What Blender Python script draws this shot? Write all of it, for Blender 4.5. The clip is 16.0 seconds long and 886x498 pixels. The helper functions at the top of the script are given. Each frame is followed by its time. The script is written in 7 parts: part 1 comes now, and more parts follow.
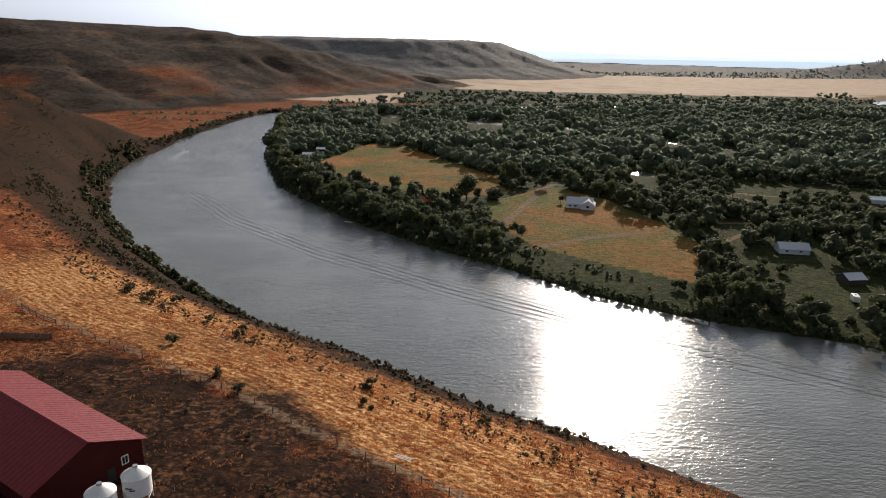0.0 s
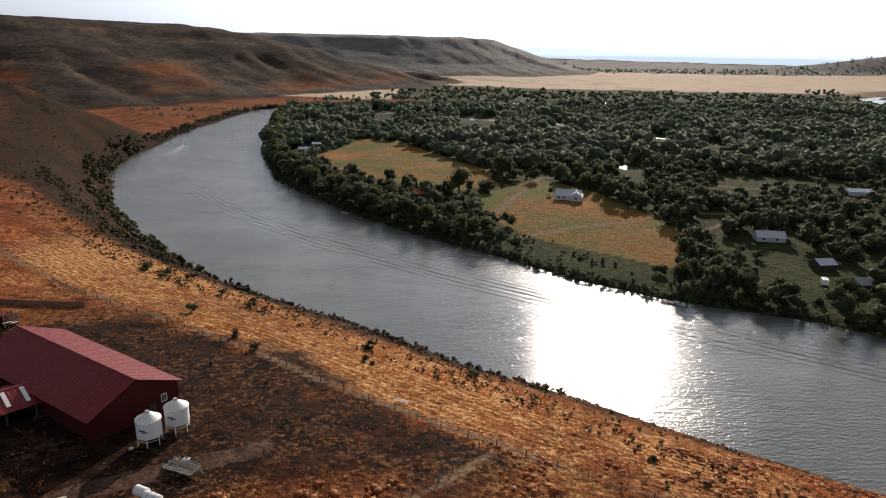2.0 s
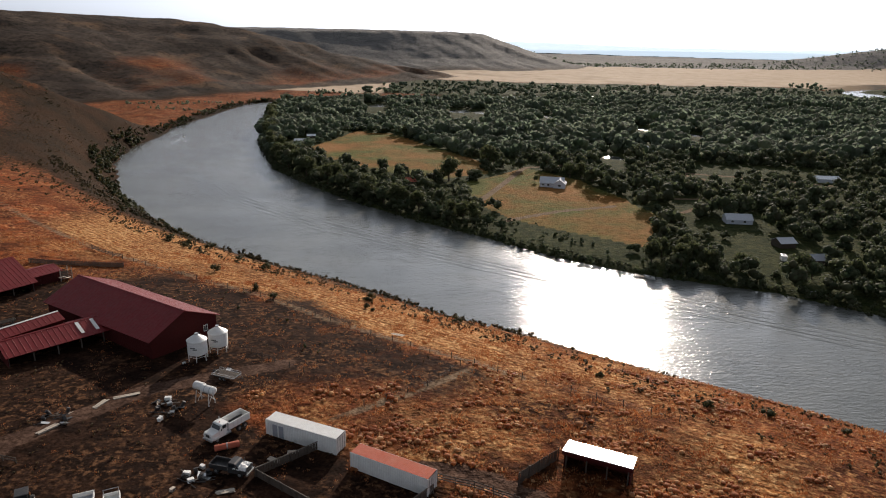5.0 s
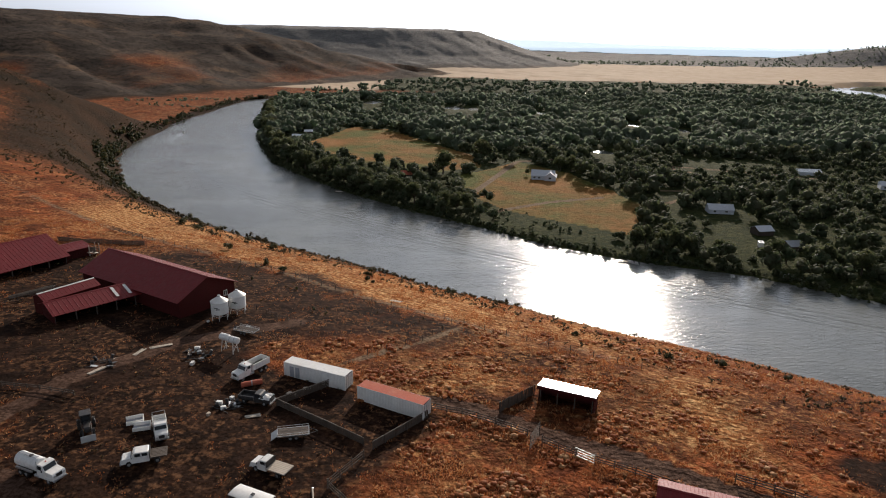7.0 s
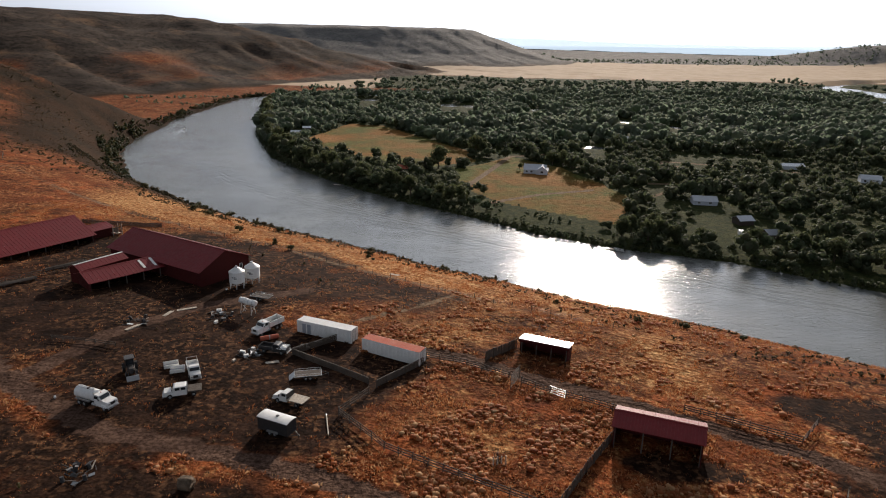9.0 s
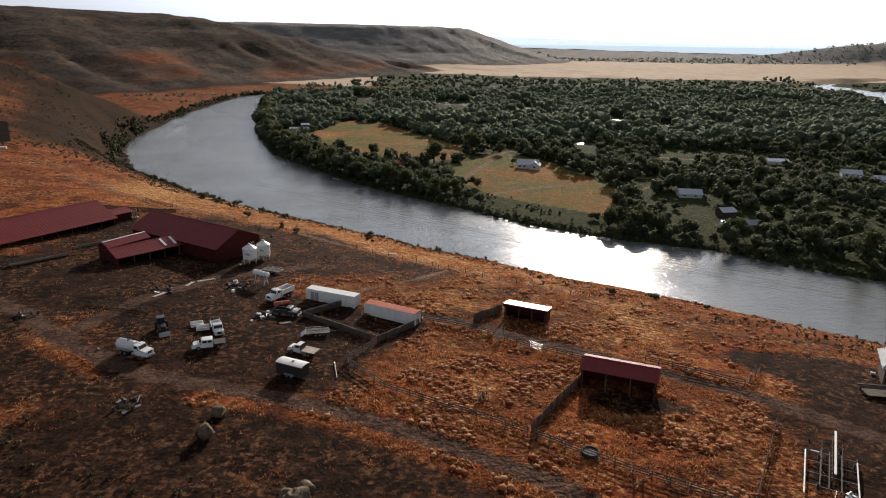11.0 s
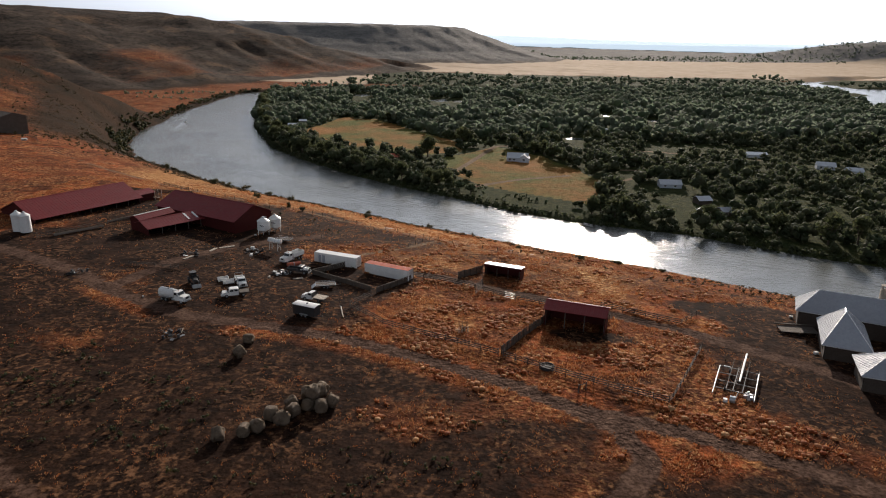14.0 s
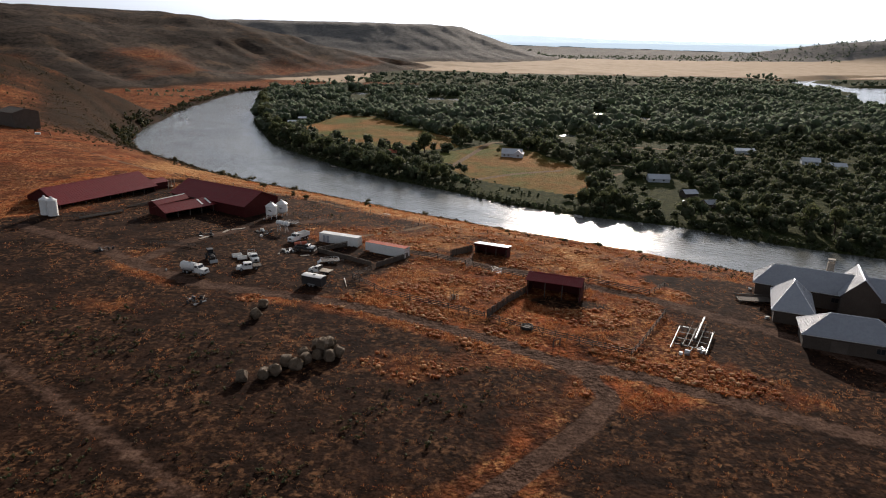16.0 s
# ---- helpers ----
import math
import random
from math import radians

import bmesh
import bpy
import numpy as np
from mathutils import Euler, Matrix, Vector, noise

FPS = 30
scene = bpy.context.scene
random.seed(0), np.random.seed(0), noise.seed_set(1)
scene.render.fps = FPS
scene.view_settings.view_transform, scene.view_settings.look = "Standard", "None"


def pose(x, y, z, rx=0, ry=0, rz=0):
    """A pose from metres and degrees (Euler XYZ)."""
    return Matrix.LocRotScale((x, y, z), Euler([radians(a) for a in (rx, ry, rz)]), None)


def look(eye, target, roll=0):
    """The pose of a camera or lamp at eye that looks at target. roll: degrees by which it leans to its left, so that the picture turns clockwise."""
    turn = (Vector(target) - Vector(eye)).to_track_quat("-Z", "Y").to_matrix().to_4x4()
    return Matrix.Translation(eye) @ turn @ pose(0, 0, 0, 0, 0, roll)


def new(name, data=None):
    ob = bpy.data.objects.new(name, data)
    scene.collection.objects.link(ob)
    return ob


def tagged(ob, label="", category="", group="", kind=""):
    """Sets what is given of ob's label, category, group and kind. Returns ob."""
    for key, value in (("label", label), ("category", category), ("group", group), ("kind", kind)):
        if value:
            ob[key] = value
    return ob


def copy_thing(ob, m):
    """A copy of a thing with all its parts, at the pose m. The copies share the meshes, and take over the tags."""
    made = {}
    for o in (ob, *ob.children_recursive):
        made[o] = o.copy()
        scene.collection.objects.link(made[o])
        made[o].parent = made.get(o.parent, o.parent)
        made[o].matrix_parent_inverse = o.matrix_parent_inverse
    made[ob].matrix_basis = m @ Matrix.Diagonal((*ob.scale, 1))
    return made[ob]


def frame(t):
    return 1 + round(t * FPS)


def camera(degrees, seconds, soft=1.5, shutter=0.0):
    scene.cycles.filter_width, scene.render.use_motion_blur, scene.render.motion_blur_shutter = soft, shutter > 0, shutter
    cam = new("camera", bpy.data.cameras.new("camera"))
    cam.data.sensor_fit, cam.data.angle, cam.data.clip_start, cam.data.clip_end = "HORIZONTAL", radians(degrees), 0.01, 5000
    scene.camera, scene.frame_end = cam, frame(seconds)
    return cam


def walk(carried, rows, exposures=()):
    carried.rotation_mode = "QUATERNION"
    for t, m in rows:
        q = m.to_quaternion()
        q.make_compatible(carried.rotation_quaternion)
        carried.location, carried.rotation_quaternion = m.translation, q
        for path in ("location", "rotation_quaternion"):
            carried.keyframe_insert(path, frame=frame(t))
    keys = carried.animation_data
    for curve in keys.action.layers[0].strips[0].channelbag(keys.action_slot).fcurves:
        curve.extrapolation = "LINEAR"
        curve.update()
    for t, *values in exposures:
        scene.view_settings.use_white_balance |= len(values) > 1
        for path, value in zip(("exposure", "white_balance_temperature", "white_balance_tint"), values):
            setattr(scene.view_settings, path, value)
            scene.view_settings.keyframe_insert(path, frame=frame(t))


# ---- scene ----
cam = camera(67.0, 16.0, soft=1.05)
PATH = [
    (0.0, look((-1.55, 68.78, 55.65), (-3.89, 164.56, 27.00), 1.06)),
    (1.0, look((-1.22, 60.78, 55.69), (-3.06, 156.51, 26.84), 1.09)),
    (2.0, look((-0.85, 52.50, 55.78), (-2.23, 148.17, 26.72), 1.11)),
    (3.0, look((-0.44, 43.95, 55.94), (-1.38, 139.56, 26.63), 1.11)),
    (4.0, look((-0.01, 35.20, 56.11), (-0.54, 130.73, 26.56), 1.11)),
    (5.0, look((0.39, 26.38, 56.23), (0.25, 121.84, 26.46), 1.10)),
    (6.0, look((0.71, 17.65, 56.20), (0.94, 113.06, 26.26), 1.10)),
    (7.0, look((0.96, 9.04, 56.06), (1.53, 104.41, 26.00), 1.11)),
    (8.0, look((1.19, 0.52, 55.93), (2.07, 95.85, 25.77), 1.12)),
    (9.0, look((1.43, -7.96, 55.90), (2.60, 87.34, 25.65), 1.13)),
    (10.0, look((1.71, -16.40, 55.92), (3.15, 78.88, 25.59), 1.15)),
    (11.0, look((2.06, -24.80, 55.95), (3.76, 70.46, 25.55), 1.15)),
    (12.0, look((2.47, -33.16, 55.95), (4.42, 62.07, 25.50), 1.15)),
    (13.0, look((2.91, -41.52, 55.96), (5.08, 53.69, 25.46), 1.15)),
    (14.0, look((3.34, -49.91, 56.00), (5.72, 45.28, 25.44), 1.15)),
    (15.0, look((3.72, -58.33, 56.08), (6.29, 36.83, 25.45), 1.17)),
    (16.0, look((4.07, -66.80, 56.19), (6.81, 28.33, 25.49), 1.21)),
]
walk(cam, PATH, exposures=((0.0, 0.22, 5900, 11), (16.0, 0.16, 5900, 11)))

# ---- daylight: low hazy sun ahead of the camera ----
SUN_ELEVATION, SUN_BEARING = 19.0, 13.8      # bearing: degrees to the right of +y
world = bpy.data.worlds.new("hazy_evening_sky")
scene.world = world
world.use_nodes = True
wn = world.node_tree
sky = wn.nodes.new("ShaderNodeTexSky")
sky.sky_type, sky.sun_disc = "NISHITA", False
sky.sun_elevation, sky.sun_rotation = radians(SUN_ELEVATION), radians(SUN_BEARING)
sky.air_density, sky.dust_density, sky.ozone_density, sky.altitude = 1.0, 4.0, 1.0, 900
# thin high haze takes most of the colour out of the sky
pale = wn.nodes.new("ShaderNodeRGBToBW")
wn.links.new(sky.outputs[0], pale.inputs[0])
veil = wn.nodes.new("ShaderNodeMix")
veil.data_type, veil.blend_type = "RGBA", "MIX"
veil.inputs[0].default_value = 0.97
wn.links.new(sky.outputs[0], veil.inputs[6])
tint = wn.nodes.new("ShaderNodeMix")
tint.data_type, tint.blend_type = "RGBA", "MULTIPLY"
tint.inputs[0].default_value = 1.0
tint.inputs[7].default_value = (0.985, 1.0, 1.03, 1)
dim = wn.nodes.new("ShaderNodeMath")         # the haze evens out the bright sky round the sun
dim.operation, dim.inputs[1].default_value = "ADD", 20.0
wn.links.new(pale.outputs[0], dim.inputs[0])
even = wn.nodes.new("ShaderNodeMath")
even.operation = "DIVIDE"
wn.links.new(pale.outputs[0], even.inputs[0])
wn.links.new(dim.outputs[0], even.inputs[1])
lift = wn.nodes.new("ShaderNodeMath")
lift.operation, lift.inputs[1].default_value = "MULTIPLY", 20.0
wn.links.new(even.outputs[0], lift.inputs[0])
wn.links.new(lift.outputs[0], tint.inputs[6])
wn.links.new(tint.outputs[2], veil.inputs[7])
wn.links.new(veil.outputs[2], wn.nodes["Background"].inputs[0])
wn.nodes["Background"].inputs[1].default_value = 0.138
sun_data = bpy.data.lights.new("sun", "SUN")
sun_data.energy, sun_data.angle, sun_data.color = 5.0, radians(0.6), (1.0, 0.82, 0.63)
sun = new("sun", sun_data)
sun_dir = Vector((math.sin(radians(SUN_BEARING)) * math.cos(radians(SUN_ELEVATION)),
                  math.cos(radians(SUN_BEARING)) * math.cos(radians(SUN_ELEVATION)), math.sin(radians(SUN_ELEVATION))))
sun.matrix_world = look(sun_dir * 400, (0, 0, 0))


# ---- materials ----
def node(nt, kind, **values):
    n = nt.nodes.new(kind)
    for key, value in values.items():
        n.inputs[key.replace("_", " ")].default_value = value
    return n


def blank(name):
    m = bpy.data.materials.new(name)
    m.use_nodes = True
    nt = m.node_tree
    return m, nt, nt.nodes["Principled BSDF"]


def noise_fac(nt, vec, scale, detail=4.0, lo=0.35, hi=0.65):
    n = node(nt, "ShaderNodeTexNoise", Scale=scale, Detail=detail, Roughness=0.6)
    nt.links.new(vec, n.inputs["Vector"])
    r = nt.nodes.new("ShaderNodeMapRange")
    r.inputs[1].default_value, r.inputs[2].default_value = lo, hi
    nt.links.new(n.outputs["Fac"], r.inputs[0])
    return r.outputs[0]


def mixed(nt, fac, a, b, blend="MIX"):
    m = nt.nodes.new("ShaderNodeMix")
    m.data_type, m.blend_type = "RGBA", blend
    for socket, value in ((m.inputs[0], fac), (m.inputs[6], a), (m.inputs[7], b)):
        if hasattr(value, "is_output"):
            nt.links.new(value, socket)
        elif isinstance(value, (int, float)):
            socket.default_value = value
        else:
            socket.default_value = (*value, 1)
    return m.outputs[2]


def bumped(nt, bsdf, vec, scale, strength, distance, detail=3.0):
    n = node(nt, "ShaderNodeTexNoise", Scale=scale, Detail=detail)
    nt.links.new(vec, n.inputs["Vector"])
    b = node(nt, "ShaderNodeBump", Strength=strength, Distance=distance)
    nt.links.new(n.outputs["Fac"], b.inputs["Height"])
    nt.links.new(b.outputs[0], bsdf.inputs["Normal"])
    return b


def surface(name, color, worn, rough=0.7, metal=0.0, coarse=0.6, fine=6.0, bump=0.15, depth=0.02, wear=0.6):
    """A weathered plain surface: two colours mixed by large stains and by fine grain, and its relief."""
    m, nt, p = blank(name)
    vec = nt.nodes.new("ShaderNodeNewGeometry").outputs["Position"]
    stain = mixed(nt, noise_fac(nt, vec, coarse, 5, 0.4, 0.75), color, worn)
    dark = tuple(c * 0.7 for c in color)
    grain = mixed(nt, noise_fac(nt, vec, fine, 6, 0.45, 0.8), stain, dark)
    out = mixed(nt, wear, color, grain)
    nt.links.new(out, p.inputs["Base Color"])
    r = nt.nodes.new("ShaderNodeMapRange")
    r.inputs[3].default_value, r.inputs[4].default_value = max(0.05, rough - 0.12), min(1, rough + 0.12)
    nt.links.new(noise_fac(nt, vec, fine * 0.7, 3), r.inputs[0])
    nt.links.new(r.outputs[0], p.inputs["Roughness"])
    p.inputs["Metallic"].default_value = metal
    bumped(nt, p, vec, fine * 2, bump, depth)
    return m


def foliage(name, dark, light, dry, scale=0.25, glow=0.35, dryness=0.5):
    """Leaves: colour varies from clump to clump and within the crown, and light passes through."""
    m, nt, p = blank(name)
    geo = nt.nodes.new("ShaderNodeNewGeometry")
    a = mixed(nt, noise_fac(nt, geo.outputs["Position"], scale, 3, 0.35, 0.7), dark, light)
    r = nt.nodes.new("ShaderNodeMapRange")
    r.inputs[1].default_value, r.inputs[4].default_value = dryness, 0.9
    nt.links.new(geo.outputs["Random Per Island"], r.inputs[0])
    c = mixed(nt, r.outputs[0], a, dry)
    nt.links.new(c, p.inputs["Base Color"])
    p.inputs["Roughness"].default_value = 0.75
    p.inputs["Specular IOR Level"].default_value = 0.25
    t = nt.nodes.new("ShaderNodeBsdfTranslucent")
    nt.links.new(c, t.inputs[0])
    mix = node(nt, "ShaderNodeMixShader", Fac=glow)
    nt.links.new(p.outputs[0], mix.inputs[1])
    nt.links.new(t.outputs[0], mix.inputs[2])
    nt.links.new(mix.outputs[0], nt.nodes["Material Output"].inputs[0])
    return m


LEAF = foliage("tree_leaves", (0.06, 0.08, 0.035), (0.11, 0.12, 0.05), (0.12, 0.12, 0.06), glow=0.6)
# far leaves paled past real foliage: distance haze put into the colour
HAZY_WOODS = foliage("hazy_woods_leaves", (0.13, 0.172, 0.112), (0.20, 0.24, 0.165), (0.21, 0.228, 0.165), scale=0.02, glow=0.74)
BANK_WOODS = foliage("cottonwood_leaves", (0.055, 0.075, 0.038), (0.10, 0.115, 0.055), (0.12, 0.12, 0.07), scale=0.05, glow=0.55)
SHRUB = foliage("shrub_leaves", (0.025, 0.035, 0.015), (0.06, 0.065, 0.028), (0.12, 0.09, 0.03))
SAGE = foliage("sage_leaves", (0.045, 0.036, 0.02), (0.11, 0.075, 0.038), (0.24, 0.135, 0.055), scale=0.8, glow=0.4, dryness=0.65)
STRAW = foliage("dry_grass", (0.30, 0.085, 0.028), (0.50, 0.20, 0.07), (0.70, 0.46, 0.23), scale=0.09, glow=0.55, dryness=0.6)
BARK = surface("bark", (0.10, 0.075, 0.055), (0.16, 0.13, 0.10), 0.9, fine=12, bump=0.5)
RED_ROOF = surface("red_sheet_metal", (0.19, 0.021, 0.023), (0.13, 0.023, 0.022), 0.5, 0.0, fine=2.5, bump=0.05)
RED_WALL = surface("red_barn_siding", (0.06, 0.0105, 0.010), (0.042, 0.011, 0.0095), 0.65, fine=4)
ORANGE_RUST = surface("faded_red_container_roof", (0.46, 0.11, 0.06), (0.48, 0.18, 0.11), 0.88, fine=3)
for red, gloss in ((RED_WALL, 0.1), (RED_ROOF, 0.22)):       # chalky old paint
    red.node_tree.nodes["Principled BSDF"].inputs["Specular IOR Level"].default_value = gloss
WHITE_PAINT = surface("white_paint", (0.78, 0.78, 0.76), (0.62, 0.60, 0.56), 0.4, fine=3, bump=0.04)
WHITE_ROOF = surface("white_sheet_metal", (0.75, 0.76, 0.78), (0.64, 0.64, 0.65), 0.3, 0.3, fine=2, bump=0.01, wear=0.15)
GREY_ROOF = surface("grey_roof_metal", (0.34, 0.36, 0.40), (0.28, 0.29, 0.33), 0.62, 0.1, fine=2, bump=0.05)
DARK_METAL = surface("dark_painted_metal", (0.03, 0.03, 0.032), (0.07, 0.055, 0.045), 0.5, 0.2)
STEEL = surface("galvanised_steel", (0.45, 0.46, 0.47), (0.32, 0.31, 0.29), 0.4, 0.7)
OLD_WOOD = surface("weathered_wood", (0.075, 0.058, 0.045), (0.13, 0.105, 0.085), 0.85, fine=9, bump=0.4)
GREY_WOOD = surface("silvered_wood", (0.20, 0.17, 0.14), (0.13, 0.105, 0.085), 0.85, fine=9, bump=0.3)
PALE_WOOD = surface("pale_wood", (0.50, 0.44, 0.36), (0.35, 0.28, 0.22), 0.8, fine=9, bump=0.3)
BLUE_PAINT = surface("blue_paint", (0.10, 0.20, 0.42), (0.16, 0.22, 0.35), 0.4)
RUBBER = surface("tyre_rubber", (0.015, 0.015, 0.015), (0.05, 0.045, 0.04), 0.85)
WINDSHIELD = surface("dark_window_glass", (0.02, 0.025, 0.03), (0.03, 0.03, 0.03), 0.12, bump=0.0)
STONE = surface("field_stone", (0.36, 0.31, 0.25), (0.46, 0.41, 0.34), 0.9, fine=5, bump=0.6, depth=0.06)
# wall colour darkened: the shade below the eaves is put into it
TAN_WALL = surface("shade_dark_wall", (0.055, 0.04, 0.03), (0.085, 0.065, 0.05), 0.8)


def water_material():
    """River water: dark body, sky in its ripples, long wind waves over short chop."""
    m, nt, p = blank("river_water")
    geo = nt.nodes.new("ShaderNodeNewGeometry").outputs["Position"]
    murk = mixed(nt, noise_fac(nt, geo, 0.02, 6, 0.38, 0.66), (0.09, 0.094, 0.086), (0.135, 0.14, 0.127))
    nt.links.new(murk, p.inputs["Base Color"])
    gust = nt.nodes.new("ShaderNodeMapRange")
    gust.inputs[3].default_value, gust.inputs[4].default_value = 0.12, 0.23
    nt.links.new(noise_fac(nt, geo, 0.018, 5, 0.35, 0.65), gust.inputs[0])
    nt.links.new(gust.outputs[0], p.inputs["Roughness"])
    p.inputs["IOR"].default_value = 1.33
    # wind breaks the surface in streaks; between them it lies calmer
    streak = nt.nodes.new("ShaderNodeMapping")
    streak.inputs["Scale"].default_value, streak.inputs["Rotation"].default_value = (0.012, 0.05, 1), (0, 0, radians(32))
    nt.links.new(geo, streak.inputs[0])
    calm = nt.nodes.new("ShaderNodeMapRange")
    calm.inputs[3].default_value, calm.inputs[4].default_value = 0.35, 1.0
    nt.links.new(noise_fac(nt, streak.outputs[0], 1.0, 4, 0.35, 0.6), calm.inputs[0])
    last = None
    for scale, stretch, detail, size, strength in ((2.0, (1.0, 1.2, 1), 1.5, 0.13, 0.6), (0.7, (0.7, 1.4, 1), 1.5, 0.4, 0.55), (0.4, (0.3, 1.6, 1), 1.5, 0.26, 0.45), (0.05, (1, 1, 1), 3.0, 0.4, 0.4)):
        mp = nt.nodes.new("ShaderNodeMapping")
        mp.inputs["Scale"].default_value = stretch
        mp.inputs["Rotation"].default_value = (0, 0, radians(24))
        nt.links.new(geo, mp.inputs[0])
        n = node(nt, "ShaderNodeTexNoise", Scale=scale, Detail=detail, Roughness=0.55)
        nt.links.new(mp.outputs[0], n.inputs["Vector"])
        b = node(nt, "ShaderNodeBump", Strength=strength, Distance=size)
        if size > 0.3:
            k = nt.nodes.new("ShaderNodeMath")
            k.operation, k.inputs[1].default_value = "MULTIPLY", strength
            nt.links.new(calm.outputs[0], k.inputs[0])
            nt.links.new(k.outputs[0], b.inputs["Strength"])
        nt.links.new(n.outputs["Fac"], b.inputs["Height"])
        if last:
            nt.links.new(last, b.inputs["Normal"])
        last = b.outputs[0]
    nt.links.new(last, p.inputs["Normal"])
    return m


WATER = water_material()


def ground_material():
    """One ground: dry grass, bare soil, green meadow, sage slope and far wheat, by the land's own zones."""
    m, nt, p = blank("prairie_ground")
    vec = nt.nodes.new("ShaderNodeNewGeometry").outputs["Position"]

    def zone(name, edge=0.25):
        a = nt.nodes.new("ShaderNodeAttribute")
        a.attribute_name = name
        n = noise_fac(nt, vec, 0.35, 6, 0.2, 0.8)
        s = nt.nodes.new("ShaderNodeMath")
        s.operation = "MULTIPLY_ADD"
        nt.links.new(n, s.inputs[0])
        s.inputs[1].default_value = edge * 2
        nt.links.new(a.outputs["Fac"], s.inputs[2])
        r = nt.nodes.new("ShaderNodeMapRange")
        r.inputs[1].default_value, r.inputs[2].default_value = 0.5, 0.5 + edge * 2
        nt.links.new(s.outputs[0], r.inputs[0])
        return r.outputs[0]

    fine, mid, big = noise_fac(nt, vec, 2.0, 8, 0.42, 0.62), noise_fac(nt, vec, 0.3, 8, 0.42, 0.6), noise_fac(nt, vec, 0.03, 5)
    sage = mixed(nt, mid, (0.017, 0.0125, 0.0078), (0.040, 0.026, 0.0135))
    sage = mixed(nt, big, sage, (0.050, 0.026, 0.0125))
    layers = nt.nodes.new("ShaderNodeMapping")
    layers.inputs["Scale"].default_value = (0.02, 0.02, 0.085)
    nt.links.new(vec, layers.inputs[0])
    strata = noise_fac(nt, layers.outputs[0], 1.0, 9, 0.4, 0.64)
    flank = mixed(nt, strata, (0.058, 0.046, 0.038), (0.115, 0.086, 0.066))
    flank = mixed(nt, noise_fac(nt, vec, 0.012, 7, 0.53, 0.7), flank, (0.20, 0.125, 0.075))
    brushy = noise_fac(nt, vec, 0.11, 8, 0.5, 0.6)
    flank = mixed(nt, brushy, flank, mixed(nt, 1.0, flank, (0.5, 0.52, 0.5), "MULTIPLY"))
    # far scrub paled to grey: the haze of distance put into its colour
    hazy_scrub = mixed(nt, strata, (0.21, 0.205, 0.20), (0.30, 0.285, 0.265))
    grass = mixed(nt, mid, (0.05, 0.017, 0.008), (0.27, 0.09, 0.031))
    grass = mixed(nt, big, grass, (0.20, 0.062, 0.022))
    straw = noise_fac(nt, vec, 0.9, 9, 0.5, 0.62)
    patchy = nt.nodes.new("ShaderNodeMath")
    patchy.operation = "MULTIPLY"
    nt.links.new(straw, patchy.inputs[0])
    nt.links.new(noise_fac(nt, vec, 0.07, 5, 0.42, 0.58), patchy.inputs[1])
    grass = mixed(nt, noise_fac(nt, vec, 0.05, 6, 0.5, 0.62), grass, mixed(nt, mid, (0.15, 0.036, 0.012), (0.42, 0.12, 0.036)))
    grass = mixed(nt, patchy.outputs[0], grass, (0.54, 0.27, 0.105))
    soil = mixed(nt, mid, (0.017, 0.0092, 0.0062), (0.041, 0.021, 0.013))
    weedy = mixed(nt, patchy.outputs[0], soil, (0.16, 0.082, 0.042))
    green = mixed(nt, mid, (0.032, 0.045, 0.016), (0.075, 0.082, 0.03))
    wheat = mixed(nt, big, (0.44, 0.335, 0.23), (0.52, 0.41, 0.30))
    c = mixed(nt, zone("flank"), sage, flank)
    plain_haze = nt.nodes.new("ShaderNodeAttribute")
    plain_haze.attribute_name = "hazy_scrub"
    hazy_scrub = mixed(nt, brushy, hazy_scrub, mixed(nt, 1.0, hazy_scrub, (0.66, 0.70, 0.70), "MULTIPLY"))
    c = mixed(nt, plain_haze.outputs["Fac"], c, hazy_scrub)
    c = mixed(nt, zone("grass"), c, grass)
    c = mixed(nt, zone("green"), c, green)
    meadow = mixed(nt, noise_fac(nt, vec, 0.02, 5, 0.41, 0.6), (0.33, 0.165, 0.05), (0.16, 0.17, 0.05))
    meadow = mixed(nt, mid, meadow, mixed(nt, 1.0, meadow, (0.7, 0.72, 0.6), "MULTIPLY"))
    c = mixed(nt, zone("meadow", 0.1), c, meadow)
    # long raked rows, side by side with the lane
    row = nt.nodes.new("ShaderNodeAttribute")
    row.attribute_name = "row"
    wave = nt.nodes.new("ShaderNodeMath")
    wave.operation = "MULTIPLY_ADD"
    nt.links.new(noise_fac(nt, vec, 0.16, 4, 0.2, 0.8), wave.inputs[0])
    wave.inputs[1].default_value = 9.0
    nt.links.new(row.outputs["Fac"], wave.inputs[2])
    rake = nt.nodes.new("ShaderNodeMath")
    rake.operation = "SINE"
    nt.links.new(wave.outputs[0], rake.inputs[0])
    furrow = nt.nodes.new("ShaderNodeMapRange")
    furrow.inputs[1].default_value, furrow.inputs[2].default_value = -0.5, 0.8
    nt.links.new(rake.outputs[0], furrow.inputs[0])
    mown = mixed(nt, mid, (0.42, 0.18, 0.058), (0.58, 0.32, 0.13))
    mown = mixed(nt, furrow.outputs[0], mixed(nt, 1.0, mown, (0.55, 0.46, 0.40), "MULTIPLY"), mown)
    mown = mixed(nt, straw, mown, (0.66, 0.41, 0.185))
    c = mixed(nt, zone("gold"), c, mown)
    bare = zone("soil")
    c = mixed(nt, bare, c, weedy)
    c = mixed(nt, zone("track", 0.12), c, mixed(nt, mid, (0.078, 0.046, 0.033), (0.13, 0.079, 0.056)))
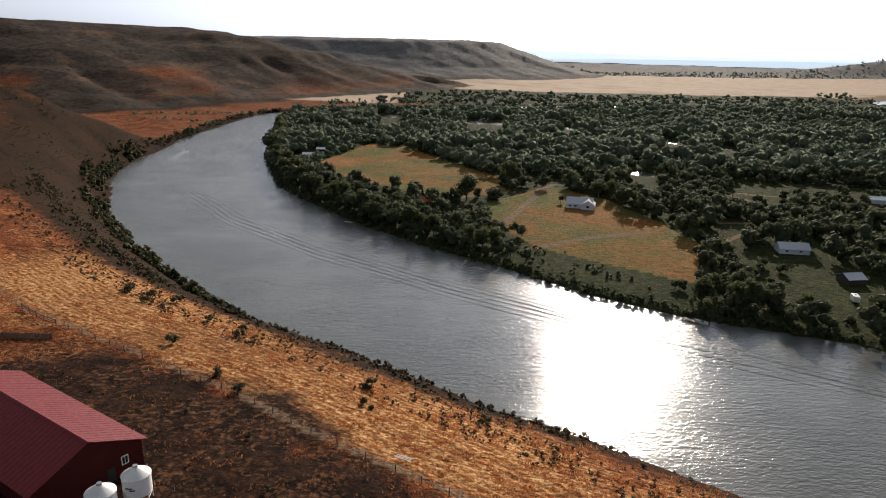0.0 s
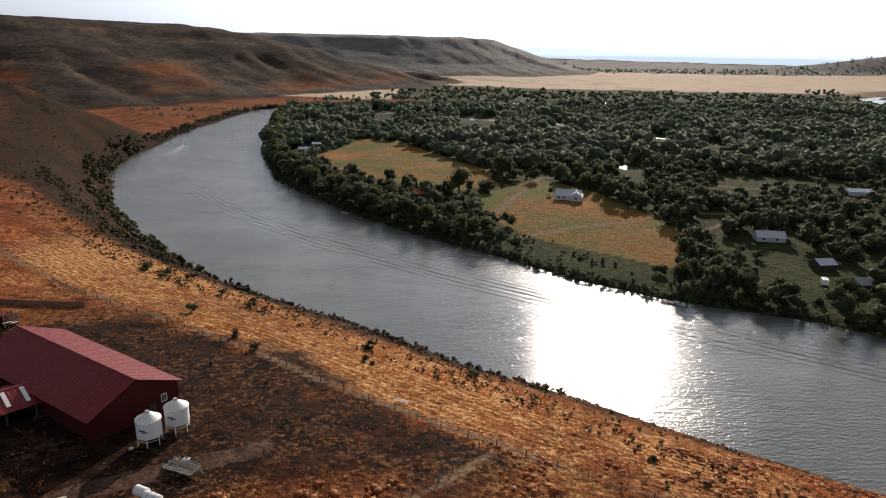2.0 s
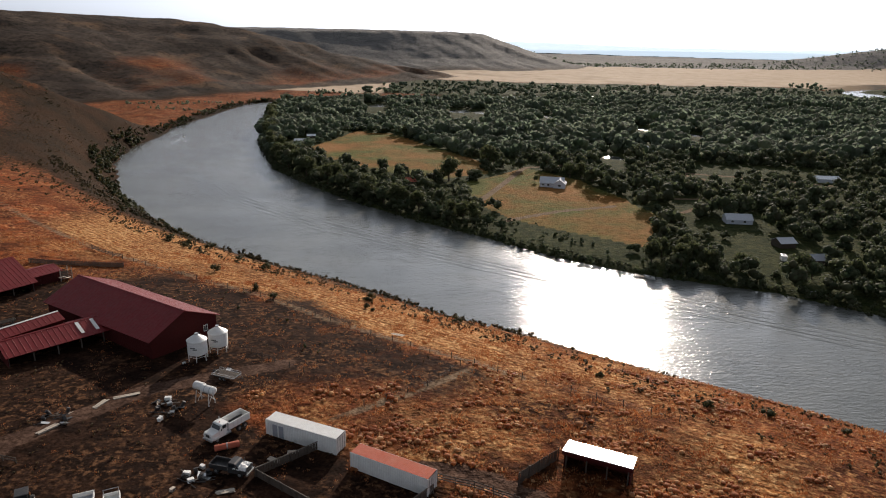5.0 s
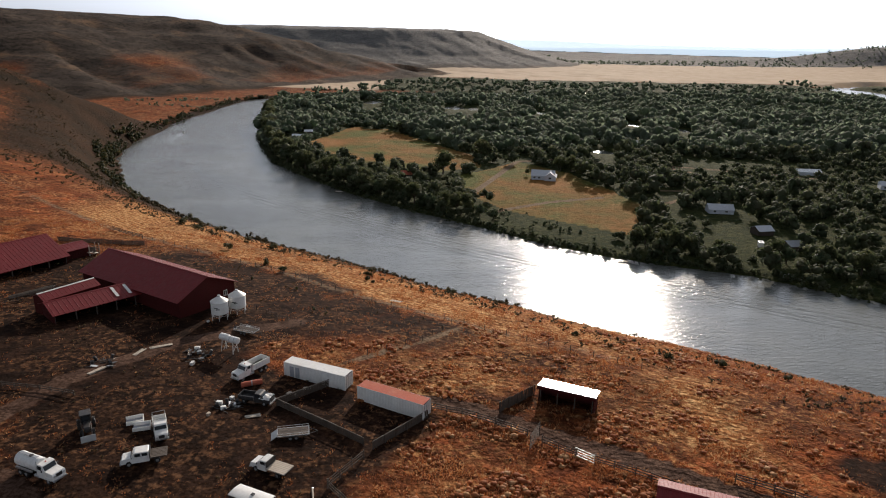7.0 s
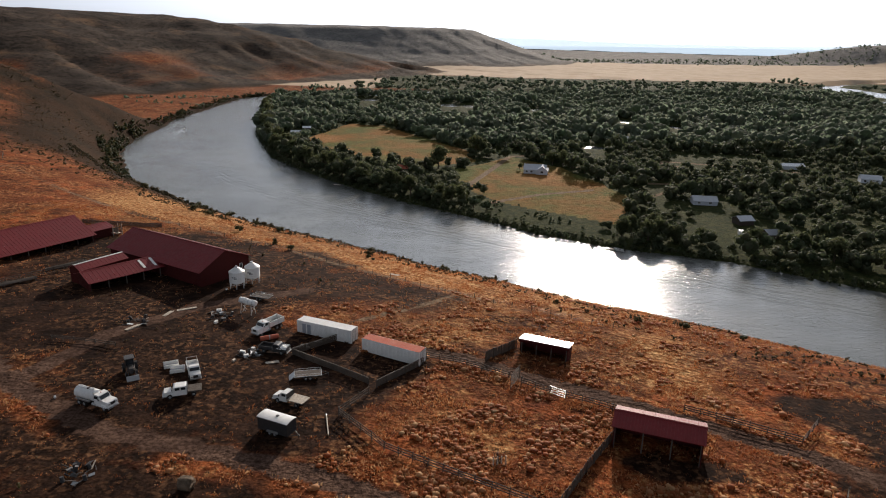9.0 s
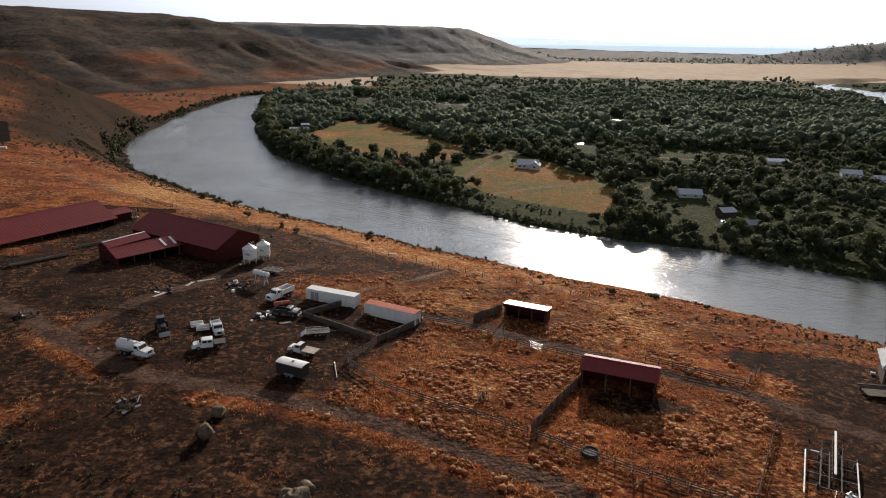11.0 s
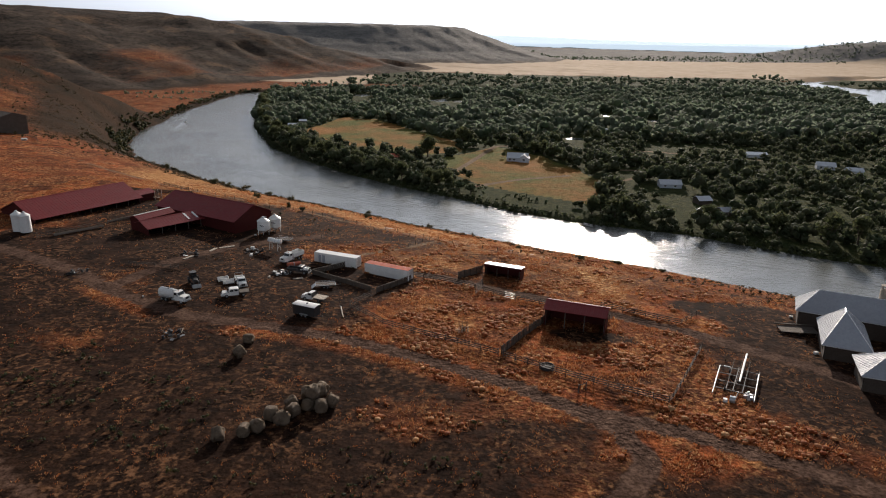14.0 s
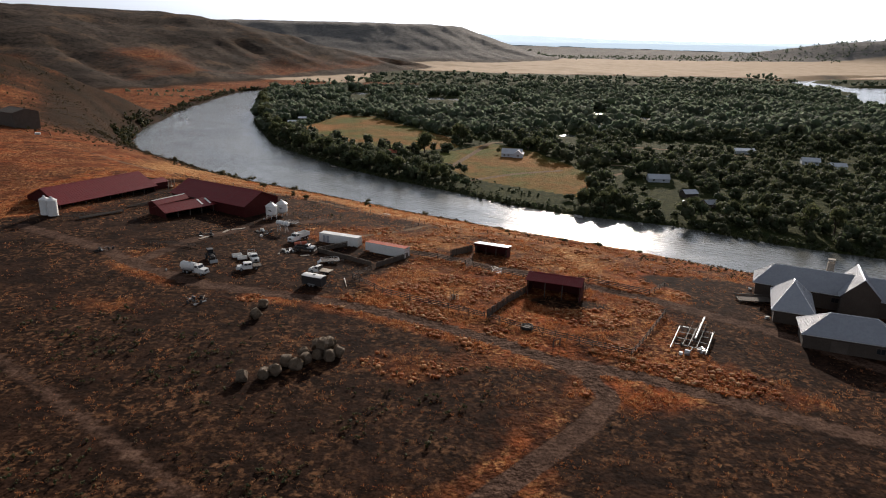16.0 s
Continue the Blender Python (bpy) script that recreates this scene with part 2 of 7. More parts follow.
    c = mixed(nt, zone("lane", 0.12), c, mixed(nt, mid, (0.20, 0.14, 0.09), (0.27, 0.20, 0.13)))
    c = mixed(nt, fine, c, mixed(nt, 1.0, c, (0.42, 0.38, 0.34), "MULTIPLY"))
    crop = zone("wheat", 0.15)
    c = mixed(nt, crop, c, wheat)
    nt.links.new(c, p.inputs["Base Color"])
    p.inputs["Roughness"].default_value = 0.95
    p.inputs["Specular IOR Level"].default_value = 0.03
    relief = bumped(nt, p, vec, 1.3, 0.9, 0.5, 9)
    hummock = node(nt, "ShaderNodeTexNoise", Scale=0.42, Detail=3.0)
    nt.links.new(vec, hummock.inputs["Vector"])
    lumps = node(nt, "ShaderNodeBump", Strength=0.7, Distance=0.9)
    nt.links.new(hummock.outputs["Fac"], lumps.inputs["Height"])
    nt.links.new(lumps.outputs[0], relief.inputs["Normal"])
    smooth = nt.nodes.new("ShaderNodeMapRange")      # the stubble fields lie smooth
    smooth.inputs[3].default_value, smooth.inputs[4].default_value = 0.9, 0.08
    even = nt.nodes.new("ShaderNodeMath")
    even.operation, even.inputs[1].default_value = "MULTIPLY", 0.7
    nt.links.new(bare, even.inputs[0])
    most = nt.nodes.new("ShaderNodeMath")
    most.operation = "MAXIMUM"
    nt.links.new(even.outputs[0], most.inputs[0])
    nt.links.new(crop, most.inputs[1])
    nt.links.new(most.outputs[0], smooth.inputs[0])
    nt.links.new(smooth.outputs[0], lumps.inputs["Strength"])
    nt.links.new(smooth.outputs[0], relief.inputs["Strength"])
    return m


GROUND = ground_material()


# ---- the land ----
def poly_distance(x, y, pts):
    """Distance to a polyline, signed: positive on its left hand."""
    best, sign = np.full(x.shape, 1e9), np.ones(x.shape)
    for (ax, ay), (bx, by) in zip(pts, pts[1:]):
        ux, uy = bx - ax, by - ay
        ll = ux * ux + uy * uy
        s = np.clip(((x - ax) * ux + (y - ay) * uy) / ll, 0, 1)
        d = np.hypot(x - ax - s * ux, y - ay - s * uy)
        side = np.where(ux * (y - ay) - uy * (x - ax) >= 0, 1.0, -1.0)
        near = d < best - 1e-9
        best, sign = np.where(near, d, best), np.where(near, side, sign)
    return best * sign


def poly_along(x, y, pts):
    """How far along a polyline its nearest point lies."""
    best, where, done = np.full(x.shape, 1e9), np.zeros(x.shape), 0.0
    for (ax, ay), (bx, by) in zip(pts, pts[1:]):
        ux, uy = bx - ax, by - ay
        length = math.hypot(ux, uy)
        s = np.clip(((x - ax) * ux + (y - ay) * uy) / length ** 2, 0, 1)
        d = np.hypot(x - ax - s * ux, y - ay - s * uy)
        where = np.where(d < best, done + s * length, where)
        best = np.minimum(best, d)
        done += length
    return where


def step(a, b, v):
    s = np.clip((v - a) / (b - a), 0, 1)
    return s * s * (3 - 2 * s)


def lattice(i, j, seed):
    h = np.sin(i * 127.1 + j * 311.7 + seed * 74.7) * 43758.5453
    return h - np.floor(h)


def value_noise(x, y, seed=0):
    i, j = np.floor(x), np.floor(y)
    u, v = x - i, y - j
    u, v = u * u * (3 - 2 * u), v * v * (3 - 2 * v)
    a, b = lattice(i, j, seed), lattice(i + 1, j, seed)
    c, d = lattice(i, j + 1, seed), lattice(i + 1, j + 1, seed)
    return (a + (b - a) * u) * (1 - v) + (c + (d - c) * u) * v


def fractal(x, y, size, octaves=4, seed=0):
    total, weight = 0.0, 0.5
    for k in range(octaves):
        total = total + weight * (value_noise(x / size, y / size, seed + k) - 0.5)
        size, weight = size / 2.1, weight * 0.5
    return total


WATER_Z = -47.0
# near bank, upstream to downstream; the land of the yard lies on its right hand
NEAR_BANK = [(900, 1500), (300, 1420), (0, 1340), (-220, 1250), (-312, 1140), (-322, 1030), (-316, 826), (-297, 652), (-275, 574), (-217, 466),
             (-170, 400), (-122, 346), (-74, 294), (-38, 268), (-6, 246), (24, 225), (47, 210), (62, 199), (106, 171), (166, 132), (254, 74), (420, -20), (900, -300), (2600, -1300)]
FAR_BANK = [(900, 1400), (300, 1330), (0, 1250), (-190, 1185), (-262, 1120), (-262, 1010), (-229, 867), (-188, 699), (-141, 568), (-98, 505), (-60, 456), (-17, 412), (23, 378), (58, 345),
            (90, 323), (146, 300), (193, 264), (234, 244), (330, 190), (480, 110), (950, -180), (2600, -1200)]
OTHER_REACH = [(1500, 620), (1000, 800), (835, 985), (865, 1150), (945, 1340), (950, 1500), (945, 1690), (1120, 1800), (1900, 2100)]
MESA_FOOT = [(-2500, 300), (-1300, 700), (-700, 930), (-490, 1090), (-440, 1190), (-370, 1330), (-270, 1420), (-140, 1600), (-10, 1790), (20, 1850), (-60, 1960), (-300, 2200), (-700, 2600), (-1500, 3400)]
FAR_MESA_FOOT = [(-1500, 1700), (-700, 2060), (-100, 2180), (240, 2330), (470, 2560), (570, 2900), (480, 3300), (100, 3700), (-500, 4600)]
PONDS = [(21, 1059, 17, 30), (50, 1047, 9, 26), (-112, 1126, 16, 30), (147, 1008, 11, 26), (247, 883, 9, 24), (297, 829, 9, 22), (158, 654, 11, 16)]


def other_water(x, y):
    """Distance to the middle of the far reach, which narrows upstream."""
    return np.abs(poly_distance(x, y, OTHER_REACH)) + 48 * step(1230, 1380, y)


def bluff(d):
    return np.interp(d, (-40, -1, 0, 4, 37, 46, 54, 64, 80, 105, 140), (-53, -49, -47.3, -44.5, -14.8, -10.6, -7.9, -5.2, -2.6, -0.6, 0.3))


def ground_height(x, y):
    x, y = np.asarray(x, float), np.asarray(y, float)
    near, far, mesa = -poly_distance(x, y, NEAR_BANK), poly_distance(x, y, FAR_BANK), poly_distance(x, y, MESA_FOOT)
    yard = bluff(near + 6 * fractal(x, y, 60, 3, 3)) + np.where(near > 60, -0.015 * np.clip(x, -120, 150) * step(60, 120, near), 0)
    # upstream the bluff sinks to a low terrace, past a rounded hill
    along = step(690, 820, y - 0.35 * (x + 300))
    terrace = np.interp(near, (-40, -1, 0, 5, 60, 400), (-53, -49, -47.3, -44, -41, -36))
    hill = 24 * np.exp(-(((x + 425) / 165) ** 2 + ((y - 645) / 165) ** 2))
    left = yard + hill * step(20, 160, near) + 0.02 * np.clip(-x - 150, 0, 600) * step(50, 150, near)
    land = left * (1 - along) + terrace * along
    plain = np.interp(far, (-40, -1, 0, 3, 12, 60), (-53, -49, -47.3, -46, -45.2, -44.6)) + 1.2 * fractal(x, y, 90, 3, 5)
    h = np.where(near > far, land, plain)
    # two headlands with gullied flanks: one over the bend, a higher flat one behind it
    back = poly_distance(x, y, FAR_MESA_FOOT)
    m = mesa + 90 * fractal(x, y, 420, 2, 12)
    low = np.interp(m, (-60, 0, 90, 200, 320, 440, 560, 700), (0, 2, 12, 36, 74, 112, 134, 138))
    # rounded spurs with creased draws between them run down from the rim
    s1 = poly_along(x, y, MESA_FOOT) + 120 * fractal(x, y, 300, 3, 18)
    draw = np.abs(4 * fractal(s1, m * 0.16, 210, 1, 15))
    rill = np.abs(4 * fractal(s1 + 30 * fractal(x, y, 90, 2, 19), m * 0.2, 74, 1, 16))
    low = low + (22 * (draw - 0.4) + 9 * (rill - 0.4)) * step(-20, 110, m) * (1 - step(230, 470, m)) + 5 * fractal(x, y, 70, 3, 17) * step(0, 80, m)
    low = low + 3.0 * np.sin(m / 24.0 + 2 * fractal(x, y, 260, 2, 22)) * step(120, 220, m) * (1 - step(480, 560, m))
    s2 = poly_along(x, y, FAR_MESA_FOOT) + 120 * fractal(x, y, 320, 3, 24)
    m2 = back + 70 * fractal(x, y, 380, 2, 13)
    high = np.interp(m2, (-80, 0, 160, 330, 400, 520, 900), (0, 4, 36, 92, 120, 126, 129))
    high = high + 16 * (np.abs(4 * fractal(s2, back * 0.15, 190, 1, 25)) - 0.4) * step(-30, 120, m2) * (1 - step(250, 390, m2))
    flank = np.maximum(low * step(-60, 60, m), high * step(-80, 60, m2))
    flank = flank + 0.5 * np.sin(flank / 3.4) * step(20, 90, np.maximum(m, m2))
    h = h + np.maximum(flank, 0)
    mesa = np.maximum(mesa, back)
    # other water
    reach = other_water(x, y)
    h = np.where(mesa < 0, np.minimum(h, np.interp(reach, (0, 82, 105), (-52, -49, 500))), h)
    for px, py, rx, ry in PONDS:
        h = h - 5 * np.exp(-(((x - px) / rx) ** 2 + ((y - py) / ry) ** 2) ** 2)
    # far swells, and the ridge to the south
    r = np.hypot(x, y)
    h = h + step(2900, 4600, r) * (30 + 30 * fractal(x, y, 900, 3, 21)) * (mesa < 0) * (1 - step(-700, -200, mesa))
    h = h + 85 * np.exp(-(((x - 2300) / 620) ** 2 + ((y - 3100 + 0.25 * (x - 2300)) / 300) ** 2) ** 1.5)
    h = h + (7.0 * fractal(x + y, (y - x) * 0.4, 46, 4, 33) - 5 * np.abs(3 * fractal(x + y, (y - x) * 0.25, 95, 1, 34))) * step(10, 70, near) * step(250, 420, y) * (near > far)
    return h + 0.35 * fractal(x, y, 7, 2, 31) * step(0, 60, near)


def ground_at(x, y):
    return float(ground_height(np.array([float(x)]), np.array([float(y)]))[0])


def axis_lines(inner_lo, inner_hi, fine, mid_lo, mid_hi, far_lo, far_hi, lo, hi, growth):
    """Grid lines: fine in the yard, 4 m over the river meadows, then ever wider."""
    out = list(np.arange(inner_lo, inner_hi + 0.01, fine))
    s = fine
    while out[-1] < hi:
        s = min(s * growth, 4.2 if out[-1] < mid_hi else 14 if out[-1] < far_hi else 60)
        out.append(out[-1] + s)
    s = fine
    while out[0] > lo:
        s = min(s * growth, 4.2 if out[0] > mid_lo else 14 if out[0] > far_lo else 60)
        out.insert(0, out[0] - s)
    return np.array(out)


TRACKS = [
    [(-110, 118), (-78, 99), (-67, 89), (-46, 76), (-34, 73), (-13.5, 67), (3.3, 58.5), (18, 50), (26.6, 43), (33, 36.5), (34.5, 29), (29, 21), (22, 14), (10, 2), (0, -14)],
    [(26.6, 43), (43, 36.5), (56.6, 28), (66.5, 22), (95, 6)],
    [(-2, 106), (6, 104.5), (16, 98), (29, 91.5), (43, 83), (57, 75), (75, 60), (100, 30)],
    [(-110, 66), (-68, 38), (-39, 15), (-28, 6), (-10, -8)],
    [(-67, 89), (-60, 108), (-48, 124), (-28, 136)],
    [(-260, 335), (-190, 285), (-130, 232), (-100, 207), (-42, 174), (-24, 161), (-2, 148), (16, 138)],
    [(-16, 118), (-4, 128), (6, 140)],
]
FIELD_A = [(-132, 650), (-105, 790), (-60, 775), (30, 610), (33, 552), (-2, 528), (-40, 548), (-90, 590)]
FIELD_B = [(10, 508), (66, 580), (104, 535), (132, 425), (106, 360), (74, 384), (40, 414), (22, 450)]


def inside(x, y, poly):
    hit = np.zeros(np.shape(x), bool)
    for (ax, ay), (bx, by) in zip(poly, poly[1:] + poly[:1]):
        cross = (ay > y) != (by > y)
        hit ^= cross & (x < (bx - ax) * (y - ay) / (by - ay + 1e-12) + ax)
    return hit


def oval(x, y, cx, cy, rx, ry):
    """1 inside an oval patch, falling off at a ragged rim."""
    return 1 - step(0.7, 1.15, np.hypot((x - cx) / rx, (y - cy) / ry) + 0.5 * fractal(x, y, 16, 3, 51))


def zones(x, y, h):
    near, far, mesa = -poly_distance(x, y, NEAR_BANK), poly_distance(x, y, FAR_BANK), poly_distance(x, y, MESA_FOOT)
    back = poly_distance(x, y, FAR_MESA_FOOT)
    mesa, front = np.maximum(mesa, back), mesa
    home = near > far
    wx, wy = x + 26 * fractal(x, y, 21, 4, 55), y + 26 * fractal(x, y, 21, 4, 56)
    rough = fractal(x, y, 38, 4, 41)
    brow = 4 * (1 - step(-10, 40, x))
    plateau = home * step(37, 50, near - brow) * (1 - step(300, 420, y))
    grass = plateau * (0.72 + 0.8 * rough) + home * step(300, 420, y) * (1 - step(640, 700, y)) * (0.35 + 1.9 * fractal(x, y, 70, 4, 41)) * step(40, 90, near)
    lane = -poly_distance(x, y, TRACKS[5] + [(60, 120), (120, 80)])
    gold = plateau * step(-2, 3, -lane) * (1 - step(0, 50, x)) * step(-150, -105, x) * (0.75 + 0.9 * rough)
    lane_north = poly_distance(x, y, TRACKS[2])
    gold = np.maximum(gold, plateau * step(3, 8, lane_north) * step(-24, -8, x) * (1 - step(46, 66, x)) * (0.42 + 1.5 * fractal(x, y, 24, 4, 57)))
    sunny = np.clip(0.4 + 2.6 * fractal(x, y, 9, 4, 58), 0, 1)
    gold = np.maximum.reduce([gold, sunny * 0.9 * oval(wx, wy, 2, 80, 15, 11), sunny * 0.8 * oval(wx, wy, 34, 112, 30, 10), sunny * 0.7 * oval(wx, wy, -6, 117, 14, 8), sunny * 0.8 * oval(wx, wy, -95, 205, 26, 12)])
    terrace = home * (1 - step(2700, 2850, y)) * step(740, 830, y) * step(6, 16, near) * (1 - step(-90, 10, mesa))
    bench = step(20, 60, mesa) * (1 - step(160, 300, mesa)) * np.clip(0.4 + 2.2 * fractal(x, y, 150, 3, 47), 0, 1)
    grass = np.maximum(grass, np.maximum(terrace * 1.2, 0.8 * bench * (front > 0)))
    wheat = (~home) * step(1480, 1560, y + 0.1 * x) * (1 - step(-40, 40, mesa)) * (1 - step(2850, 2950, y))
    wheat = np.maximum(wheat, home * step(10, 30, near) * (1 - step(-40, 20, mesa)) * np.maximum(step(1700, 1760, y), step(1290, 1380, y) * (x < -120)) * (1 - step(2850, 2950, y)))
    green = (~home) * (1 - step(1450, 1540, y + 0.1 * x)) * (1 - step(-40, 40, mesa))
    green = np.maximum(green, home * (x >= -140) * step(1300, 1380, y) * (1 - step(1690, 1750, y)) * (1 - step(-40, 0, mesa)))
    meadow = np.zeros(np.shape(x))
    for field in (FIELD_A, FIELD_B):
        in_field = inside(x + 8 * fractal(x, y, 30, 2, 7), y + 8 * fractal(x, y, 30, 2, 8), field)
        meadow = np.where(in_field, 1.0, meadow)
        gold = np.where(in_field, 0.12 + 1.5 * fractal(x, y, 45, 4, 44), gold)
    soil = np.maximum.reduce([oval(wx, wy, -84, 112, 48, 26), oval(wx, wy, -55, 132, 38, 22), 0.9 * oval(wx, wy, -60, 165, 48, 17), oval(wx, wy, 88, 55, 32, 38), 0.8 * oval(wx, wy, -32, 148, 26, 16),
                              0.85 * oval(wx, wy, -40, 98, 32, 28), 0.95 * oval(wx, wy, -60, 42, 48, 32), 0.85 * oval(wx, wy, -9, 24, 30, 18), 0.9 * oval(wx, wy, -17, 102, 14, 12), 0.8 * oval(wx, wy, -28, 84, 22, 16), 0.75 * oval(wx, wy, 14, 33, 12, 8),
                              0.85 * oval(wx, wy, 60, 8, 44, 24), oval(wx, wy, 57, 49, 8, 8), oval(wx, wy, 72, 84, 15, 12), 0.4 * oval(wx, wy, 90, 108, 38, 17), 0.75 * oval(wx, wy, 62, 62, 9, 10), 0.8 * oval(wx, wy, 36, 70, 8, 6), 0.95 * oval(wx, wy, -45, 5, 50, 18)])
    weedy = plateau * step(0, 4, lane) * oval(x, y, -45, 155, 75, 40)
    south = step(2, 8, -poly_distance(x, y, TRACKS[0])) * (0.85 + 1.3 * fractal(x, y, 20, 4, 59))
    soil = np.maximum.reduce([soil, 0.75 * weedy, south]) * plateau
    track = np.max([(1 - step(1.1, 2.6, np.abs(poly_distance(x, y, t)))) * (0.55 if k == 3 else 1.0) for k, t in enumerate(TRACKS) if k not in (5, 6)], 0) * 1.1
    yards = (~home) * np.max([1 - step(1.0, 4.0, np.abs(poly_distance(x, y, t))) for t in
                              ([(20, 448), (40, 505), (66, 582), (110, 600)], [(34, 408), (72, 434), (110, 450)], [(148, 434), (190, 474), (152, 478)], [(185, 577), (240, 556), (306, 526)], [(190, 574), (212, 528)])], 0)
    # where the painted haze lies: far mesa, plain beyond it, south ridge
    hazy_scrub = step(-20, 80, back) + step(2820, 2950, y) * (mesa < 0) + (np.hypot((x - 2300) / 1000, (y - 3100 + 0.25 * (x - 2300)) / 480) < 1)
    return {"hazy_scrub": np.clip(hazy_scrub, 0, 1), "flank": step(-40, 30, mesa), "grass": grass, "wheat": wheat, "green": green, "soil": soil, "track": track * home, "lane": np.maximum(yards, home * 0.6 * np.maximum((1 - step(0.9, 2.4, np.abs(lane))) * (x < 16), 1 - step(0.7, 1.8, np.abs(poly_distance(x, y, TRACKS[6]))))), "gold": gold, "row": lane * 6.283 / 1.7, "meadow": meadow}


def build_land():
    xs = axis_lines(-130, 120, 1.8, -150, 230, -1500, 500, -4800, 4800, 1.07)
    ys = axis_lines(-50, 235, 1.8, -50, 620, -50, 2500, -700, 4800, 1.06)
    gx, gy = np.meshgrid(xs, ys)
    gz = ground_height(gx, gy)
    n, k = gx.shape
    idx = np.arange(n * k).reshape(n, k)
    faces = np.stack([idx[:-1, :-1], idx[:-1, 1:], idx[1:, 1:], idx[1:, :-1]], -1).reshape(-1, 4)
    me = bpy.data.meshes.new("ground")
    me.from_pydata(np.stack([gx, gy, gz], -1).reshape(-1, 3).tolist(), [], faces.tolist())
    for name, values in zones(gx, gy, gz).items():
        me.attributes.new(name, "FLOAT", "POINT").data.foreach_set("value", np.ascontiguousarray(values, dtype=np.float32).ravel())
    me.polygons.foreach_set("use_smooth", np.ones(len(faces), bool))
    me.materials.append(GROUND)
    return tagged(new("ground", me), "dry prairie, river bluff and green flood plain", "ground", kind="structure")


build_land()
me = bpy.data.meshes.new("water")
me.from_pydata([(-700, -1500, WATER_Z), (2700, -1500, WATER_Z), (2700, 2300, WATER_Z), (-700, 2300, WATER_Z)], [], [(0, 1, 2, 3)])
me.materials.append(WATER)
tagged(new("water", me), "wide rippled grey river shining under the low sun", "river", kind="structure")


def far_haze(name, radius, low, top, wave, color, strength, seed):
    """A plain hazy skyline far behind everything; the haze is painted as a pale glow."""
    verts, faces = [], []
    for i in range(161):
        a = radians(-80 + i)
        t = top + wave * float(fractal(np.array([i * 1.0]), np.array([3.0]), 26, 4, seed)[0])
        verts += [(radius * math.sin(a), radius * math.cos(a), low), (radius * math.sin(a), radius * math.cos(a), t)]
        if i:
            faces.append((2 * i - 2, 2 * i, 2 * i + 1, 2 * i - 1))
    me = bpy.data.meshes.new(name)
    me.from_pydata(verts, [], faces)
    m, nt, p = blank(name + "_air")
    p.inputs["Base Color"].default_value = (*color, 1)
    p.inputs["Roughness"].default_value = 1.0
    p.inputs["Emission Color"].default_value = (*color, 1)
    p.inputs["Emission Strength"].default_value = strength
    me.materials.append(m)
    return tagged(new(name, me), "far hills with haze painted as a pale blue glow", "backdrop", kind="structure")


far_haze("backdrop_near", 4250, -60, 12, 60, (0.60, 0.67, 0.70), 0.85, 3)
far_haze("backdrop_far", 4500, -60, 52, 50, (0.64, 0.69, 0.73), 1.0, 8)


# ---- tools for things ----
def part(name, bm, material, parent=None, label=""):
    """Links a bmesh as one mesh object under a thing or a part."""
    me = bpy.data.meshes.new(name)
    bm.to_mesh(me)
    bm.free()
    me.materials.append(material)
    ob = new(name, me)
    ob.parent = parent
    return tagged(ob, label)


def piece(name, me, parent, m):
    """Another object on a mesh that alike pieces share."""
    ob = new(name, me)
    ob.parent = parent
    ob.matrix_basis = m
    return ob


def thing(name, label, category, m, group=""):
    ob = new(name)
    ob.empty_display_size = 0.3
    ob.matrix_basis = m
    return tagged(ob, label, category, group)


def on_ground(x, y, rz=0, sink=0.0):
    return pose(x, y, ground_at(x, y) - sink, 0, 0, rz)


def box(bm, sx, sy, sz, x=0, y=0, z=0, rx=0, ry=0, rz=0, bevel=0.0):
    """A block whose middle is at x, y, z."""
    made = bmesh.ops.create_cube(bm, size=1, matrix=pose(x, y, z, rx, ry, rz) @ Matrix.Diagonal((sx, sy, sz, 1)))
    if bevel:
        edges = list({e for v in made["verts"] for e in v.link_edges})
        bmesh.ops.bevel(bm, geom=edges, offset=bevel, segments=2, affect="EDGES", profile=0.6)
    return bm


def rod(bm, a, b, r1, r2=None, sides=8):
    """A round bar from a to b."""
    a, b = Vector(a), Vector(b)
    m = Matrix.Translation((a + b) / 2) @ (b - a).to_track_quat("Z", "Y").to_matrix().to_4x4()
    bmesh.ops.create_cone(bm, cap_ends=True, segments=sides, radius1=r1, radius2=r1 if r2 is None else r2, depth=(b - a).length, matrix=m)
    return bm


def prism(bm, outline, width, y=0.0, top_in=0.0, bevel=0.0):
    """An outline in x and z, given as (x, z), drawn out across y; top_in narrows its upper points."""
    zs = [p[1] for p in outline]
    lo, hi = min(zs), max(zs)
    sides = []
    for s in (-1, 1):
        sides.append([bm.verts.new((px, y + s * (width / 2 - top_in * (pz - lo) / (hi - lo)), pz)) for px, pz in outline])
    n = len(outline)
    faces = [bm.faces.new(sides[0]), bm.faces.new(sides[1][::-1])]
    for i in range(n):
        faces.append(bm.faces.new((sides[0][i], sides[1][i], sides[1][(i + 1) % n], sides[0][(i + 1) % n])))
    bmesh.ops.recalc_face_normals(bm, faces=faces)
    if bevel:
        bmesh.ops.bevel(bm, geom=list({e for f in faces for e in f.edges}), offset=bevel, segments=2, affect="EDGES", profile=0.6)
    return bm


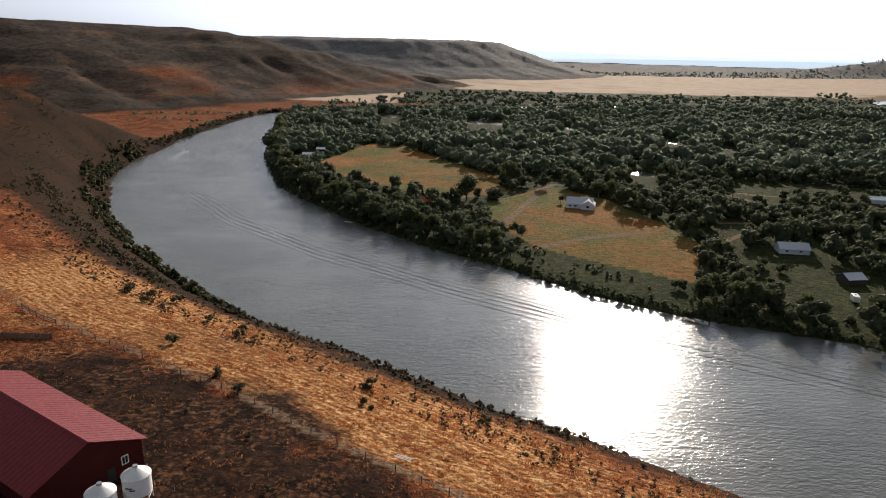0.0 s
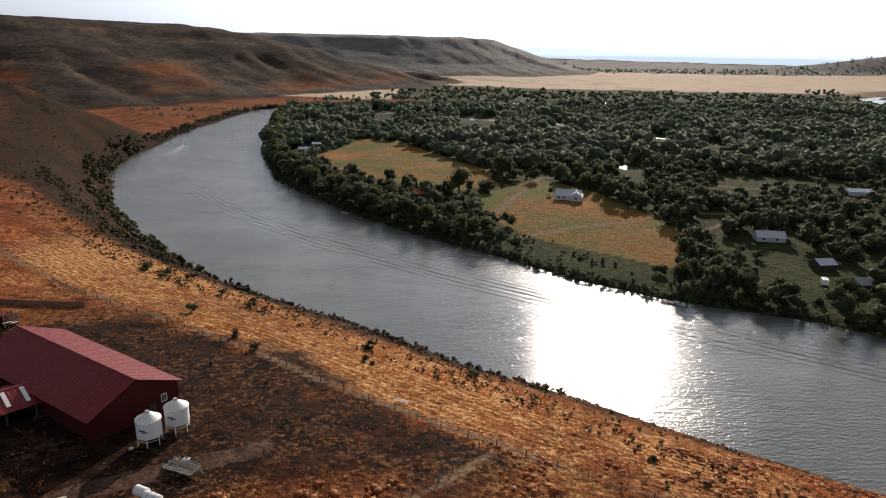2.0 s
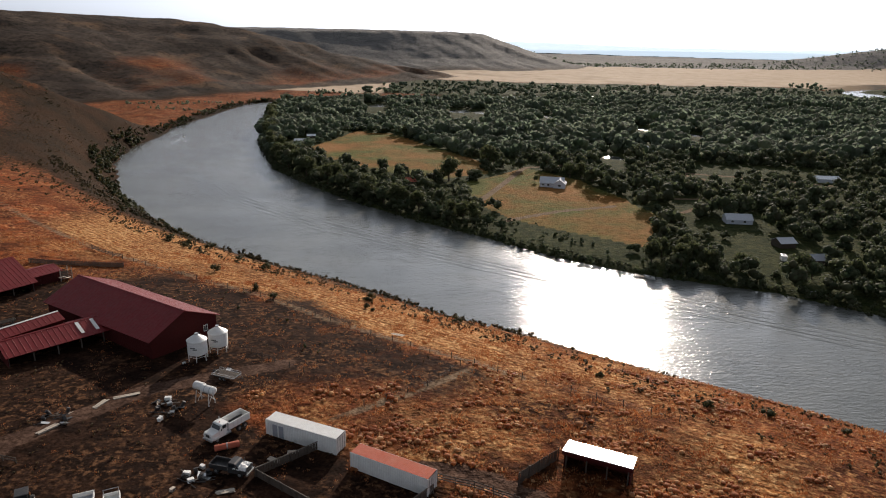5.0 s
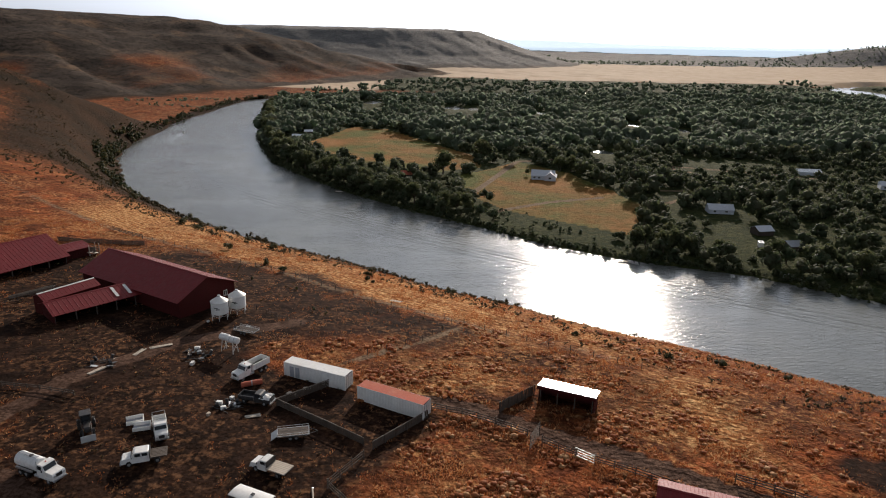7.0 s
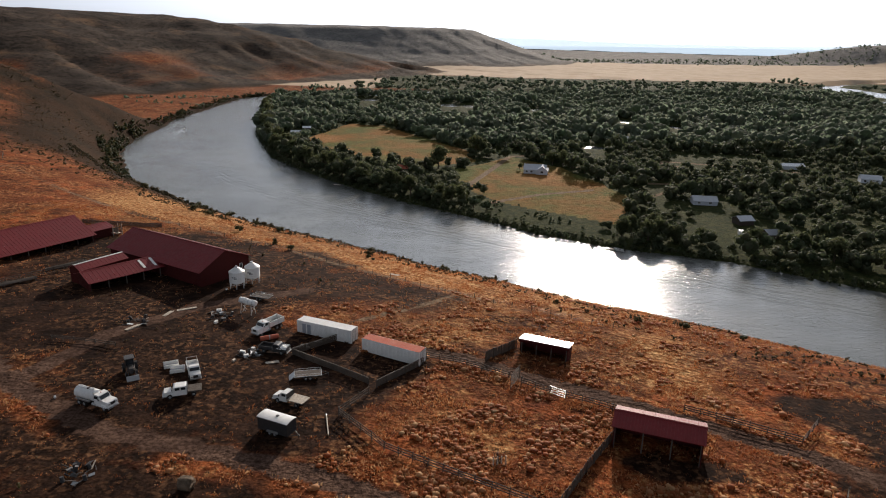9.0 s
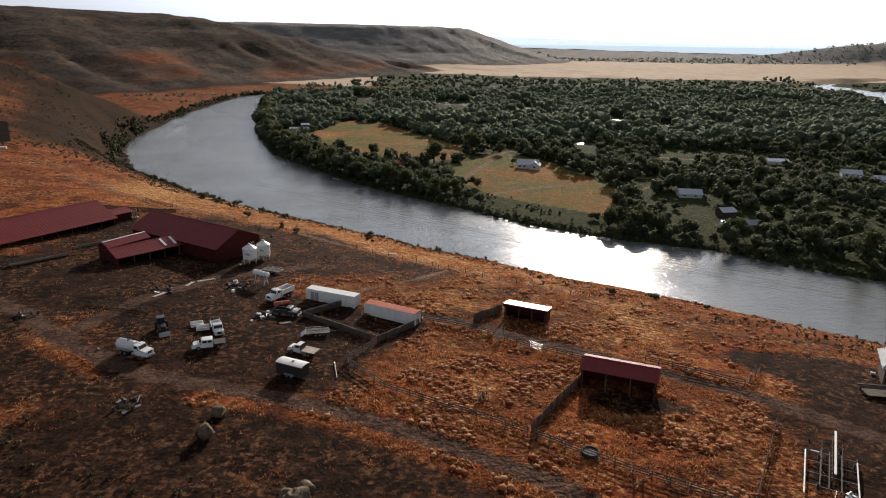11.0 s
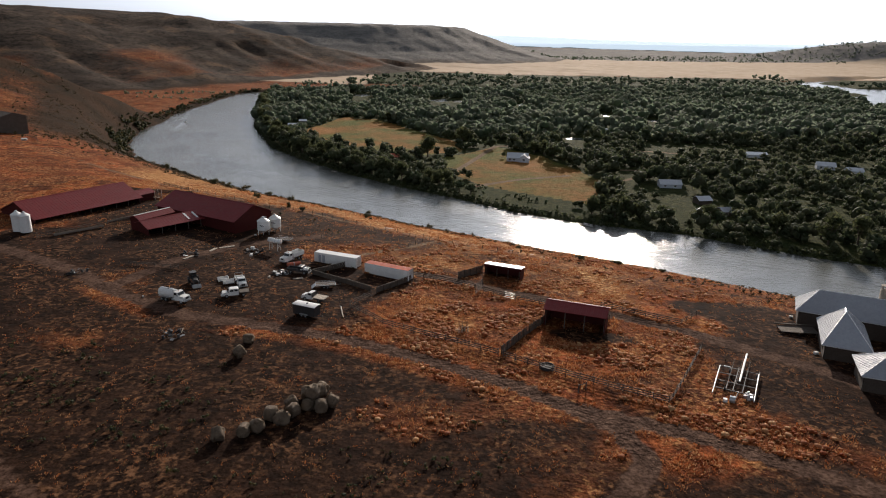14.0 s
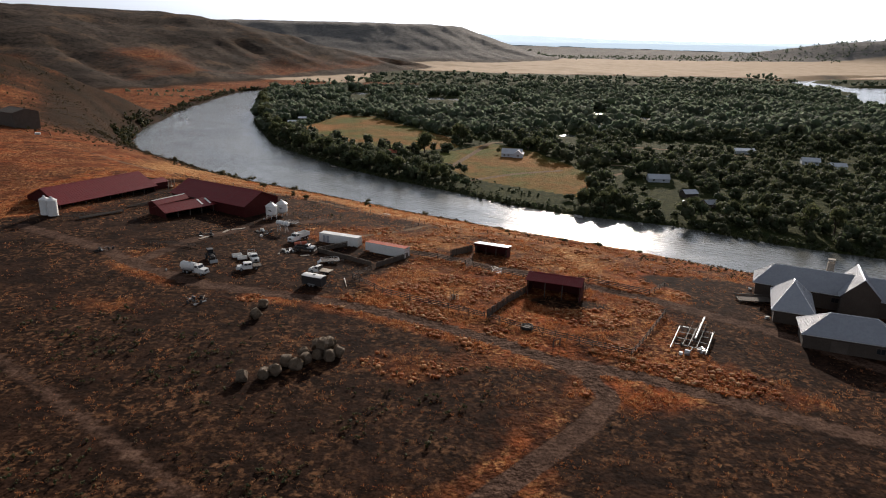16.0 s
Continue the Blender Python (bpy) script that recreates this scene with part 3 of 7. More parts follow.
def ribbed(length, thick, gap, wide, high):
    """The outline of a ribbed sheet, for prism(): ribs stand up from its top."""
    n = max(1, int(length / gap))
    top = [(-length / 2, thick)]
    for i in range(n):
        x = -length / 2 + (i + 0.5) * length / n
        top += [(x - wide / 2, thick), (x - wide / 3, thick + high), (x + wide / 3, thick + high), (x + wide / 2, thick)]
    return [(-length / 2, 0)] + top + [(length / 2, thick), (length / 2, 0)]


def lathe(bm, profile, sides=28):
    """A round body from (radius, z) points, bottom to top."""
    rings = [[bm.verts.new((r * math.cos(i * 6.28319 / sides), r * math.sin(i * 6.28319 / sides), z)) for i in range(sides)] for r, z in profile]
    for a, b in zip(rings, rings[1:]):
        for i in range(sides):
            bm.faces.new((a[i], a[(i + 1) % sides], b[(i + 1) % sides], b[i]))
    bm.faces.new(rings[0][::-1])
    bm.faces.new(rings[-1])
    return bm


def arrays_mesh(name, verts, tris, material):
    me = bpy.data.meshes.new(name)
    me.vertices.add(len(verts))
    me.vertices.foreach_set("co", np.ascontiguousarray(verts, dtype=np.float32).ravel())
    me.loops.add(len(tris) * 3)
    me.loops.foreach_set("vertex_index", np.ascontiguousarray(tris, dtype=np.int32).ravel())
    me.polygons.add(len(tris))
    me.polygons.foreach_set("loop_start", np.arange(0, len(tris) * 3, 3, dtype=np.int32))
    me.update(calc_edges=True)
    me.materials.append(material)
    return me


def ball(levels):
    bm = bmesh.new()
    bmesh.ops.create_icosphere(bm, subdivisions=levels, radius=1)
    v = np.array([q.co for q in bm.verts])
    t = np.array([[q.index for q in f.verts] for f in bm.faces])
    bm.free()
    return v, t


BALLS = {k: ball(k) for k in (1, 2)}


def crown_arrays(rng, lobes, leaves, size, leaf, level=1, flat=0.8, spread=0.62, full=0.0):
    """A crown of uneven lobes, with ragged leaf clumps standing off them; about size metres across, base at z 0."""
    vs, ts, count = [], [], 0
    bv, bt = BALLS[level]
    centres = []
    for k in range(lobes):
        a, r = rng.uniform(0, 6.283), spread * size / 2 * math.sqrt(rng.random())
        rad = size * rng.uniform(0.2, 0.32)
        z = rad * 0.7 + (size * flat - rad * 1.3) * rng.random() * (1 - 0.5 * r / (size / 2))
        centres.append((r * math.cos(a), r * math.sin(a), z, rad))
        bumps = 0.38 + 0.26 * rng.random((len(bv), 1)) + full * (0.42 - 0.12 * rng.random((len(bv), 1)))
        vs.append(bv * bumps * (rad, rad, rad * 0.85) + (r * math.cos(a), r * math.sin(a), z))
        ts.append(bt + count)
        count += len(bv)
    c = np.array(centres)[rng.integers(0, lobes, leaves)]
    d = rng.normal(size=(leaves, 3))
    d[:, 2] += 0.25
    d /= np.linalg.norm(d, axis=1, keepdims=True)
    mid = c[:, :3] + d * c[:, 3:4] * rng.uniform(0.62 + 0.18 * full, 1.0 + 0.06 * full, (leaves, 1)) * (1, 1, 0.85)
    u = np.cross(d, rng.normal(size=(leaves, 3)))
    u /= np.linalg.norm(u, axis=1, keepdims=True) + 1e-9
    w = np.cross(d, u) + 0.25 * d * rng.normal(size=(leaves, 1))
    s = leaf * rng.uniform(0.5, 1.3, (leaves, 1))
    quad = np.stack([mid - u * s, mid + w * s * 0.8, mid + u * s, mid - w * s * 0.6], 1).reshape(-1, 3)
    base = count + 4 * np.arange(leaves)[:, None]
    vs.append(quad)
    ts += [base + (0, 1, 2), base + (0, 2, 3)]
    return np.concatenate(vs), np.concatenate(ts)


def scatter(name, label, category, material, templates, places, rng, smooth=False):
    """One mesh of many copies of the templates; places: rows of x, y, z, size."""
    places = np.asarray(places, float)
    kinds = rng.integers(0, len(templates), len(places))
    turns = rng.uniform(0, 6.283, len(places))
    tall = rng.uniform(0.8, 1.25, len(places))
    vs, ts, count = [], [], 0
    for k, (tv, tt) in enumerate(templates):
        pick = kinds == k
        if not pick.any():
            continue
        p, a = places[pick], turns[pick]
        ca, sa = np.cos(a)[:, None], np.sin(a)[:, None]
        x = (tv[None, :, 0] * ca - tv[None, :, 1] * sa) * p[:, 3:4] + p[:, 0:1]
        y = (tv[None, :, 0] * sa + tv[None, :, 1] * ca) * p[:, 3:4] + p[:, 1:2]
        z = tv[None, :, 2] * p[:, 3:4] * tall[pick][:, None] + p[:, 2:3]
        vs.append(np.stack([x, y, z], -1).reshape(-1, 3))
        ts.append((tt[None] + (count + len(tv) * np.arange(len(p)))[:, None, None]).reshape(-1, 3))
        count += len(tv) * len(p)
    ob = new(name, arrays_mesh(name, np.concatenate(vs), np.concatenate(ts), material))
    if smooth:
        ob.data.polygons.foreach_set("use_smooth", np.ones(len(ob.data.polygons), bool))
    return tagged(ob, label, category, kind="stuff")


# ---- farm buildings ----
def roof_slope(bm, length, run, rise, over, thick=0.1, rib=0.9, side=1):
    """One slope of a roof, ridge along x at y 0, z 0, falling to side * run; ribs run up the slope."""
    ang = math.atan2(rise, run)
    slope = math.hypot(run, rise) + over
    prism(bm, ribbed(length, thick, rib, 0.16, 0.035), slope, side * slope / 2)
    bmesh.ops.transform(bm, matrix=Matrix.Rotation(-side * ang, 4, "X"), verts=bm.verts)
    return bm


def window_part(parent, w, h, x, y, z, rz, frame_material=None, depth=0.12):
    """A framed window set 2 cm proud of its wall, facing -y before its turn."""
    bm = bmesh.new()
    for sx, sz, ox, oz in ((w, 0.1, 0, h / 2), (w, 0.1, 0, -h / 2), (0.1, h, -w / 2, 0), (0.1, h, w / 2, 0), (0.05, h, 0, 0)):
        box(bm, sx, depth, sz, ox, 0, oz)
    win = part("window", bm, frame_material or WHITE_PAINT, parent)
    win.matrix_basis = pose(x, y, z, 0, 0, rz)
    pane = part("pane", box(bmesh.new(), w, 0.03, h, 0, 0.02, 0), WINDSHIELD, win)
    return win


def gable_building(name, label, category, x, y, rz, length, half, eave, ridge, roof_material, wall_material, over=0.5,
                   rib=0.9, open_side=0, windows=(), door=None, trim=None, base=None, group=""):
    """A building with a ridge along its own x; eave and ridge are heights over its ground. open_side: -1 or 1 leaves that long wall to posts."""
    z = ground_at(x, y) if base is None else base
    t = thing(name, label, category, pose(x, y, z, 0, 0, rz), group)
    th, low = 0.16, -0.8
    for s in (-1, 1):
        if s == open_side:
            for i in range(int(length / 4) + 1):
                px = -length / 2 + 0.2 + i * (length - 0.4) / int(length / 4)
                part("post", box(bmesh.new(), 0.2, 0.2, eave - low, px, s * (half - 0.2), (eave + low) / 2), OLD_WOOD, t)
            part("header_beam", box(bmesh.new(), length, 0.18, 0.35, 0, s * (half - 0.2), eave - 0.12), wall_material, t)
            continue
        bm = prism(bmesh.new(), ribbed(length - 2 * th, th - 0.03, 0.6, 0.12, 0.025), eave - low)
        wall = part("side_wall", bm, wall_material, t)
        wall.matrix_basis = pose(0, s * (half - th), (eave + low) / 2) @ Matrix.Rotation(-s * math.pi / 2, 4, "X")
    for s in (-1, 1):
        bm = bmesh.new()
        outline = [(-half, low), (half, low), (half, eave), (0, ridge), (-half, eave)]
        rows = [[bm.verts.new((s * (length / 2 - d), py, pz)) for py, pz in outline] for d in (0, th)]
        faces = [bm.faces.new(rows[0]), bm.faces.new(rows[1][::-1])]
        for i in range(5):
            faces.append(bm.faces.new((rows[0][i], rows[1][i], rows[1][(i + 1) % 5], rows[0][(i + 1) % 5])))
        bmesh.ops.recalc_face_normals(bm, faces=faces)
        part("gable_wall", bm, wall_material, t)
    for s in (-1, 1):
        slope = part("roof_slope", roof_slope(bmesh.new(), length + 2 * over, half, ridge - eave, over + 0.25, rib=rib, side=s), roof_material, t)
        slope.location = (0, 0, ridge + 0.02)
    bm = bmesh.new()
    for s in (-1, 1):
        box(bm, length + 2 * over + 0.05, 0.3, 0.05, 0, s * 0.13, ridge + 0.13, -s * math.degrees(math.atan2(ridge - eave, half)))
    part("ridge_cap", bm, trim or roof_material, t)
    for wx, wz, wall, w, h in windows:
        if abs(wall) == 1:
            window_part(t, w, h, wx, wall * (half + 0.03), wz, 0 if wall < 0 else 180)
        else:
            window_part(t, w, h, wall / 2 * (length / 2 + 0.03), wx, wz, 90 if wall > 0 else -90)
    if door:
        dx, wall, w, h = door
        bm = box(bmesh.new(), w, 0.1, h, 0, 0, h / 2, bevel=0.02)
        box(bm, w * 0.9, 0.04, 0.08, 0, -0.06, h * 0.5)
        d = part("door", bm, TAN_WALL if wall_material is not RED_WALL else DARK_METAL, t)
        d.matrix_basis = pose(dx, wall * (half + 0.05), 0) if abs(wall) == 1 else pose(wall / 2 * (length / 2 + 0.05), dx, 0, 0, 0, 90)
    return t


def angle_of(ax, ay, bx, by):
    return math.degrees(math.atan2(by - ay, bx - ax))


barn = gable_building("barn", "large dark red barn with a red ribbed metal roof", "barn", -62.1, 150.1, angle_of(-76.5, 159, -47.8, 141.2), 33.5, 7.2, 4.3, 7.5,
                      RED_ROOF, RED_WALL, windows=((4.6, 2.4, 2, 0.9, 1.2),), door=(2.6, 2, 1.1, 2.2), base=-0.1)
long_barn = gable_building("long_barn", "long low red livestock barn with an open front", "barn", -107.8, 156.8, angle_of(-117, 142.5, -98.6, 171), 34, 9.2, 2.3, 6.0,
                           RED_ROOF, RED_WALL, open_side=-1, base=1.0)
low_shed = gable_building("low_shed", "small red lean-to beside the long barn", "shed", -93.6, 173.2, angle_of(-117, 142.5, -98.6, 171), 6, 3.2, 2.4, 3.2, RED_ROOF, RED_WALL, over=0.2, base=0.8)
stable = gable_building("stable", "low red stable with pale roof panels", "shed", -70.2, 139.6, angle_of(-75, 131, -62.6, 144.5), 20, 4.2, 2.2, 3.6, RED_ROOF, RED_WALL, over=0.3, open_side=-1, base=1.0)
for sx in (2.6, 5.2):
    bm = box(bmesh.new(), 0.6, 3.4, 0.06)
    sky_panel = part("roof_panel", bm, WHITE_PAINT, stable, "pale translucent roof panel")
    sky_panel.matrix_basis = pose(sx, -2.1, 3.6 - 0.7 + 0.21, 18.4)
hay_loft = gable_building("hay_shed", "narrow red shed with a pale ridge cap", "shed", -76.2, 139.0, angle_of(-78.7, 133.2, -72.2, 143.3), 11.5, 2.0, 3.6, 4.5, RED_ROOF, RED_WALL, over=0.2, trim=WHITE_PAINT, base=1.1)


def mono_shed(name, label, x, y, rz, length, deep, low, high, roof_material, wall_material, base=None):
    """An open-fronted shelter: the roof's low edge is at +y (its back), the open front at -y."""
    z = ground_at(x, y) if base is None else base
    t = thing(name, label, "shed", pose(x, y, z, 0, 0, rz), "livestock shelters")
    ang = math.degrees(math.atan2(high - low, deep))
    bm = prism(bmesh.new(), ribbed(length + 0.5, 0.06, 0.45, 0.14, 0.04), math.hypot(deep, high - low) + 0.7)
    r = part("roof", bm, roof_material, t)
    r.matrix_basis = pose(0, 0, (low + high) / 2 + 0.06, -ang)
    bm = prism(bmesh.new(), ribbed(length, 0.05, 0.3, 0.1, 0.03), low + 0.5)
    back = part("back_wall", bm, wall_material, t)
    back.matrix_basis = pose(0, deep / 2 - 0.08, low / 2 - 0.25) @ Matrix.Rotation(-math.pi / 2, 4, "X")
    for s in (-1, 1):
        bm = bmesh.new()
        outline = [(-deep / 2, -0.5), (deep / 2, -0.5), (deep / 2, low), (-deep / 2, high)]
        rows = [[bm.verts.new((s * (length / 2 - d), py, pz)) for py, pz in outline] for d in (0, 0.08)]
        faces = [bm.faces.new(rows[0]), bm.faces.new(rows[1][::-1])]
        for i in range(4):
            faces.append(bm.faces.new((rows[0][i], rows[1][i], rows[1][(i + 1) % 4], rows[0][(i + 1) % 4])))
        bmesh.ops.recalc_face_normals(bm, faces=faces)
        part("side_wall", bm, wall_material, t)
    for i in range(4):
        part("post", box(bmesh.new(), 0.18, 0.18, high + 0.4, -length / 2 + 0.3 + i * (length - 0.6) / 3, -deep / 2 + 0.15, high / 2 - 0.25), OLD_WOOD, t)
    part("fascia", box(bmesh.new(), length + 0.5, 0.07, 0.6, 0, -deep / 2 - 0.32, high - 0.2), wall_material, t)
    return t


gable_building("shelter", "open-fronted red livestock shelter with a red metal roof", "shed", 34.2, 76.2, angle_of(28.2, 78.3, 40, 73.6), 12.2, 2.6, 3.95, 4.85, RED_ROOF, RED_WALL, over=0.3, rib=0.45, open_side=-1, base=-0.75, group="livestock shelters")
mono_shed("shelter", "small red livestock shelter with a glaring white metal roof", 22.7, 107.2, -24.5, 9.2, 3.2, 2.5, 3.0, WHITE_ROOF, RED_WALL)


# ---- grain bins and tanks ----
def grain_bin(x, y, radius, legs, body, label, mark=True, group="grain bins"):
    t = thing("grain_bin", label, "grain bin", on_ground(x, y, -20), group)
    bm = bmesh.new()
    n, rings = 28, int(body / 0.4)
    profile = []
    for k in range(rings):
        z0, z1 = legs + body * k / rings, legs + body * (k + 1) / rings
        profile += [(radius, z0), (radius, z1 - 0.06), (radius + 0.025, z1 - 0.03)]
    lathe(bm, profile + [(radius, legs + body)], n)
    part("body", bm, WHITE_PAINT, t)
    top = legs + body
    bm = lathe(bmesh.new(), [(radius + 0.08, top), (radius + 0.08, top + 0.05), (radius * 0.6, top + radius * 0.32), (0.3, top + radius * 0.6), (0.3, top + radius * 0.62)], n)
    part("roof_cone", bm, WHITE_PAINT, t)
    part("cap", rod(bmesh.new(), (0, 0, top + radius * 0.6), (0, 0, top + radius * 0.6 + 0.25), 0.35, 0.3, 14), STEEL, t, "grey metal fill cap")
    if legs > 0.5:
        part("hopper", rod(bmesh.new(), (0, 0, legs), (0, 0, 0.55), radius, 0.25, n), WHITE_PAINT, t)
        for i in range(6):
            a = i * 6.283 / 6
            p = Vector((math.cos(a) * radius * 0.98, math.sin(a) * radius * 0.98, 0))
            part("leg", rod(bmesh.new(), p + Vector((0, 0, -0.2)), p + Vector((0, 0, legs + 0.3)), 0.07), WHITE_PAINT, t)
        bm = bmesh.new()
        for i in range(6):
            a, b = i * 6.283 / 6, (i + 1) * 6.283 / 6
            rod(bm, (math.cos(a) * radius, math.sin(a) * radius, 0.9), (math.cos(b) * radius, math.sin(b) * radius, 0.9), 0.035, sides=6)
        part("brace_ring", bm, WHITE_PAINT, t)
    if mark:
        bm = bmesh.new()
        for w, oz, oa in ((0.9, 0.14, -0.1), (0.75, -0.14, 0.12)):
            for k in range(6):
                a = -1.25 + oa + (k - 2.5) * w / 6 / radius
                box(bm, w / 6 * 0.85, 0.02, 0.2, math.cos(a) * (radius + 0.03), math.sin(a) * (radius + 0.03), legs + body * 0.55 + oz, 0, 0, math.degrees(a) + 90)
        part("maker_mark", bm, DARK_METAL, t, "dark lettering bars")
    return t


grain_bin(-43.7, 136.0, 1.72, 1.35, 2.5, "white hopper-bottom grain bin on legs beside the barn")
grain_bin(-41.3, 140.0, 1.72, 1.35, 2.5, "white hopper-bottom grain bin on legs beside the barn")
grain_bin(-106.6, 128.6, 1.45, 0.25, 4.6, "slim white feed bin at the end of the long barn", mark=False, group="feed bins")
grain_bin(-109.2, 129.6, 1.45, 0.25, 4.6, "slim white feed bin at the end of the long barn", mark=False, group="feed bins")


def fuel_tank(x, y, rz):
    t = thing("fuel_tank", "two white cylindrical fuel tanks on one tall steel stand", "fuel tank", on_ground(x, y, rz))
    for x0, x1, y0 in ((-0.45, 1.75, 0.0), (-2.35, -0.65, 0.35)):
        bm = rod(bmesh.new(), (x0, y0, 2.6), (x1, y0, 2.6), 0.62, sides=24)
        rod(bm, (x1, y0, 2.6), (x1 + 0.16, y0, 2.6), 0.6, 0.35, 24)
        rod(bm, (x0 - 0.16, y0, 2.6), (x0, y0, 2.6), 0.35, 0.6, 24)
        part("tank", bm, WHITE_PAINT, t)
    for bx in (0.2, 1.2):
        part("band", rod(bmesh.new(), (bx - 0.05, 0, 2.6), (bx + 0.05, 0, 2.6), 0.645, sides=24), STEEL, t)
    for sx in (-1, 1):
        for sy in (-1, 1):
            part("leg", rod(bmesh.new(), (sx * 1.35 - 0.3, sy * 0.75, -0.2), (sx * 1.2 - 0.3, sy * 0.4, 2.2), 0.06), WHITE_PAINT, t)
        bm = rod(bmesh.new(), (sx * 1.1, -0.7, 0.5), (sx * 1.05, 0.5, 1.9), 0.035)
        rod(bm, (sx * 1.1, 0.7, 0.5), (sx * 1.05, -0.5, 1.9), 0.035)
        part("cross_brace", bm, WHITE_PAINT, t)


fuel_tank(-36.9, 120.6, -23)


# ---- shipping containers ----
def container(x, y, rz, roof_material, label, doors=True, window=False):
    t = thing("shipping_container", label, "container", on_ground(x, y, rz), "containers in the yard")
    L, W, H = 12.19, 2.44, 2.6
    for s in (-1, 1):
        side = part("side_panel", prism(bmesh.new(), ribbed(L - 0.24, 0.04, 0.28, 0.2, 0.04), H - 0.25), WHITE_PAINT, t)
        side.matrix_basis = pose(0, s * (W / 2 - 0.1), H / 2) @ Matrix.Rotation(-s * math.pi / 2, 4, "X")
    part("end_panel", box(bmesh.new(), 0.06, W - 0.3, H - 0.25, -L / 2 + 0.06, 0, H / 2), WHITE_PAINT, t)
    bm = bmesh.new()
    for sy in (-1, 1):
        for z in (0.08, H - 0.06):
            box(bm, L, 0.12, 0.14, 0, sy * (W / 2 - 0.05), z)
        for sx in (-1, 1):
            box(bm, 0.15, 0.15, H, sx * (L / 2 - 0.06), sy * (W / 2 - 0.06), H / 2)
    part("frame", bm, WHITE_PAINT, t)
    bm = prism(bmesh.new(), ribbed(L - 0.1, 0.03, 0.28, 0.2, 0.03), W - 0.1)
    bmesh.ops.translate(bm, vec=(0, 0, H - 0.01), verts=bm.verts)
    part("roof", bm, roof_material, t)
    for s in (-1, 1):
        d = part("door", box(bmesh.new(), 0.06, W / 2 - 0.12, H - 0.3, L / 2 - 0.03, s * (W / 4 - 0.02), H / 2, bevel=0.01), WHITE_PAINT, t)
        for k in (0.25, 0.75):
            rod_y = s * (k * (W / 2 - 0.12) + 0.04)
            part("lock_rod", rod(bmesh.new(), (L / 2 + 0.04, rod_y, 0.2), (L / 2 + 0.04, rod_y, H - 0.2), 0.03), STEEL, d)
    if window:
        bm = bmesh.new()
        for ox in (-0.55, 0.55):
            box(bm, 0.8, 0.06, 1.9, -L / 2 + 2.2 + ox, -W / 2 - 0.03, 1.15)
        part("side_door", bm, GREY_ROOF, t, "grey double side door")
    return t


container(-19.3, 111.4, angle_of(-25.4, 113.7, -15, 109.2), WHITE_PAINT, "white shipping container with a pale roof and grey side door", window=True)
container(-5.9, 103.4, angle_of(-11.7, 105, -1.0, 99.4), ORANGE_RUST, "white shipping container with a faded red roof")


# ---- the ranch house ----
SEAM_MESH = bpy.data.meshes.new("seam")
_bm = box(bmesh.new(), 1, 0.05, 0.05)
_bm.to_mesh(SEAM_MESH)
_bm.free()
SEAM_MESH.materials.append(GREY_ROOF)


def hip_roof(t, length, width, eave, ridge, in_a, in_b, material, over=0.5, seam=0.6):
    """Four standing-seam panels; the ridge runs along x, in_a and in_b short of the two ends."""
    L, W = length / 2 + over, width / 2 + over
    a, b = Vector((-L + in_a + over, 0, ridge)), Vector((L - in_b - over, 0, ridge))
    c = [Vector((-L, -W, eave)), Vector((L, -W, eave)), Vector((L, W, eave)), Vector((-L, W, eave))]
    for corners in ((c[0], c[1], b, a), (c[2], c[3], a, b), (c[1], c[2], b), (c[3], c[0], a)):
        bm = bmesh.new()
        e0, e1 = corners[0], corners[1]
        along = (e1 - e0).normalized()
        top0, top1 = corners[-1], corners[2]
        normal = along.cross(top0 - e0).normalized()
        low = [bm.verts.new(p) for p in corners]
        high = [bm.verts.new(p + normal * 0.06) for p in corners]
        n = len(corners)
        bm.faces.new(low[::-1])
        bm.faces.new(high)
        for i in range(n):
            bm.faces.new((low[i], low[(i + 1) % n], high[(i + 1) % n], high[i]))
        up = (normal.cross(along)).normalized()
        full = (top0 - e0).dot(up)
        s0, s1, wide = (top0 - e0).dot(along), (top1 - e0).dot(along), (e1 - e0).length
        u, seams = seam, []
        while u < wide - 0.1:
            reach = full * min(1, u / max(s0, 0.01), (wide - u) / max(wide - s1, 0.01))
            if reach > 0.3:
                seams.append((e0 + along * u + normal * 0.075, up, normal, reach))
            u += seam
        bmesh.ops.recalc_face_normals(bm, faces=bm.faces)
        panel = part("roof_panel", bm, material, t)
        for at, way, out, reach in seams:
            m = Matrix((way, out.cross(way), out)).transposed().to_4x4()
            piece("seam", SEAM_MESH, panel, Matrix.Translation(at + way * reach / 2) @ m @ Matrix.Diagonal((reach, 1, 1, 1)))
    bm = rod(bmesh.new(), a + Vector((0, 0, 0.08)), b + Vector((0, 0, 0.08)), 0.1, sides=6)
    for p, q in ((c[0], a), (c[3], a), (c[1], b), (c[2], b)):
        rod(bm, p + Vector((0, 0, 0.07)), q + Vector((0, 0, 0.07)), 0.09, sides=6)
    part("ridge_cap", bm, WHITE_ROOF, t, "pale metal hip and ridge caps")


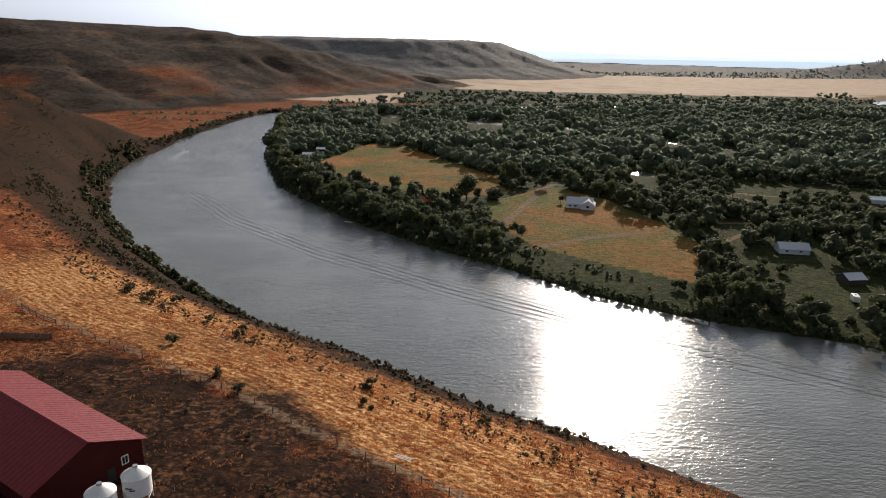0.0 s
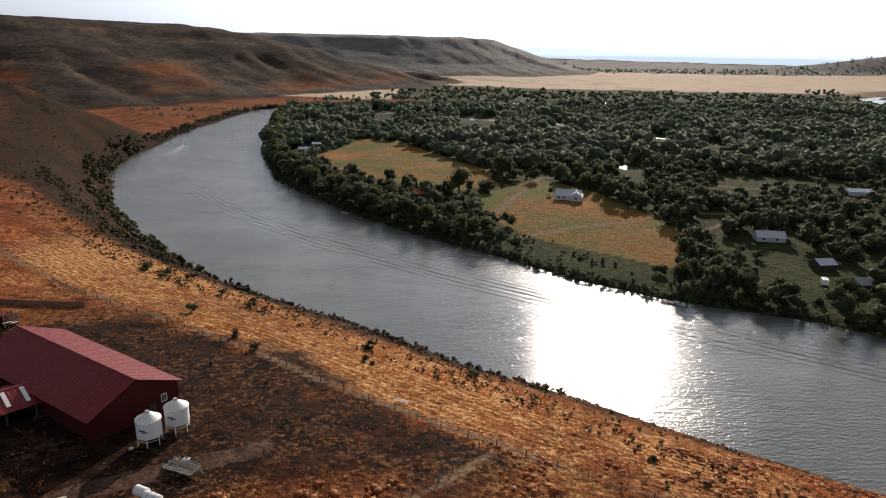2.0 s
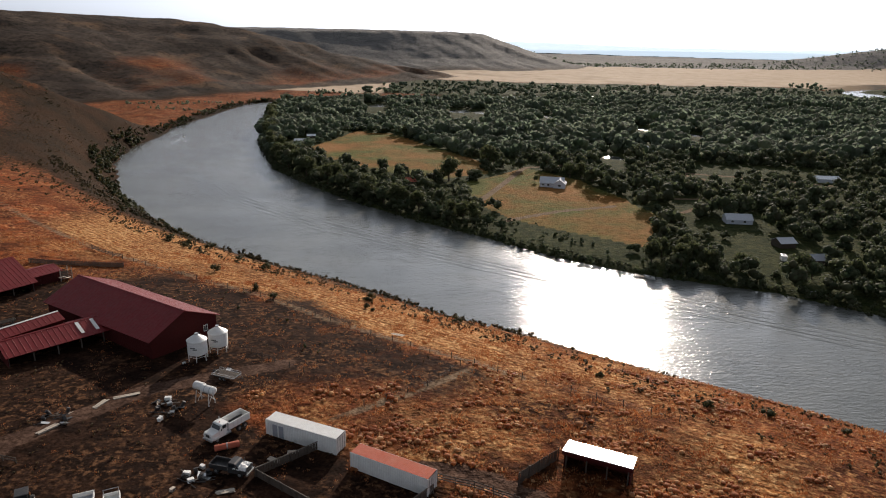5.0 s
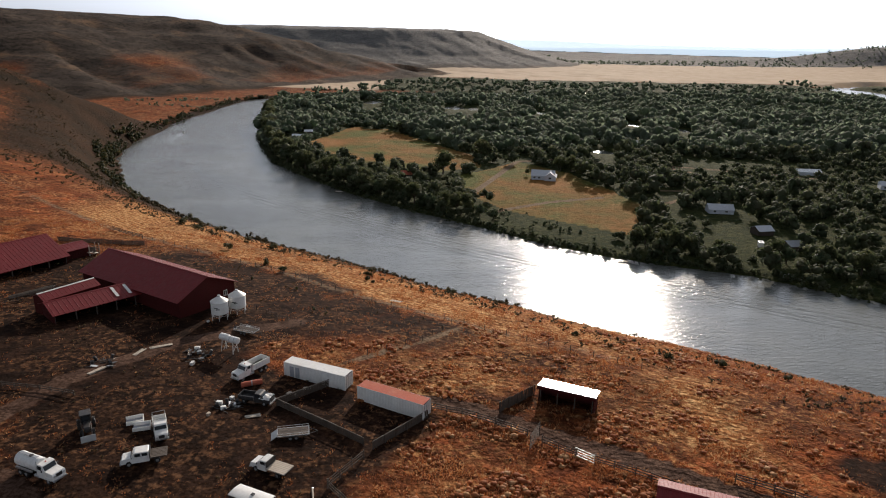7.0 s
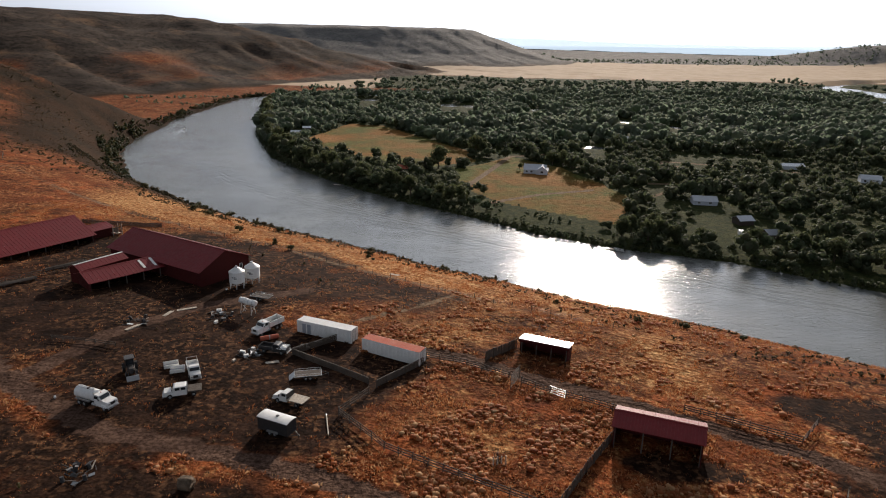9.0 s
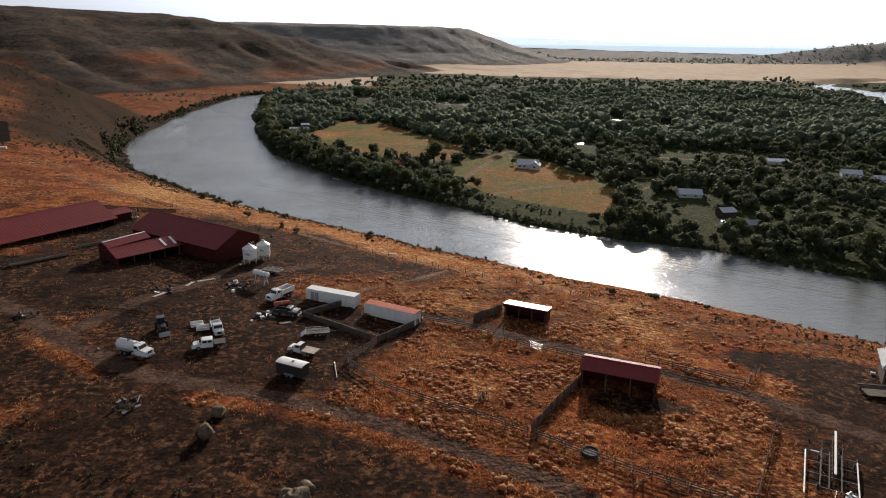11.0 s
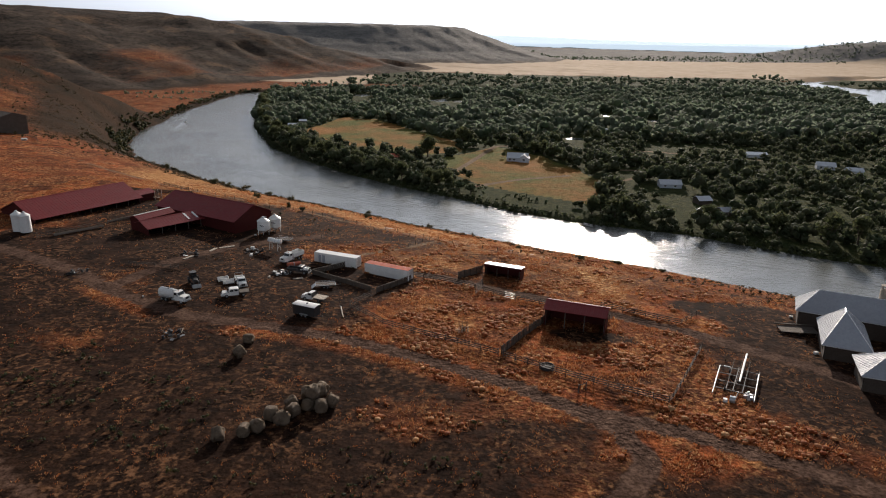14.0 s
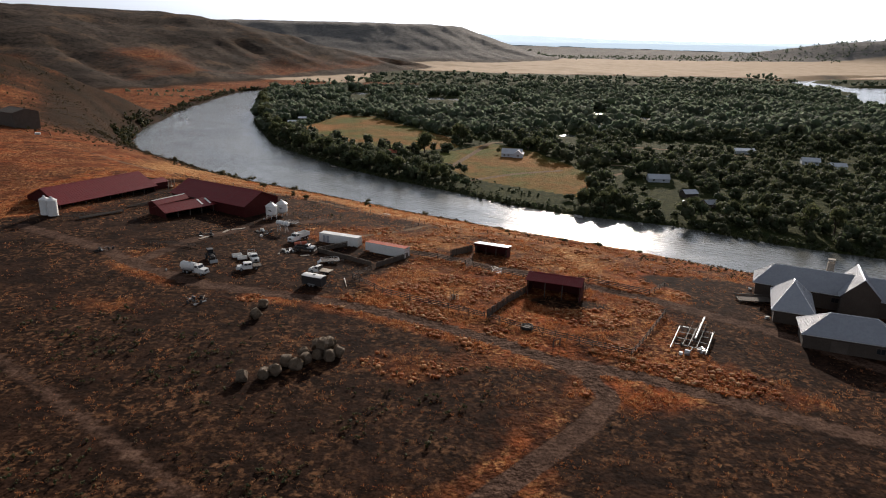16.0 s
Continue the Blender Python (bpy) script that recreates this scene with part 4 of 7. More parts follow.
def hip_building(name, label, x, y, rz, length, width, eave, ridge, in_a, in_b, base, windows=(), door=None):
    t = thing(name, label, "house", pose(x, y, base, 0, 0, rz), "ranch house wings")
    for s in (-1, 1):
        part("long_wall", box(bmesh.new(), length - 0.6, 0.25, eave + 0.9, 0, s * (width / 2 - 0.3), (eave - 0.9) / 2), TAN_WALL, t)
        part("end_wall", box(bmesh.new(), 0.25, width - 0.9, eave + 0.9, s * (length / 2 - 0.3), 0, (eave - 0.9) / 2), TAN_WALL, t)
    part("soffit", box(bmesh.new(), length + 0.9, width + 0.9, 0.12, 0, 0, eave - 0.07), WHITE_PAINT, t)
    hip_roof(t, length, width, eave, ridge, in_a, in_b, GREY_ROOF)
    for wx, side in windows:
        window_part(t, 1.5, 1.2, wx, side * (width / 2 - 0.14), 1.6, 0 if side < 0 else 180, OLD_WOOD)
    if door:
        part("garage_door", box(bmesh.new(), 3.0, 0.08, 2.3, door, -width / 2 + 0.13, 1.15, bevel=0.02), OLD_WOOD, t)
    return t


HB = -1.9
hip_building("house_wing", "long house wing with a grey standing-seam hip roof", 98.0, 77.5, -27.5, 30, 7.4, 3.1, 7.1, 3.6, 3.6, HB, ((-9, -1), (-5, -1), (2, -1), (6, -1)))
hip_building("house_wing", "short house wing with a steep grey hip roof", 85.4, 68.6, 64.5, 13.0, 7.6, 3.1, 7.1, 9.0, 2.2, HB, ((-3, 1), (2, 1)))
hip_building("garage", "grey-roofed garage in front of the ranch house", 88.0, 51.9, -22.0, 17.0, 7.6, 3.1, 6.7, 4.6, 4.2, HB + 0.3, ((5, -1),), -2)
gable_building("house_gable", "cross gable of the ranch house above its entry", "house", 103.4, 74.0, 64.5, 11, 3.8, 4.2, 8.2, GREY_ROOF, TAN_WALL, rib=0.6, base=HB, trim=WHITE_ROOF)


def chimney(x, y, base):
    t = thing("chimney", "tall stone chimney with an arched cap", "chimney", pose(x, y, base, 0, 0, -27))
    rng = random.Random(5)
    bm = bmesh.new()
    z = 2.0
    while z < 9.2:
        for s in (-1, 1):
            for k in range(3):
                box(bm, 0.42, 0.3, 0.3, -0.45 + k * 0.45 + rng.uniform(-0.03, 0.03), s * (0.5 + rng.uniform(0, 0.05)), z)
                box(bm, 0.3, 0.42, 0.3, s * (0.55 + rng.uniform(0, 0.05)), -0.35 + k * 0.35, z)
        z += 0.33
    part("stack", bm, STONE, t)
    bm = bmesh.new()
    for sx in (-1, 1):
        for sy in (-1, 1):
            box(bm, 0.25, 0.25, 0.6, sx * 0.5, sy * 0.45, 9.5)
    box(bm, 1.5, 1.4, 0.16, 0, 0, 9.84)
    part("cap", bm, STONE, t)


chimney(98.8, 78.4, HB)


def stone_ledge(x, y, rz):
    t = thing("timber_deck", "low dark timber deck at the house corner", "deck", on_ground(x, y, rz))
    for i in range(12):
        part("plank", box(bmesh.new(), 7.5, 0.26, 0.06, 0, -1.7 + i * 0.29, 0.75), OLD_WOOD, t)
    for sx in (-3.4, 0, 3.4):
        for sy in (-1.5, 1.5):
            part("post", box(bmesh.new(), 0.18, 0.18, 1.4, sx, sy, 0.1), OLD_WOOD, t)
    part("beam", box(bmesh.new(), 8.2, 0.22, 0.25, 0, 1.8, 1.0), OLD_WOOD, t)


stone_ledge(81.4, 77.6, -8)


# ---- vehicles: each faces its own +x, standing on z 0 ----
def wheel(parent, x, y, r, w=0.28):
    bm = bmesh.new()
    rod(bm, (0, -w / 2, 0), (0, w / 2, 0), r, sides=18)
    bmesh.ops.bevel(bm, geom=[e for e in bm.edges if e.calc_face_angle(0) > 1], offset=0.05, segments=2, affect="EDGES")
    t = part("wheel", bm, RUBBER, parent)
    t.location = (x, y, r)
    s = 1 if y > 0 else -1
    part("rim", rod(bmesh.new(), (0, s * (w / 2 - 0.04), 0), (0, s * (w / 2 + 0.02), 0), r * 0.55, r * 0.5, 14), STEEL, t)
    return t


def cab_parts(t, paint, x0, length, hood, width, top, hood_top, sill, crew=False):
    """Hood and cab from x0 (front) back; returns the cab's rear x."""
    xb = x0 - length
    xh = x0 - hood
    bm = prism(bmesh.new(), [(x0, sill), (x0 + 0.03, hood_top - 0.35), (x0 - 0.12, hood_top - 0.06), (xh, hood_top + 0.06), (xh, sill)], width * 0.9, bevel=0.05)
    part("hood", bm, paint, t)
    bm = prism(bmesh.new(), [(xh, sill), (xh, hood_top + 0.06), (xh - 0.42, top - 0.1), (xh - 0.6, top), (xb + 0.1, top), (xb, top - 0.1), (xb, sill)], width, top_in=0.12, bevel=0.05)
    part("cab", bm, paint, t)
    mid = ((xh + xh - 0.42) / 2 + 0.03, (hood_top + top) / 2)
    tilt = math.degrees(math.atan2(0.42, top - hood_top - 0.1))
    g = part("windshield", box(bmesh.new(), 0.03, width * 0.82, (top - hood_top) * 0.78), WINDSHIELD, t)
    g.matrix_basis = pose(mid[0], 0, mid[1] - 0.03, 0, -tilt, 0)
    n = 2 if crew else 1
    span = (xh - 0.5 - xb - 0.1) / n
    for s in (-1, 1):
        for k in range(n):
            w = part("side_window", box(bmesh.new(), span * 0.8, 0.03, (top - hood_top) * 0.6), WINDSHIELD, t)
            w.matrix_basis = pose(xh - 0.5 - span * (k + 0.5), s * (width / 2 - 0.055), (hood_top + top) / 2, s * 5)
        m = part("mirror", box(bmesh.new(), 0.06, 0.2, 0.35, bevel=0.02), DARK_METAL, t)
        m.location = (xh - 0.2, s * (width / 2 + 0.18), hood_top + 0.25)
        part("headlight", box(bmesh.new(), 0.06, 0.3, 0.18, x0 + 0.02, s * width * 0.33, hood_top - 0.45, bevel=0.02), STEEL, t, "clear headlight")
    part("grille", box(bmesh.new(), 0.05, width * 0.42, 0.5, x0 + 0.02, 0, hood_top - 0.42, bevel=0.015), DARK_METAL, t)
    part("bumper", box(bmesh.new(), 0.2, width * 0.98, 0.25, x0 + 0.08, 0, sill + 0.02, bevel=0.05), STEEL, t)
    part("rear_window", box(bmesh.new(), 0.03, width * 0.6, (top - hood_top) * 0.5, xb - 0.005, 0, (hood_top + top) / 2), WINDSHIELD, t)
    return xb


def heavy_truck(kind, label, x, y, rz, body):
    t = thing(kind, label, "truck", on_ground(x, y, rz) @ Matrix.Scale(0.88, 4), "work trucks")
    bm = bmesh.new()
    for s in (-1, 1):
        box(bm, 7.6, 0.14, 0.28, -0.1, s * 0.42, 0.85)
    part("chassis", bm, DARK_METAL, t)
    xb = cab_parts(t, WHITE_PAINT, 3.9, 3.1, 1.55, 2.3, 2.75, 1.85, 0.7)
    for s in (-1, 1):
        wheel(t, 2.9, s * 1.0, 0.5)
        part("fender", prism(bmesh.new(), [(2.25, 0.75), (2.4, 1.15), (3.4, 1.15), (3.55, 0.75)], 0.4, s * 1.0, bevel=0.03), WHITE_PAINT, t)
        for wx in (-1.6, -2.8):
            wheel(t, wx, s * 0.95, 0.5, 0.5)
        part("step_tank", rod(bmesh.new(), (0.2, s * 0.95, 0.8), (1.2, s * 0.95, 0.8), 0.28, sides=14), STEEL, t)
    if body == "dump":
        bm = bmesh.new()
        box(bm, 4.4, 2.3, 0.1, -1.7, 0, 1.25)
        for s in (-1, 1):
            box(bm, 4.4, 0.08, 1.15, -1.7, s * 1.13, 1.8)
            for i in range(6):
                box(bm, 0.1, 0.06, 1.1, -3.7 + i * 0.8, s * 1.19, 1.8)
            box(bm, 4.4, 0.14, 0.1, -1.7, s * 1.13, 2.4)
        part("dump_box", bm, WHITE_PAINT, t, "white dump box with a dark load bed")
        part("tailgate", box(bmesh.new(), 0.08, 2.2, 1.1, -3.9, 0, 1.8), WHITE_PAINT, t)
        bm = box(bmesh.new(), 0.08, 2.2, 1.35, 0.5, 0, 1.95)
        box(bm, 0.9, 2.2, 0.06, 0.9, 0, 2.68)
        part("cab_guard", bm, WHITE_PAINT, t)
        part("bed_floor", box(bmesh.new(), 4.2, 2.1, 0.06, -1.7, 0, 1.33), DARK_METAL, t, "dark empty bed floor")
    else:
        bm = rod(bmesh.new(), (-3.9, 0, 1.95), (0.55, 0, 1.95), 1.05, sides=28)
        for s, e in ((-3.9, -4.1), (0.55, 0.72)):
            rod(bm, (s, 0, 1.95), (e, 0, 1.95), 1.03, 0.6, 28) if e > s else rod(bm, (e, 0, 1.95), (s, 0, 1.95), 0.6, 1.03, 28)
        tank = part("water_tank", bm, WHITE_PAINT, t, "round white water tank")
        part("hatch", rod(bmesh.new(), (-1.4, 0, 2.9), (-1.4, 0, 3.12), 0.3, sides=16), DARK_METAL, tank, "dark tank hatch")
        part("walkway", box(bmesh.new(), 3.6, 0.5, 0.05, -2.0, 0, 3.02), STEEL, tank)
        for s in (-1, 1):
            part("hose_tray", box(bmesh.new(), 3.4, 0.3, 0.25, -2.0, s * 1.05, 1.15, bevel=0.03), STEEL, t)
        bm = bmesh.new()
        for k in range(12):
            a, b = k * 6.283 / 12, (k + 1) * 6.283 / 12
            rod(bm, (-4.25, 0.5 * math.cos(a), 1.7 + 0.5 * math.sin(a)), (-4.25, 0.5 * math.cos(b), 1.7 + 0.5 * math.sin(b)), 0.06, sides=6)
        part("hose_reel", bm, STEEL, t)
    part("exhaust_stack", rod(bmesh.new(), (0.72, -0.95, 1.0), (0.72, -0.95, 3.1), 0.08, sides=10), STEEL, t)
    part("beacon", rod(bmesh.new(), (1.4, 0, 2.75), (1.4, 0, 2.92), 0.1, 0.07, 10), ORANGE_RUST, t, "amber roof beacon")
    return t


def pickup(kind, label, x, y, rz, bed, crew=False, paint=None):
    t = thing(kind, label, "pickup", on_ground(x, y, rz), "work trucks")
    bm = bmesh.new()
    for s in (-1, 1):
        box(bm, 5.2, 0.1, 0.2, 0, s * 0.4, 0.55)
    part("chassis", bm, DARK_METAL, t)
    cab_parts(t, paint or WHITE_PAINT, 2.75, 3.5 if crew else 2.7, 1.15, 1.9, 1.9, 1.22, 0.45, crew)
    for wx in (1.8, -1.7):
        for s in (-1, 1):
            wheel(t, wx, s * 0.85, 0.4)
    xb = -0.75 if crew else 0.05
    if bed == "flat":
        bm = box(bmesh.new(), xb + 2.95, 2.2, 0.12, (xb - 2.95) / 2, 0, 0.98, bevel=0.02)
        for i in range(7):
            box(bm, xb + 2.9, 0.26, 0.03, (xb - 2.95) / 2, -0.96 + i * 0.32, 1.05)
        part("flatbed", bm, OLD_WOOD if crew else PALE_WOOD, t, "worn plank flatbed")
        part("headboard", box(bmesh.new(), 0.08, 2.0, 0.9, xb - 0.06, 0, 1.45), DARK_METAL, t)
    else:
        bm = bmesh.new()
        box(bm, 2.7, 1.8, 0.08, -1.4, 0, 0.75)
        for s in (-1, 1):
            box(bm, 2.7, 0.12, 0.65, -1.4, s * 0.9, 0.98, bevel=0.03)
        box(bm, 0.08, 1.8, 0.6, -2.72, 0, 0.98)
        part("cargo_box", bm, paint or WHITE_PAINT, t)
        for bx in (-0.1, -2.4) if not paint else ():
            bm = rod(bmesh.new(), (bx, -0.85, 1.25), (bx, -0.85, 2.05), 0.04)
            rod(bm, (bx, 0.85, 1.25), (bx, 0.85, 2.05), 0.04)
            rod(bm, (bx, -0.85, 2.05), (bx, 0.85, 2.05), 0.04)
            part("ladder_rack", bm, STEEL, t)
    return t


heavy_truck("dump_truck", "white dump truck with an empty high-sided box", -31.0, 112.4, angle_of(-28.6, 116.2, -33.1, 109.2), "dump")
heavy_truck("water_truck", "white water truck with a round tank and hose trays", -50.0, 82.9, angle_of(-54.1, 85.5, -46.4, 82.3), "tank")
pickup("flatbed_truck", "white crew-cab truck with a worn plank flatbed", -38.3, 86.6, angle_of(-36.1, 87.6, -40.7, 86.0), "flat", True)
pickup("service_pickup", "white pickup with a steel ladder rack", -38.9, 93.6, angle_of(-40.6, 96.8, -37.6, 90.6), "box")
pickup("flatbed_pickup", "white pickup with a pale wooden flatbed", -20.9, 85.2, angle_of(-18.4, 83.9, -23.5, 86.2), "flat")


def cargo_trailer(x, y, rz):
    t = thing("cargo_trailer", "black enclosed cargo trailer with a domed white roof", "trailer", on_ground(x, y, rz))
    bm = prism(bmesh.new(), [(-2.6, 0.45), (2.6, 0.45), (2.6, 2.5), (-2.6, 2.5)], 2.2, bevel=0.05)
    part("body", bm, DARK_METAL, t)
    bm = bmesh.new()
    rows = []
    for i in range(9):
        a = (i - 4) / 4
        rows.append([bm.verts.new((px, a * 1.14, 2.52 + 0.16 * (1 - a * a) + dz)) for px in (-2.66, 2.66) for dz in (0, -0.1)])
    for r, q in zip(rows, rows[1:]):
        bm.faces.new((r[0], r[2], q[2], q[0]))
        bm.faces.new((r[1], q[1], q[3], r[3]))
        bm.faces.new((r[0], q[0], q[1], r[1]))
        bm.faces.new((r[2], r[3], q[3], q[2]))
    for r in (rows[0], rows[-1]):
        bm.faces.new((r[0], r[1], r[3], r[2]))
    bmesh.ops.recalc_face_normals(bm, faces=bm.faces)
    roof = part("roof", bm, WHITE_PAINT, t, "domed white roof")
    part("roof_vent", box(bmesh.new(), 0.4, 0.4, 0.12, 0.2, 0, 2.74, bevel=0.03), DARK_METAL, roof)
    for wx in (-0.45, 0.45):
        for s in (-1, 1):
            wheel(t, wx, s * 1.12, 0.36, 0.22)
    bm = rod(bmesh.new(), (2.6, -0.7, 0.5), (3.9, 0, 0.5), 0.05)
    rod(bm, (2.6, 0.7, 0.5), (3.9, 0, 0.5), 0.05)
    rod(bm, (3.7, 0, -0.02), (3.7, 0, 0.7), 0.05)
    part("hitch", bm, DARK_METAL, t)
    part("rear_door", box(bmesh.new(), 0.05, 2.0, 1.9, -2.63, 0, 1.5), DARK_METAL, t)
    for s in (-1, 1):
        part("fender", prism(bmesh.new(), [(-1.0, 0.55), (-0.85, 0.82), (0.85, 0.82), (1.0, 0.55)], 0.25, s * 1.16), STEEL, t)


cargo_trailer(-21.1, 77.0, angle_of(-23.6, 77.9, -18.8, 75.7))


def flat_trailer(x, y, rz, label, load=False):
    t = thing("flat_trailer", label, "trailer", on_ground(x, y, rz), "flat trailers")
    for i in range(9):
        part("deck_plank", box(bmesh.new(), 4.4, 0.2, 0.05, 0, -0.92 + i * 0.23, 0.72), OLD_WOOD, t)
    bm = bmesh.new()
    for s in (-1, 1):
        box(bm, 4.5, 0.08, 0.14, 0, s * 1.08, 0.7)
        box(bm, 4.5, 0.05, 0.05, 0, s * 1.08, 1.1)
        for i in range(6):
            box(bm, 0.05, 0.05, 0.4, -2.2 + i * 0.88, s * 1.08, 0.92)
    box(bm, 0.08, 2.2, 0.14, 2.25, 0, 0.7)
    box(bm, 0.08, 2.2, 0.14, -2.25, 0, 0.7)
    part("railing", bm, STEEL, t, "bare steel side rails")
    for wx in (-0.4, 0.4):
        for s in (-1, 1):
            wheel(t, wx, s * 1.2, 0.34, 0.2)
    bm = rod(bmesh.new(), (2.25, -0.8, 0.6), (3.5, 0, 0.5), 0.05)
    rod(bm, (2.25, 0.8, 0.6), (3.5, 0, 0.5), 0.05)
    rod(bm, (3.4, 0, -0.02), (3.4, 0, 0.6), 0.04)
    part("hitch", bm, DARK_METAL, t)
    if load:
        part("ramp", box(bmesh.new(), 1.1, 2.0, 0.08, -2.7, 0, 0.42, 0, -35, 0), STEEL, t)
    return t


flat_trailer(-19.8, 93.9, 12, "flat utility trailer with steel rails and wooden deck", True)
wreck = pickup("old_pickup", "derelict dark pickup with a white sheet over its hood", -27.6, 103.2, -14, "box", paint=DARK_METAL)
bm = bmesh.new()
bmesh.ops.create_grid(bm, x_segments=10, y_segments=10, size=0.95)
cloth_rng = random.Random(8)
for v in bm.verts:
    v.co.z = cloth_rng.uniform(-0.05, 0.12) - 0.35 * max(0, abs(v.co.y) - 0.75) * 4
bmesh.ops.solidify(bm, geom=bm.faces[:], thickness=0.03)
bmesh.ops.translate(bm, vec=(1.75, 0, 1.4), verts=bm.verts)
part("hood_sheet", bm, WHITE_PAINT, wreck, "crumpled white sheet")
flat_trailer(-36.6, 129.6, -20, "dark stock trailer frame parked behind the bins")


def tractor(x, y, rz):
    t = thing("tractor", "black tractor with a roofed cab and front loader", "tractor", on_ground(x, y, rz))
    part("engine_hood", prism(bmesh.new(), [(0.1, 0.9), (0.1, 1.65), (1.7, 1.5), (1.85, 1.3), (1.85, 0.9)], 0.8, bevel=0.05), DARK_METAL, t)
    part("chassis", box(bmesh.new(), 3.0, 0.5, 0.4, 0.2, 0, 0.85), DARK_METAL, t)
    bm = bmesh.new()
    for sx in (-1.3, 0.1):
        for s in (-1, 1):
            rod(bm, (sx, s * 0.65, 1.1), (sx + 0.05, s * 0.6, 2.55), 0.05)
    part("cab_frame", bm, DARK_METAL, t)
    part("cab_roof", box(bmesh.new(), 1.7, 1.5, 0.14, -0.6, 0, 2.62, bevel=0.05), DARK_METAL, t)
    part("cab_glass", box(bmesh.new(), 1.3, 1.2, 1.2, -0.6, 0, 1.85), WINDSHIELD, t)
    for s in (-1, 1):
        wheel(t, -0.8, s * 0.95, 0.8, 0.45)
        wheel(t, 1.4, s * 0.8, 0.5, 0.3)
        bm = rod(bmesh.new(), (0.3, s * 0.55, 1.5), (1.9, s * 0.55, 1.2), 0.07)
        rod(bm, (1.9, s * 0.55, 1.2), (2.7, s * 0.55, 0.4), 0.07)
        part("loader_arm", bm, DARK_METAL, t)
    part("bucket", prism(bmesh.new(), [(2.6, 0.1), (3.3, 0.02), (3.3, 0.1), (2.75, 0.7), (2.6, 0.7)], 1.9), STEEL, t)


tractor(-49.4, 93.4, -60)


def pipe_cart(x, y, rz):
    """A low farm frame with long pale rails lying along it; its own +x is the way the rails run."""
    t = thing("rail_cart", "low dark farm frame with long pale rails lying along it", "farm machine", on_ground(x, y, rz))
    bm = bmesh.new()
    for sy in (-2.55, -0.6, 0.9, 2.0):
        box(bm, 9.6, 0.12, 0.14, 0.6, sy, 0.5)
    for sx in (-4.2, -1.2, 1.8, 4.6):
        box(bm, 0.12, 6.4, 0.12, sx, 0.7, 0.45)
    part("frame", bm, DARK_METAL, t)
    for sx in (-4.0, 3.4):
        for sy in (-2.2, 2.2):
            wheel(t, sx, sy, 0.42, 0.25)
    for (x0, y0), (x1, y1), z, r in (((-7.0, 3.8), (4.1, 4.0), 0.7, 0.085), ((-0.9, 0.2), (11.2, 0.2), 0.95, 0.15), ((-6.6, -2.6), (4.0, -2.5), 0.7, 0.085)):
        rail = part("rail", box(bmesh.new(), math.hypot(x1 - x0, y1 - y0), 2 * r, 0.22, bevel=0.04), WHITE_PAINT, t, "long pale metal rail")
        rail.matrix_basis = pose((x0 + x1) / 2, (y0 + y1) / 2, z, 0, 0, angle_of(x0, y0, x1, y1))
        for k in range(3):
            q = 0.15 + 0.35 * k
            part("stand", box(bmesh.new(), 0.12, 0.12, z + 0.2, x0 + (x1 - x0) * q, y0 + (y1 - y0) * q, z / 2 - 0.12), DARK_METAL, rail).matrix_parent_inverse = rail.matrix_basis.inverted()
    for y0, x0, x1 in ((1.95, -2.6, 7.9), (0.62, -2.6, 10.0), (-0.66, -0.9, 8.0)):
        bm = box(bmesh.new(), x1 - x0, 0.06, 0.1, (x0 + x1) / 2, y0, 0.85)
        n = int((x1 - x0) / 1.1)
        for i in range(n):
            box(bm, 0.4, 0.12, 0.1, x0 + (i + 0.5) * (x1 - x0) / n, y0, 0.93)
        part("toothed_bar", bm, OLD_WOOD, t, "dark bar with worn blocks")
    part("cross_bar", box(bmesh.new(), 0.16, 1.1, 0.12, 4.1, 2.8, 0.8), WHITE_PAINT, t)
    part("drum", rod(bmesh.new(), (-7.6, 0.1, 0.6), (-7.6, 1.0, 0.6), 0.6, sides=20), STEEL, t, "grey steel drum")
    part("tank", rod(bmesh.new(), (-8.2, 1.6, -0.05), (-8.2, 1.6, 0.8), 0.4, 0.34, 16), WHITE_PAINT, t, "small white tank")
    bm = bmesh.new()
    rng = random.Random(12)
    for k in range(14):
        box(bm, rng.uniform(0.2, 0.7), rng.uniform(0.2, 0.5), rng.uniform(0.2, 0.7), -5.2 + rng.uniform(-0.9, 0.9), -1.7 + rng.uniform(-0.5, 0.5), 0.5 + rng.uniform(0, 0.7), rng.uniform(-20, 20), rng.uniform(-20, 20), rng.uniform(0, 90), bevel=0.03)
    part("gearbox", bm, STEEL, t, "greasy steel gearbox and levers")
    part("hitch", rod(bmesh.new(), (-4.2, 0, 0.5), (-8.0, 0.3, 0.4), 0.08), DARK_METAL, t)
    part("jack_stand", rod(bmesh.new(), (-7.7, 0.3, -0.05), (-7.7, 0.3, 0.6), 0.05), DARK_METAL, t)


pipe_cart(58.2, 52.8, 60)


